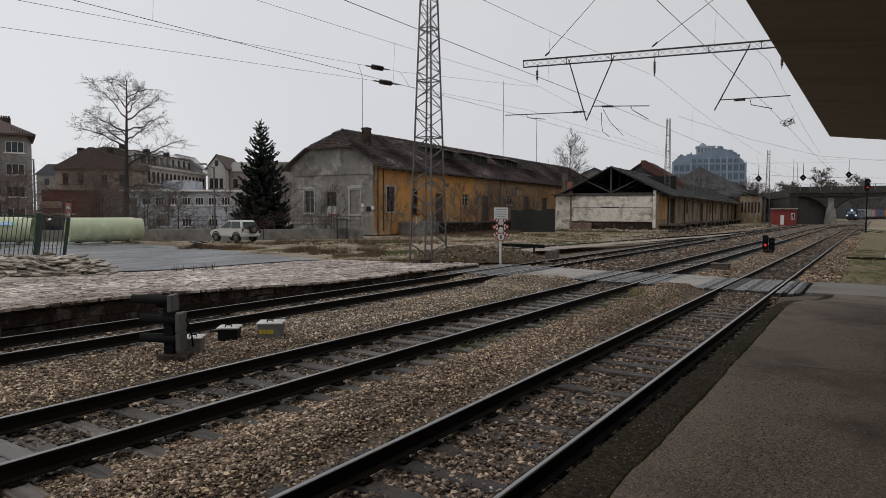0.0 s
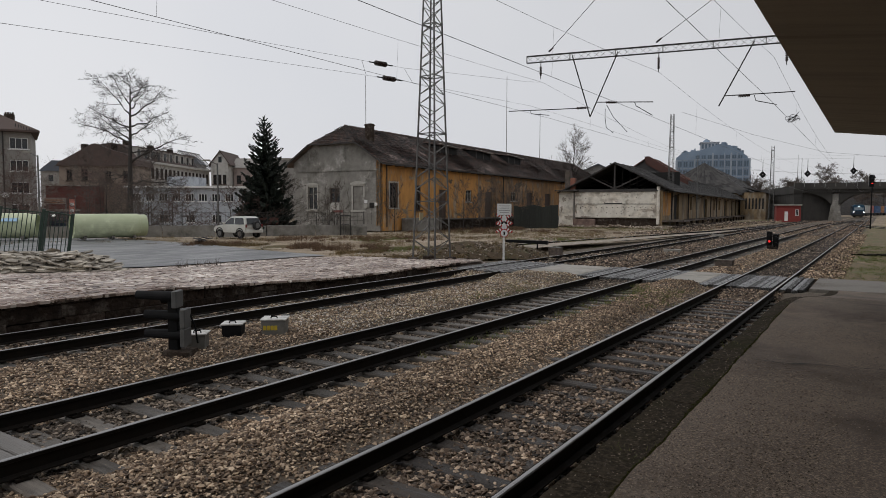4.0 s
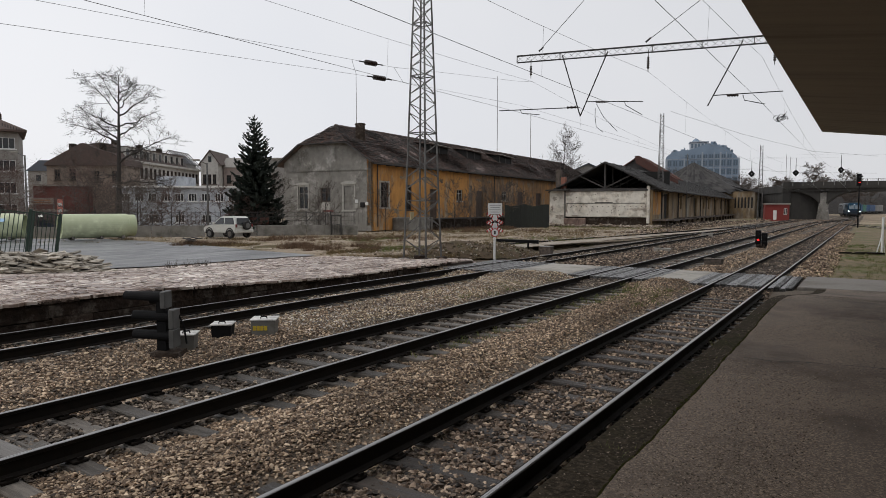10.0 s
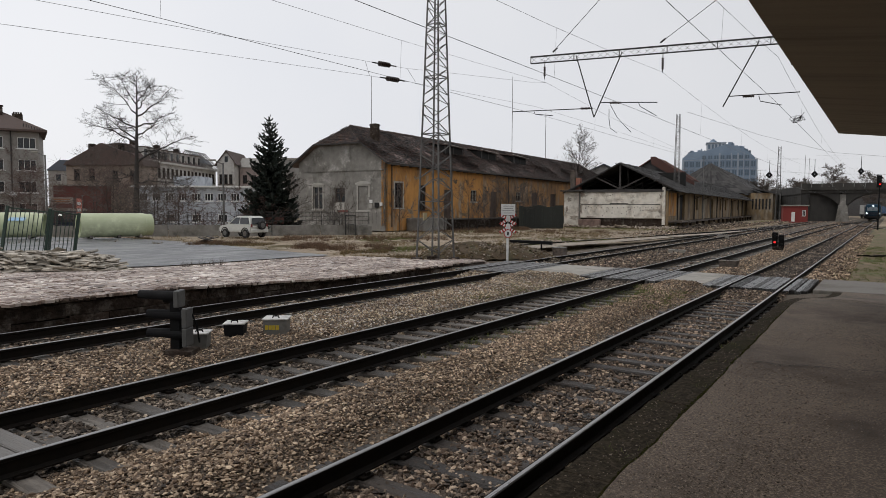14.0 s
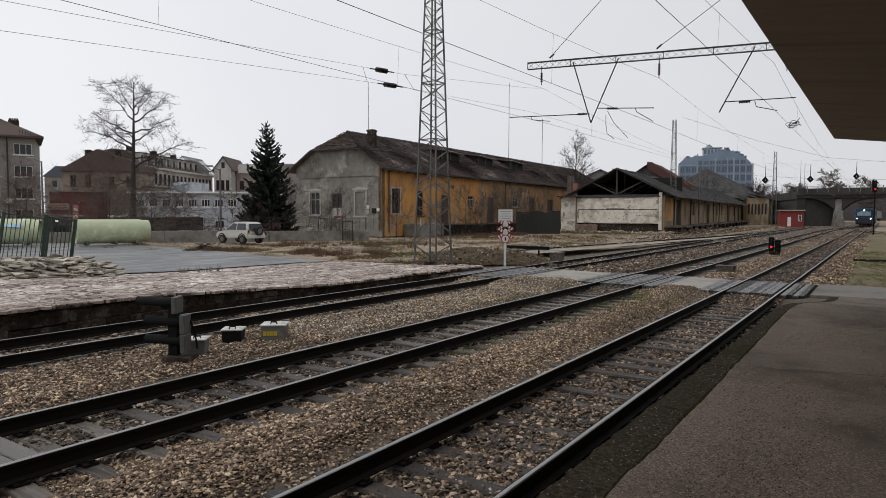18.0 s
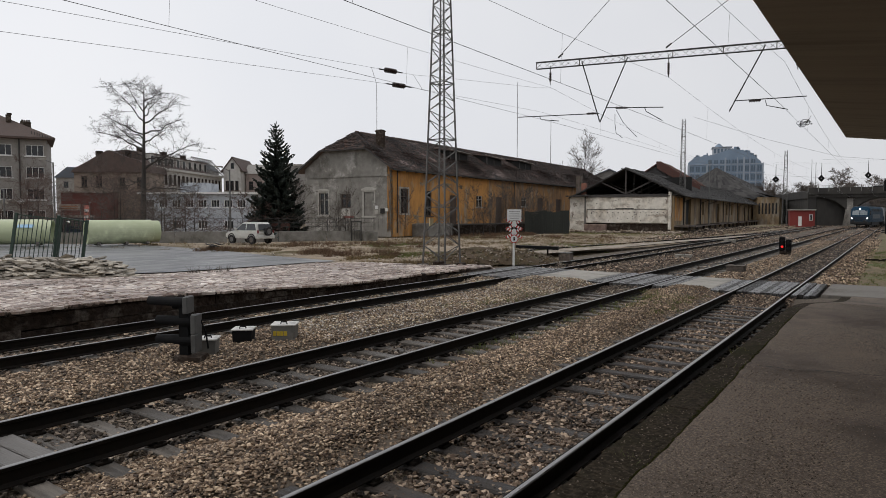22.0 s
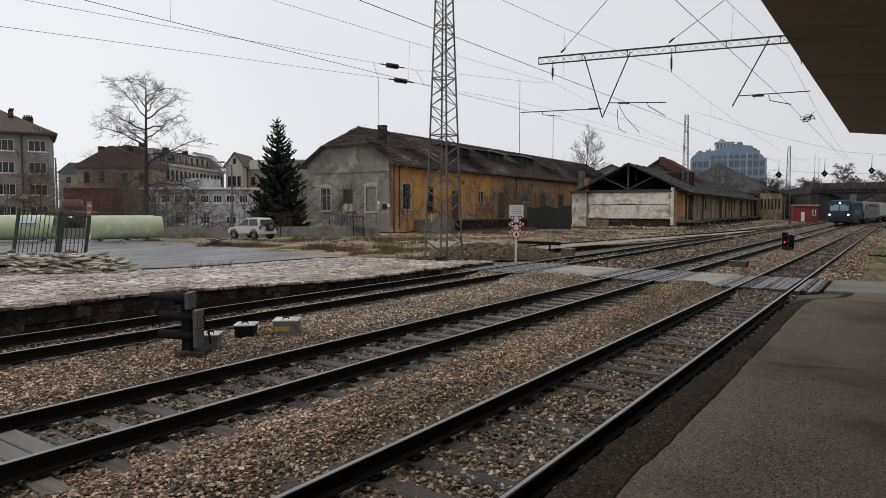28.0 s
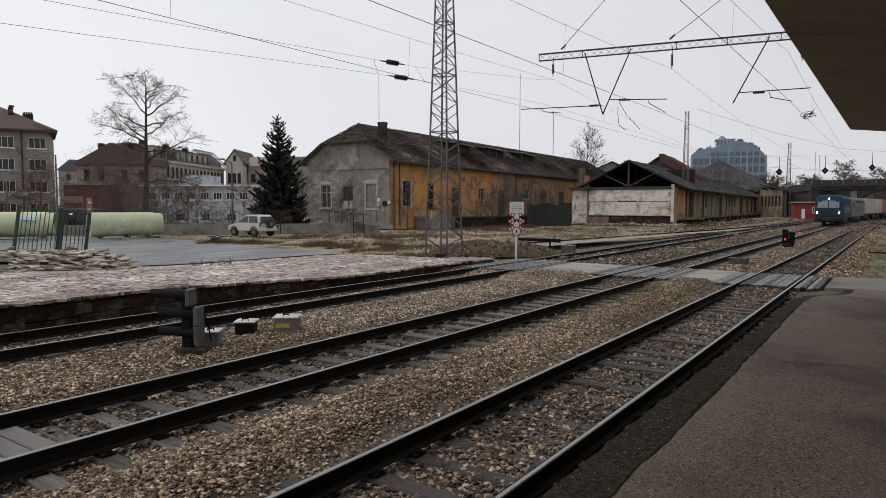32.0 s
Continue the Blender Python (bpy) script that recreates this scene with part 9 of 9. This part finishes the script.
M_case = mat("grey_box_paint", ((0.115, 0.112, 0.102), (0.18, 0.176, 0.162)), 5, (0.5, 0.8), 0.2, 40, stain=(0.11, 0.10, 0.085), sscale=2)
M_lid = mat("pale_lid_paint", ((0.40, 0.39, 0.37), (0.66, 0.65, 0.62)), 9, (0.35, 0.6), 0.2, 40, stain=(0.14, 0.125, 0.105), sscale=3)
make_case(-9.88, 6.92, 42, 0.30, 0.34, 0.34, M_case, M_lid, "small grey trackside cable box with pale lid")
make_case(-10.27, 7.97, 40, 0.37, 0.36, 0.32, M_black, M_lid, "black trackside cable box with pale lid")
make_case(-9.82, 8.60, 38, 0.46, 0.40, 0.37, M_case, M_lid, "grey trackside cable box with yellow marks and pale lid", True)
make_case(-5.62, 30.0, 0, 0.7, 0.6, 0.34, M_coping, M_coping, "grey concrete cable pit with slab cover")
make_case(-14.5, 32.2, 0, 0.62, 0.5, 0.45, M_coping, M_case, "grey trackside equipment box")
make_case(-9.9, 38.0, 10, 0.9, 0.6, 0.22, M_concrete, M_concrete, "low concrete cable pit cover")
make_case(-12.0, 61.0, 0, 0.9, 0.6, 0.3, M_concrete, M_concrete, "low concrete cable pit cover")
tr = thing("steel_trough", facing(5.1, 34.5, 0, -18), "dark steel trough on a short post", "trough")
bm = bmesh.new()
prism(bm, [(-1.1, 0.52), (1.15, 0.44), (1.15, 0.62), (-1.1, 0.66)], "y", -0.2, 0.2)
part("trough", bm, M_black, tr)
bm = bmesh.new()
box(bm, 0.55, 0.63, -0.04, 0.04, -0.2, 0.5)
box(bm, -0.95, -0.87, -0.04, 0.04, -0.2, 0.54)
part("leg", bm, M_black, tr)


def make_signal(m, base_z, head_z, scale, label, two=False):
    sg = thing("railway_signal", m, label, "railway signal", "red railway signals")
    red = glow("red_signal_light", (1.0, 0.03, 0.03), 1.0)
    if base_z < head_z - 1:
        bm = bmesh.new()
        tube(bm, (0, 0, base_z), (0, 0, head_z), 0.09, 0.07, 8)
        part("post", bm, M_black, sg)
    heads = ((0.0, 0.0),) if not two else ((-0.17, 0.1), (0.18, -0.05))
    for i, (x, dz) in enumerate(heads):
        bm = bmesh.new()
        hh = 1.0 * scale
        box(bm, x - 0.19 * scale, x + 0.19 * scale, 0, 0.22, head_z + dz, head_z + dz + hh, bevel=0.04)
        hd = part("signal_head", bm, M_black, sg, "black signal head")
        for k in range(2):
            z = head_z + dz + hh * (0.3 + 0.42 * k)
            bm = bmesh.new()
            bmesh.ops.create_cone(bm, cap_ends=True, segments=16, radius1=0.08 * scale, radius2=0.08 * scale, depth=0.03, matrix=Matrix.Translation((x, -0.015, z)) @ pose(0, 0, 0, 90))
            lit = k == 0 and i == 0
            part("lens", bm, red if lit else M_glass, hd, "glowing red lens" if lit else "")
            bm = bmesh.new()
            for j in range(8):
                a0, a1 = math.pi * j / 8, math.pi * (j + 1) / 8
                q = 0.12 * scale
                slab(bm, [(x + q * math.cos(a0), -0.28 * scale, z + q * math.sin(a0)), (x + q * math.cos(a0), 0, z + q * math.sin(a0)), (x + q * math.cos(a1), 0, z + q * math.sin(a1)), (x + q * math.cos(a1), -0.28 * scale, z + q * math.sin(a1))], 0.01)
            part("visor", bm, M_black, hd)
    if two:
        bm = bmesh.new()
        box(bm, -0.3, 0.3, 0.0, 0.25, -0.2, head_z + 0.1)
        part("base", bm, M_stonewall, sg)
    return sg


make_signal(pose(-5.55, 44.2, -0.1, 0, 0, 6), 0.0, 0.12, 0.85, "low black ground signal showing red beside the track", True)
make_signal(facing(54.6, 79.5, -0.05), -0.2, 5.2, 1.5, "tall black railway signal showing a red light")
# dark stake and white lamp pole at the platform end
sp = thing("white_post", facing(24.7, 34.0, -0.08), "white painted steel post with slanting stays", "post")
bm = bmesh.new()
tube(bm, (0, 0, 0), (0, 0, 1.95), 0.06)
part("shaft", bm, M_white, sp)
for s in (-1, 1):
    bm = bmesh.new()
    tube(bm, (0, 0, 1.1), (0.22 * s, 0.1, 0), 0.025)
    part("stay", bm, M_white, sp)
rs = random.Random(6)
sc = thing("scrap_metal", pose(-0.2, 40.5, -0.06, 0, 0, 20), "rusty scrap iron bars lying on the grass", "scrap metal")
for k in range(9):
    x, y = rs.uniform(-1, 1), rs.uniform(-0.4, 0.4)
    bm = bmesh.new()
    box(bm, x - 0.3, x + 0.3, y - 0.06, y + 0.06, 0.0, 0.09, pose(0, 0, 0, 0, 0, rs.uniform(-15, 15)))
    part("bar", bm, M_rail, sc)


# ---------------------------------------------------------------- train
M_loco = paint("deep_blue_loco_paint", (0.003, 0.029, 0.058), 0.5, spec=0.15)
M_loco2 = paint("pale_grey_loco_paint", (0.15, 0.155, 0.16), 0.55, spec=0.2)
M_under = paint("dark_bogie_steel", (0.018, 0.018, 0.019), 0.7)
M_lamp = glow("white_headlight", (1.0, 0.97, 0.92), 14.0)
TRACK_Y = (60, 93.45, 102.5, 111.7, 125.9, 140.5, 155.3, 165.1, 179, 188.4, 206.5, 215, 227.8, 241, 262, 285, 320, 380, 460)
TRACK_XS = (-7.45, -7.45, -7.45, -7.45, -7.0, -5.73, -4.31, -3.48, -3.3, -3.2, -3.5, -4.41, -5.94, -6.73, -6.6, -4.6, 0.5, 12, 30)


def on_track(y):
    return Vector((float(np.interp(y, TRACK_Y, TRACK_XS)), y, 0))


FRONT_T = (0, 3, 6, 8, 12, 14, 17, 19, 22, 25, 28, 30, 32)
FRONT_Y = (241, 227.8, 215, 206.5, 188.4, 179, 165.1, 155.3, 140.5, 125.9, 111.7, 102.5, 93.4)


def unit_pose(t, back, length):
    """Where a vehicle stands at t, its nose that far behind the train's front."""
    y = float(np.interp(t, FRONT_T, FRONT_Y)) + back
    a, b = on_track(y + 3), on_track(y + length - 3)
    d = (a - b).normalized()
    p = a + d * 3
    return pose(p.x, p.y, 0.0, 0, 0, math.degrees(math.atan2(d.y, d.x)) + 90)


def bogie(parent, y):
    bm = bmesh.new()
    box(bm, -1.15, 1.15, y - 1.9, y + 1.9, 0.4, 0.95, bevel=0.08)
    bg = part("bogie", bm, M_under, parent)
    for dy in (-1.3, 1.3):
        for s in (-1, 1):
            bm = bmesh.new()
            bmesh.ops.create_cone(bm, cap_ends=True, segments=20, radius1=0.6, radius2=0.6, depth=0.13, matrix=Matrix.Translation((s * 0.75, y + dy, 0.6)) @ pose(0, 0, 0, 0, 90))
            part("wheel", bm, M_rail, bg)


def make_loco(name, paint_mat, label, lit):
    """An electric locomotive: nose at y 0 pointing to -y, tail at +y."""
    lo = thing(name, pose(0, 0, 0), label, "locomotive", "train")
    L = 18.98
    # body: cross-sections along y, with sloping cab ends
    sec = [(0.0, 1.35, 0.95, 2.0), (0.05, 1.40, 0.9, 2.12), (0.55, 1.47, 0.9, 3.25), (0.95, 1.49, 0.9, 3.68), (1.6, 1.49, 0.9, 3.78)]
    sec = sec + [(L - y, w, z0, z1) for y, w, z0, z1 in reversed(sec)]
    bm = bmesh.new()
    rings = []
    for y, w, z0, z1 in sec:
        ch = min(0.42, (z1 - z0) * 0.25)
        out = [(-w, z0), (w, z0), (w, z1 - ch), (w - ch * 0.45, z1 - ch * 0.25), (w - ch * 1.2, z1), (-w + ch * 1.2, z1), (-w + ch * 0.45, z1 - ch * 0.25), (-w, z1 - ch)]
        rings.append([bm.verts.new((x, y, z)) for x, z in out])
    for A, B in zip(rings, rings[1:]):
        for k in range(8):
            bm.faces.new([A[k], A[(k + 1) % 8], B[(k + 1) % 8], B[k]])
    bm.faces.new(rings[0][::-1])
    bm.faces.new(rings[-1])
    bmesh.ops.recalc_face_normals(bm, faces=bm.faces[:])
    part("body", bm, paint_mat, lo)
    # windscreen panes lying on the sloping front
    for s in (-1, 1):
        bm = bmesh.new()
        slab(bm, [(s * 0.06, 0.035, 2.22), (s * 1.18, 0.075, 2.22), (s * 1.12, 0.50, 3.1), (s * 0.06, 0.47, 3.12)][:: (1 if s > 0 else -1)], 0.05)
        # Base colour lightened so the pane holds a painted sky reflection.
        part("windscreen", bm, paint("sky_tinted_screen_glass", (0.13, 0.16, 0.18), 0.12), lo, "windscreen coloured with the sky's pale reflection")
        bm = bmesh.new()
        box(bm, s * 1.505 - 0.02, s * 1.505 + 0.02, 0.9, 1.7, 2.25, 3.0, bevel=0.01)
        part("cab_window", bm, M_glass, lo)
        bm = bmesh.new()
        box(bm, s * 1.5 - 0.02, s * 1.5 + 0.02, 2.2, 2.8, 1.0, 3.0, bevel=0.01)
        part("cab_door", bm, paint_mat, lo)
        bm = bmesh.new()
        for k in range(6):
            box(bm, s * 1.5 - 0.02, s * 1.5 + 0.02, 4.0 + 1.9 * k, 5.4 + 1.9 * k, 2.9, 3.3)
        part("side_grille", bm, M_under, lo)
        bm = bmesh.new()
        box(bm, s * 1.502 - 0.012, s * 1.502 + 0.012, 4.5, 14.5, 1.55, 2.35)
        part("side_panel", bm, paint("pale_side_mark", (0.05, 0.065, 0.08), 0.5), lo, "pale faded side panel")
    bm = bmesh.new()
    box(bm, -1.42, 1.42, -0.12, 0.3, 0.5, 1.05, bevel=0.08)
    part("front_skirt", bm, M_under, lo)
    bm = bmesh.new()
    box(bm, -1.40, 1.40, -0.03, 0.06, 1.15, 1.98, bevel=0.05)
    part("front_panel", bm, paint("blue_black_panel", (0.004, 0.017, 0.036), 0.5), lo, "blue-black lower front panel")
    for s in (-1, 1):
        bm = bmesh.new()
        tube(bm, (s * 0.88, 0.1, 1.05), (s * 0.88, -0.55, 1.05), 0.11)
        tube(bm, (s * 0.88, -0.55, 1.05), (s * 0.88, -0.62, 1.05), 0.25)
        part("buffer", bm, M_under, lo)
        bm = bmesh.new()
        bmesh.ops.create_cone(bm, cap_ends=True, segments=16, radius1=0.10, radius2=0.10, depth=0.05, matrix=Matrix.Translation((s * 1.2, -0.05, 1.62)) @ pose(0, 0, 0, 90))
        part("headlight", bm, M_lamp if lit else M_glass, lo, "glowing white headlight" if lit else "")
    bm = bmesh.new()
    bmesh.ops.create_cone(bm, cap_ends=True, segments=16, radius1=0.11, radius2=0.11, depth=0.05, matrix=Matrix.Translation((0, 0.48, 3.35)) @ pose(0, 0, 0, 90))
    part("top_headlight", bm, M_lamp if lit else M_glass, lo, "glowing white headlight" if lit else "")
    bm = bmesh.new()
    box(bm, -1.3, 1.3, 5, L - 5, 0.3, 0.95, bevel=0.05)
    part("underframe", bm, M_under, lo)
    for y in (4.2, L - 4.2):
        bogie(lo, y)
    for y in (3.6, L - 5.0):
        bm = bmesh.new()
        strut(bm, (-0.6, y, 3.8), (0.6, y, 3.8), 0.08)
        for s in (-1, 1):
            strut(bm, (s * 0.5, y, 3.85), (s * 0.35, y + 1.5, 4.0), 0.05)
        strut(bm, (-0.8, y + 0.3, 4.12), (0.8, y + 0.3, 4.12), 0.05)
        strut(bm, (0, y + 1.5, 4.0), (0, y + 0.3, 4.12), 0.05)
        part("pantograph", bm, M_under, lo, "lowered pantograph")
    bm = bmesh.new()
    box(bm, -0.7, 0.7, 5.5, L - 6, 3.72, 3.92, bevel=0.03)
    part("roof_gear", bm, M_under, lo)
    return lo


LOCO_1 = make_loco("electric_locomotive", M_loco, "blue electric locomotive with three white headlights lit", True)
LOCO_2 = make_loco("electric_locomotive", M_loco2, "second pale grey electric locomotive coupled behind the first", False)


def make_wagon(colors, label, length=14.0):
    wg = thing("container_wagon", pose(0, 0, 0), label, "freight wagon", "train")
    bm = bmesh.new()
    box(bm, -1.3, 1.3, 0.4, length - 0.4, 0.95, 1.2)
    part("underframe", bm, M_under, wg)
    for y in (2.4, length - 2.4):
        bogie(wg, y)
    n = len(colors)
    for k, c in enumerate(colors):
        y0, y1 = 0.5 + (length - 1) * k / n, 0.4 + (length - 1) * (k + 1) / n
        pm = paint("container_paint", c, 0.5)
        bm = bmesh.new()
        box(bm, -1.22, 1.22, y0, y1 - 0.05, 1.2, 3.78, bevel=0.03)
        ct = part("container", bm, pm, wg)
        m = int((y1 - y0) / 0.35)
        bm = bmesh.new()
        for j in range(m):
            y = y0 + 0.15 + 0.35 * j
            box(bm, -1.25, -1.22, y, y + 0.17, 1.35, 3.65)
            box(bm, 1.22, 1.25, y, y + 0.17, 1.35, 3.65)
        part("corrugation", bm, pm, ct)
    return wg


WAGONS = [make_wagon(c, l) for c, l in (
    (((0.42, 0.42, 0.40),), "wagon carrying a pale grey container"),
    (((0.44, 0.42, 0.40), (0.36, 0.12, 0.10)), "wagon carrying a white and a red container"),
    (((0.06, 0.13, 0.26),), "wagon carrying a blue container"),
    (((0.36, 0.17, 0.07), (0.07, 0.15, 0.28)), "wagon carrying an orange and a blue container"),
    (((0.10, 0.26, 0.20), (0.06, 0.13, 0.26)), "wagon carrying a green and a blue container"),
    (((0.07, 0.13, 0.25),), "wagon carrying a blue container"),
    (((0.30, 0.30, 0.29),), "wagon carrying a grey container"))]
# red railcar standing beyond the bridge
rc = thing("red_railcar", pose(7.0, 222, 0, 0, 0, -6), "red and white railcar standing beyond the bridge", "railcar")
bm = bmesh.new()
box(bm, -1.45, 1.45, 0, 22, 0.9, 3.7, bevel=0.3)
part("body", bm, paint("railcar_red", (0.42, 0.05, 0.05), 0.4), rc)
bm = bmesh.new()
box(bm, -1.2, 1.2, -0.04, 0.02, 2.2, 3.0)
part("windscreen", bm, M_glass, rc)
bm = bmesh.new()
box(bm, -1.47, 1.47, -0.03, 0.3, 1.5, 1.9)
part("white_band", bm, M_white, rc)
for y in (4, 18):
    bogie(rc, y)


# ---------------------------------------------------------------- bus on the street
def make_bus():
    bs = thing("city_bus", pose(0, 0, 0), "white city bus with dark window band", "bus")
    white = paint("bus_white", (0.62, 0.63, 0.64), 0.35)
    bm = bmesh.new()
    box(bm, -6, 6, -1.25, 1.25, 0.3, 1.1, bevel=0.08)
    part("lower_body", bm, white, bs)
    bm = bmesh.new()
    box(bm, -5.98, 5.98, -1.24, 1.24, 1.1, 2.9)
    part("window_band", bm, M_glass, bs, "dark glass window band")
    bm = bmesh.new()
    box(bm, -6, 6, -1.25, 1.25, 2.9, 3.15, bevel=0.06)
    part("roof", bm, white, bs)
    bm = bmesh.new()
    box(bm, -4.2, -0.6, -0.9, 0.9, 3.15, 3.35, bevel=0.05)
    part("air_conditioner", bm, white, bs)
    for x in (-5.98, 5.9):
        bm = bmesh.new()
        box(bm, x, x + 0.08, -1.26, 1.26, 1.1, 2.95)
        part("end_post", bm, white, bs)
    for x in (-3.4, 3.2):
        for s in (-1, 1):
            wheel(bs, x, s * 1.12, 0.48, 0.28)
    return bs


BUS = make_bus()


def make_road_car():
    """A white hatchback on the bridge: nose at -x."""
    car = thing("white_car", pose(0, 0, 0), "small white hatchback car driving over the bridge", "car")
    white = paint("white_car_paint", (0.6, 0.6, 0.6), 0.3)
    bm = bmesh.new()
    prism(bm, [(-2.0, 0.3), (2.0, 0.3), (2.05, 0.85), (1.9, 0.98), (-1.0, 0.95), (-1.9, 0.78), (-2.05, 0.6)], "y", -0.85, 0.85)
    bmesh.ops.bevel(bm, geom=bm.edges[:], offset=0.06, segments=2, affect="EDGES")
    part("body", bm, white, car)
    bm = bmesh.new()
    prism(bm, [(-1.1, 0.94), (1.85, 0.94), (1.55, 1.4), (-0.35, 1.4)], "y", -0.76, 0.76)
    part("windows", bm, M_glass, car, "dark car windows")
    bm = bmesh.new()
    box(bm, -0.4, 1.6, -0.72, 0.72, 1.4, 1.48, bevel=0.03)
    part("roof", bm, white, car)
    for x in (-1.3, 1.3):
        for sd in (-1, 1):
            wheel(car, x, sd * 0.75, 0.3, 0.18)
    return car


CAR = make_road_car()


# ---------------------------------------------------------------- what moves
def motions():
    times = [float(k) for k in range(33)]
    walk(LOCO_1, [(t, unit_pose(t, 0.0, 18.98)) for t in times])
    walk(LOCO_2, [(t, unit_pose(t, 19.9, 18.98)) for t in times])
    for k, w in enumerate(WAGONS):
        walk(w, [(t, unit_pose(t, 39.8 + 14.4 * k, 14.0)) for t in times])
    stops = ((0, -4, 102.5), (13, -4, 102.5), (14, -5, 101.5), (15, -10, 99.8), (16, -17.5, 98), (17, -26.6, 95), (18, -37.6, 89.5), (19, -43, 82.5), (20, -49.6, 76), (21, -56.5, 70), (22, -63, 64), (23, -68, 59.5), (24, -71, 57), (32, -71, 57))
    rows = []
    for i, (t, a, d) in enumerate(stops):
        turn = float(np.interp(t, (0, 15.5, 18, 32), (12, 14, 44, 44)))
        rows.append((t, facing(a, d, -1.2, turn)))
    walk(BUS, rows)
    deck = ((0, 45, 170, 0), (18, 26, 170, 0), (20, 11, 170, 0), (22, -4, 170, 0), (23, -11.5, 170, -15), (24, -16.8, 176, -60), (25, -24, 199, -73), (26, -31.5, 223.5, -73), (27, -39, 248, -73), (32, -39, 248, -73))
    walk(CAR, [(t, pose(x, y, 7.2, 0, 0, turn)) for t, x, y, turn in deck])


motions()
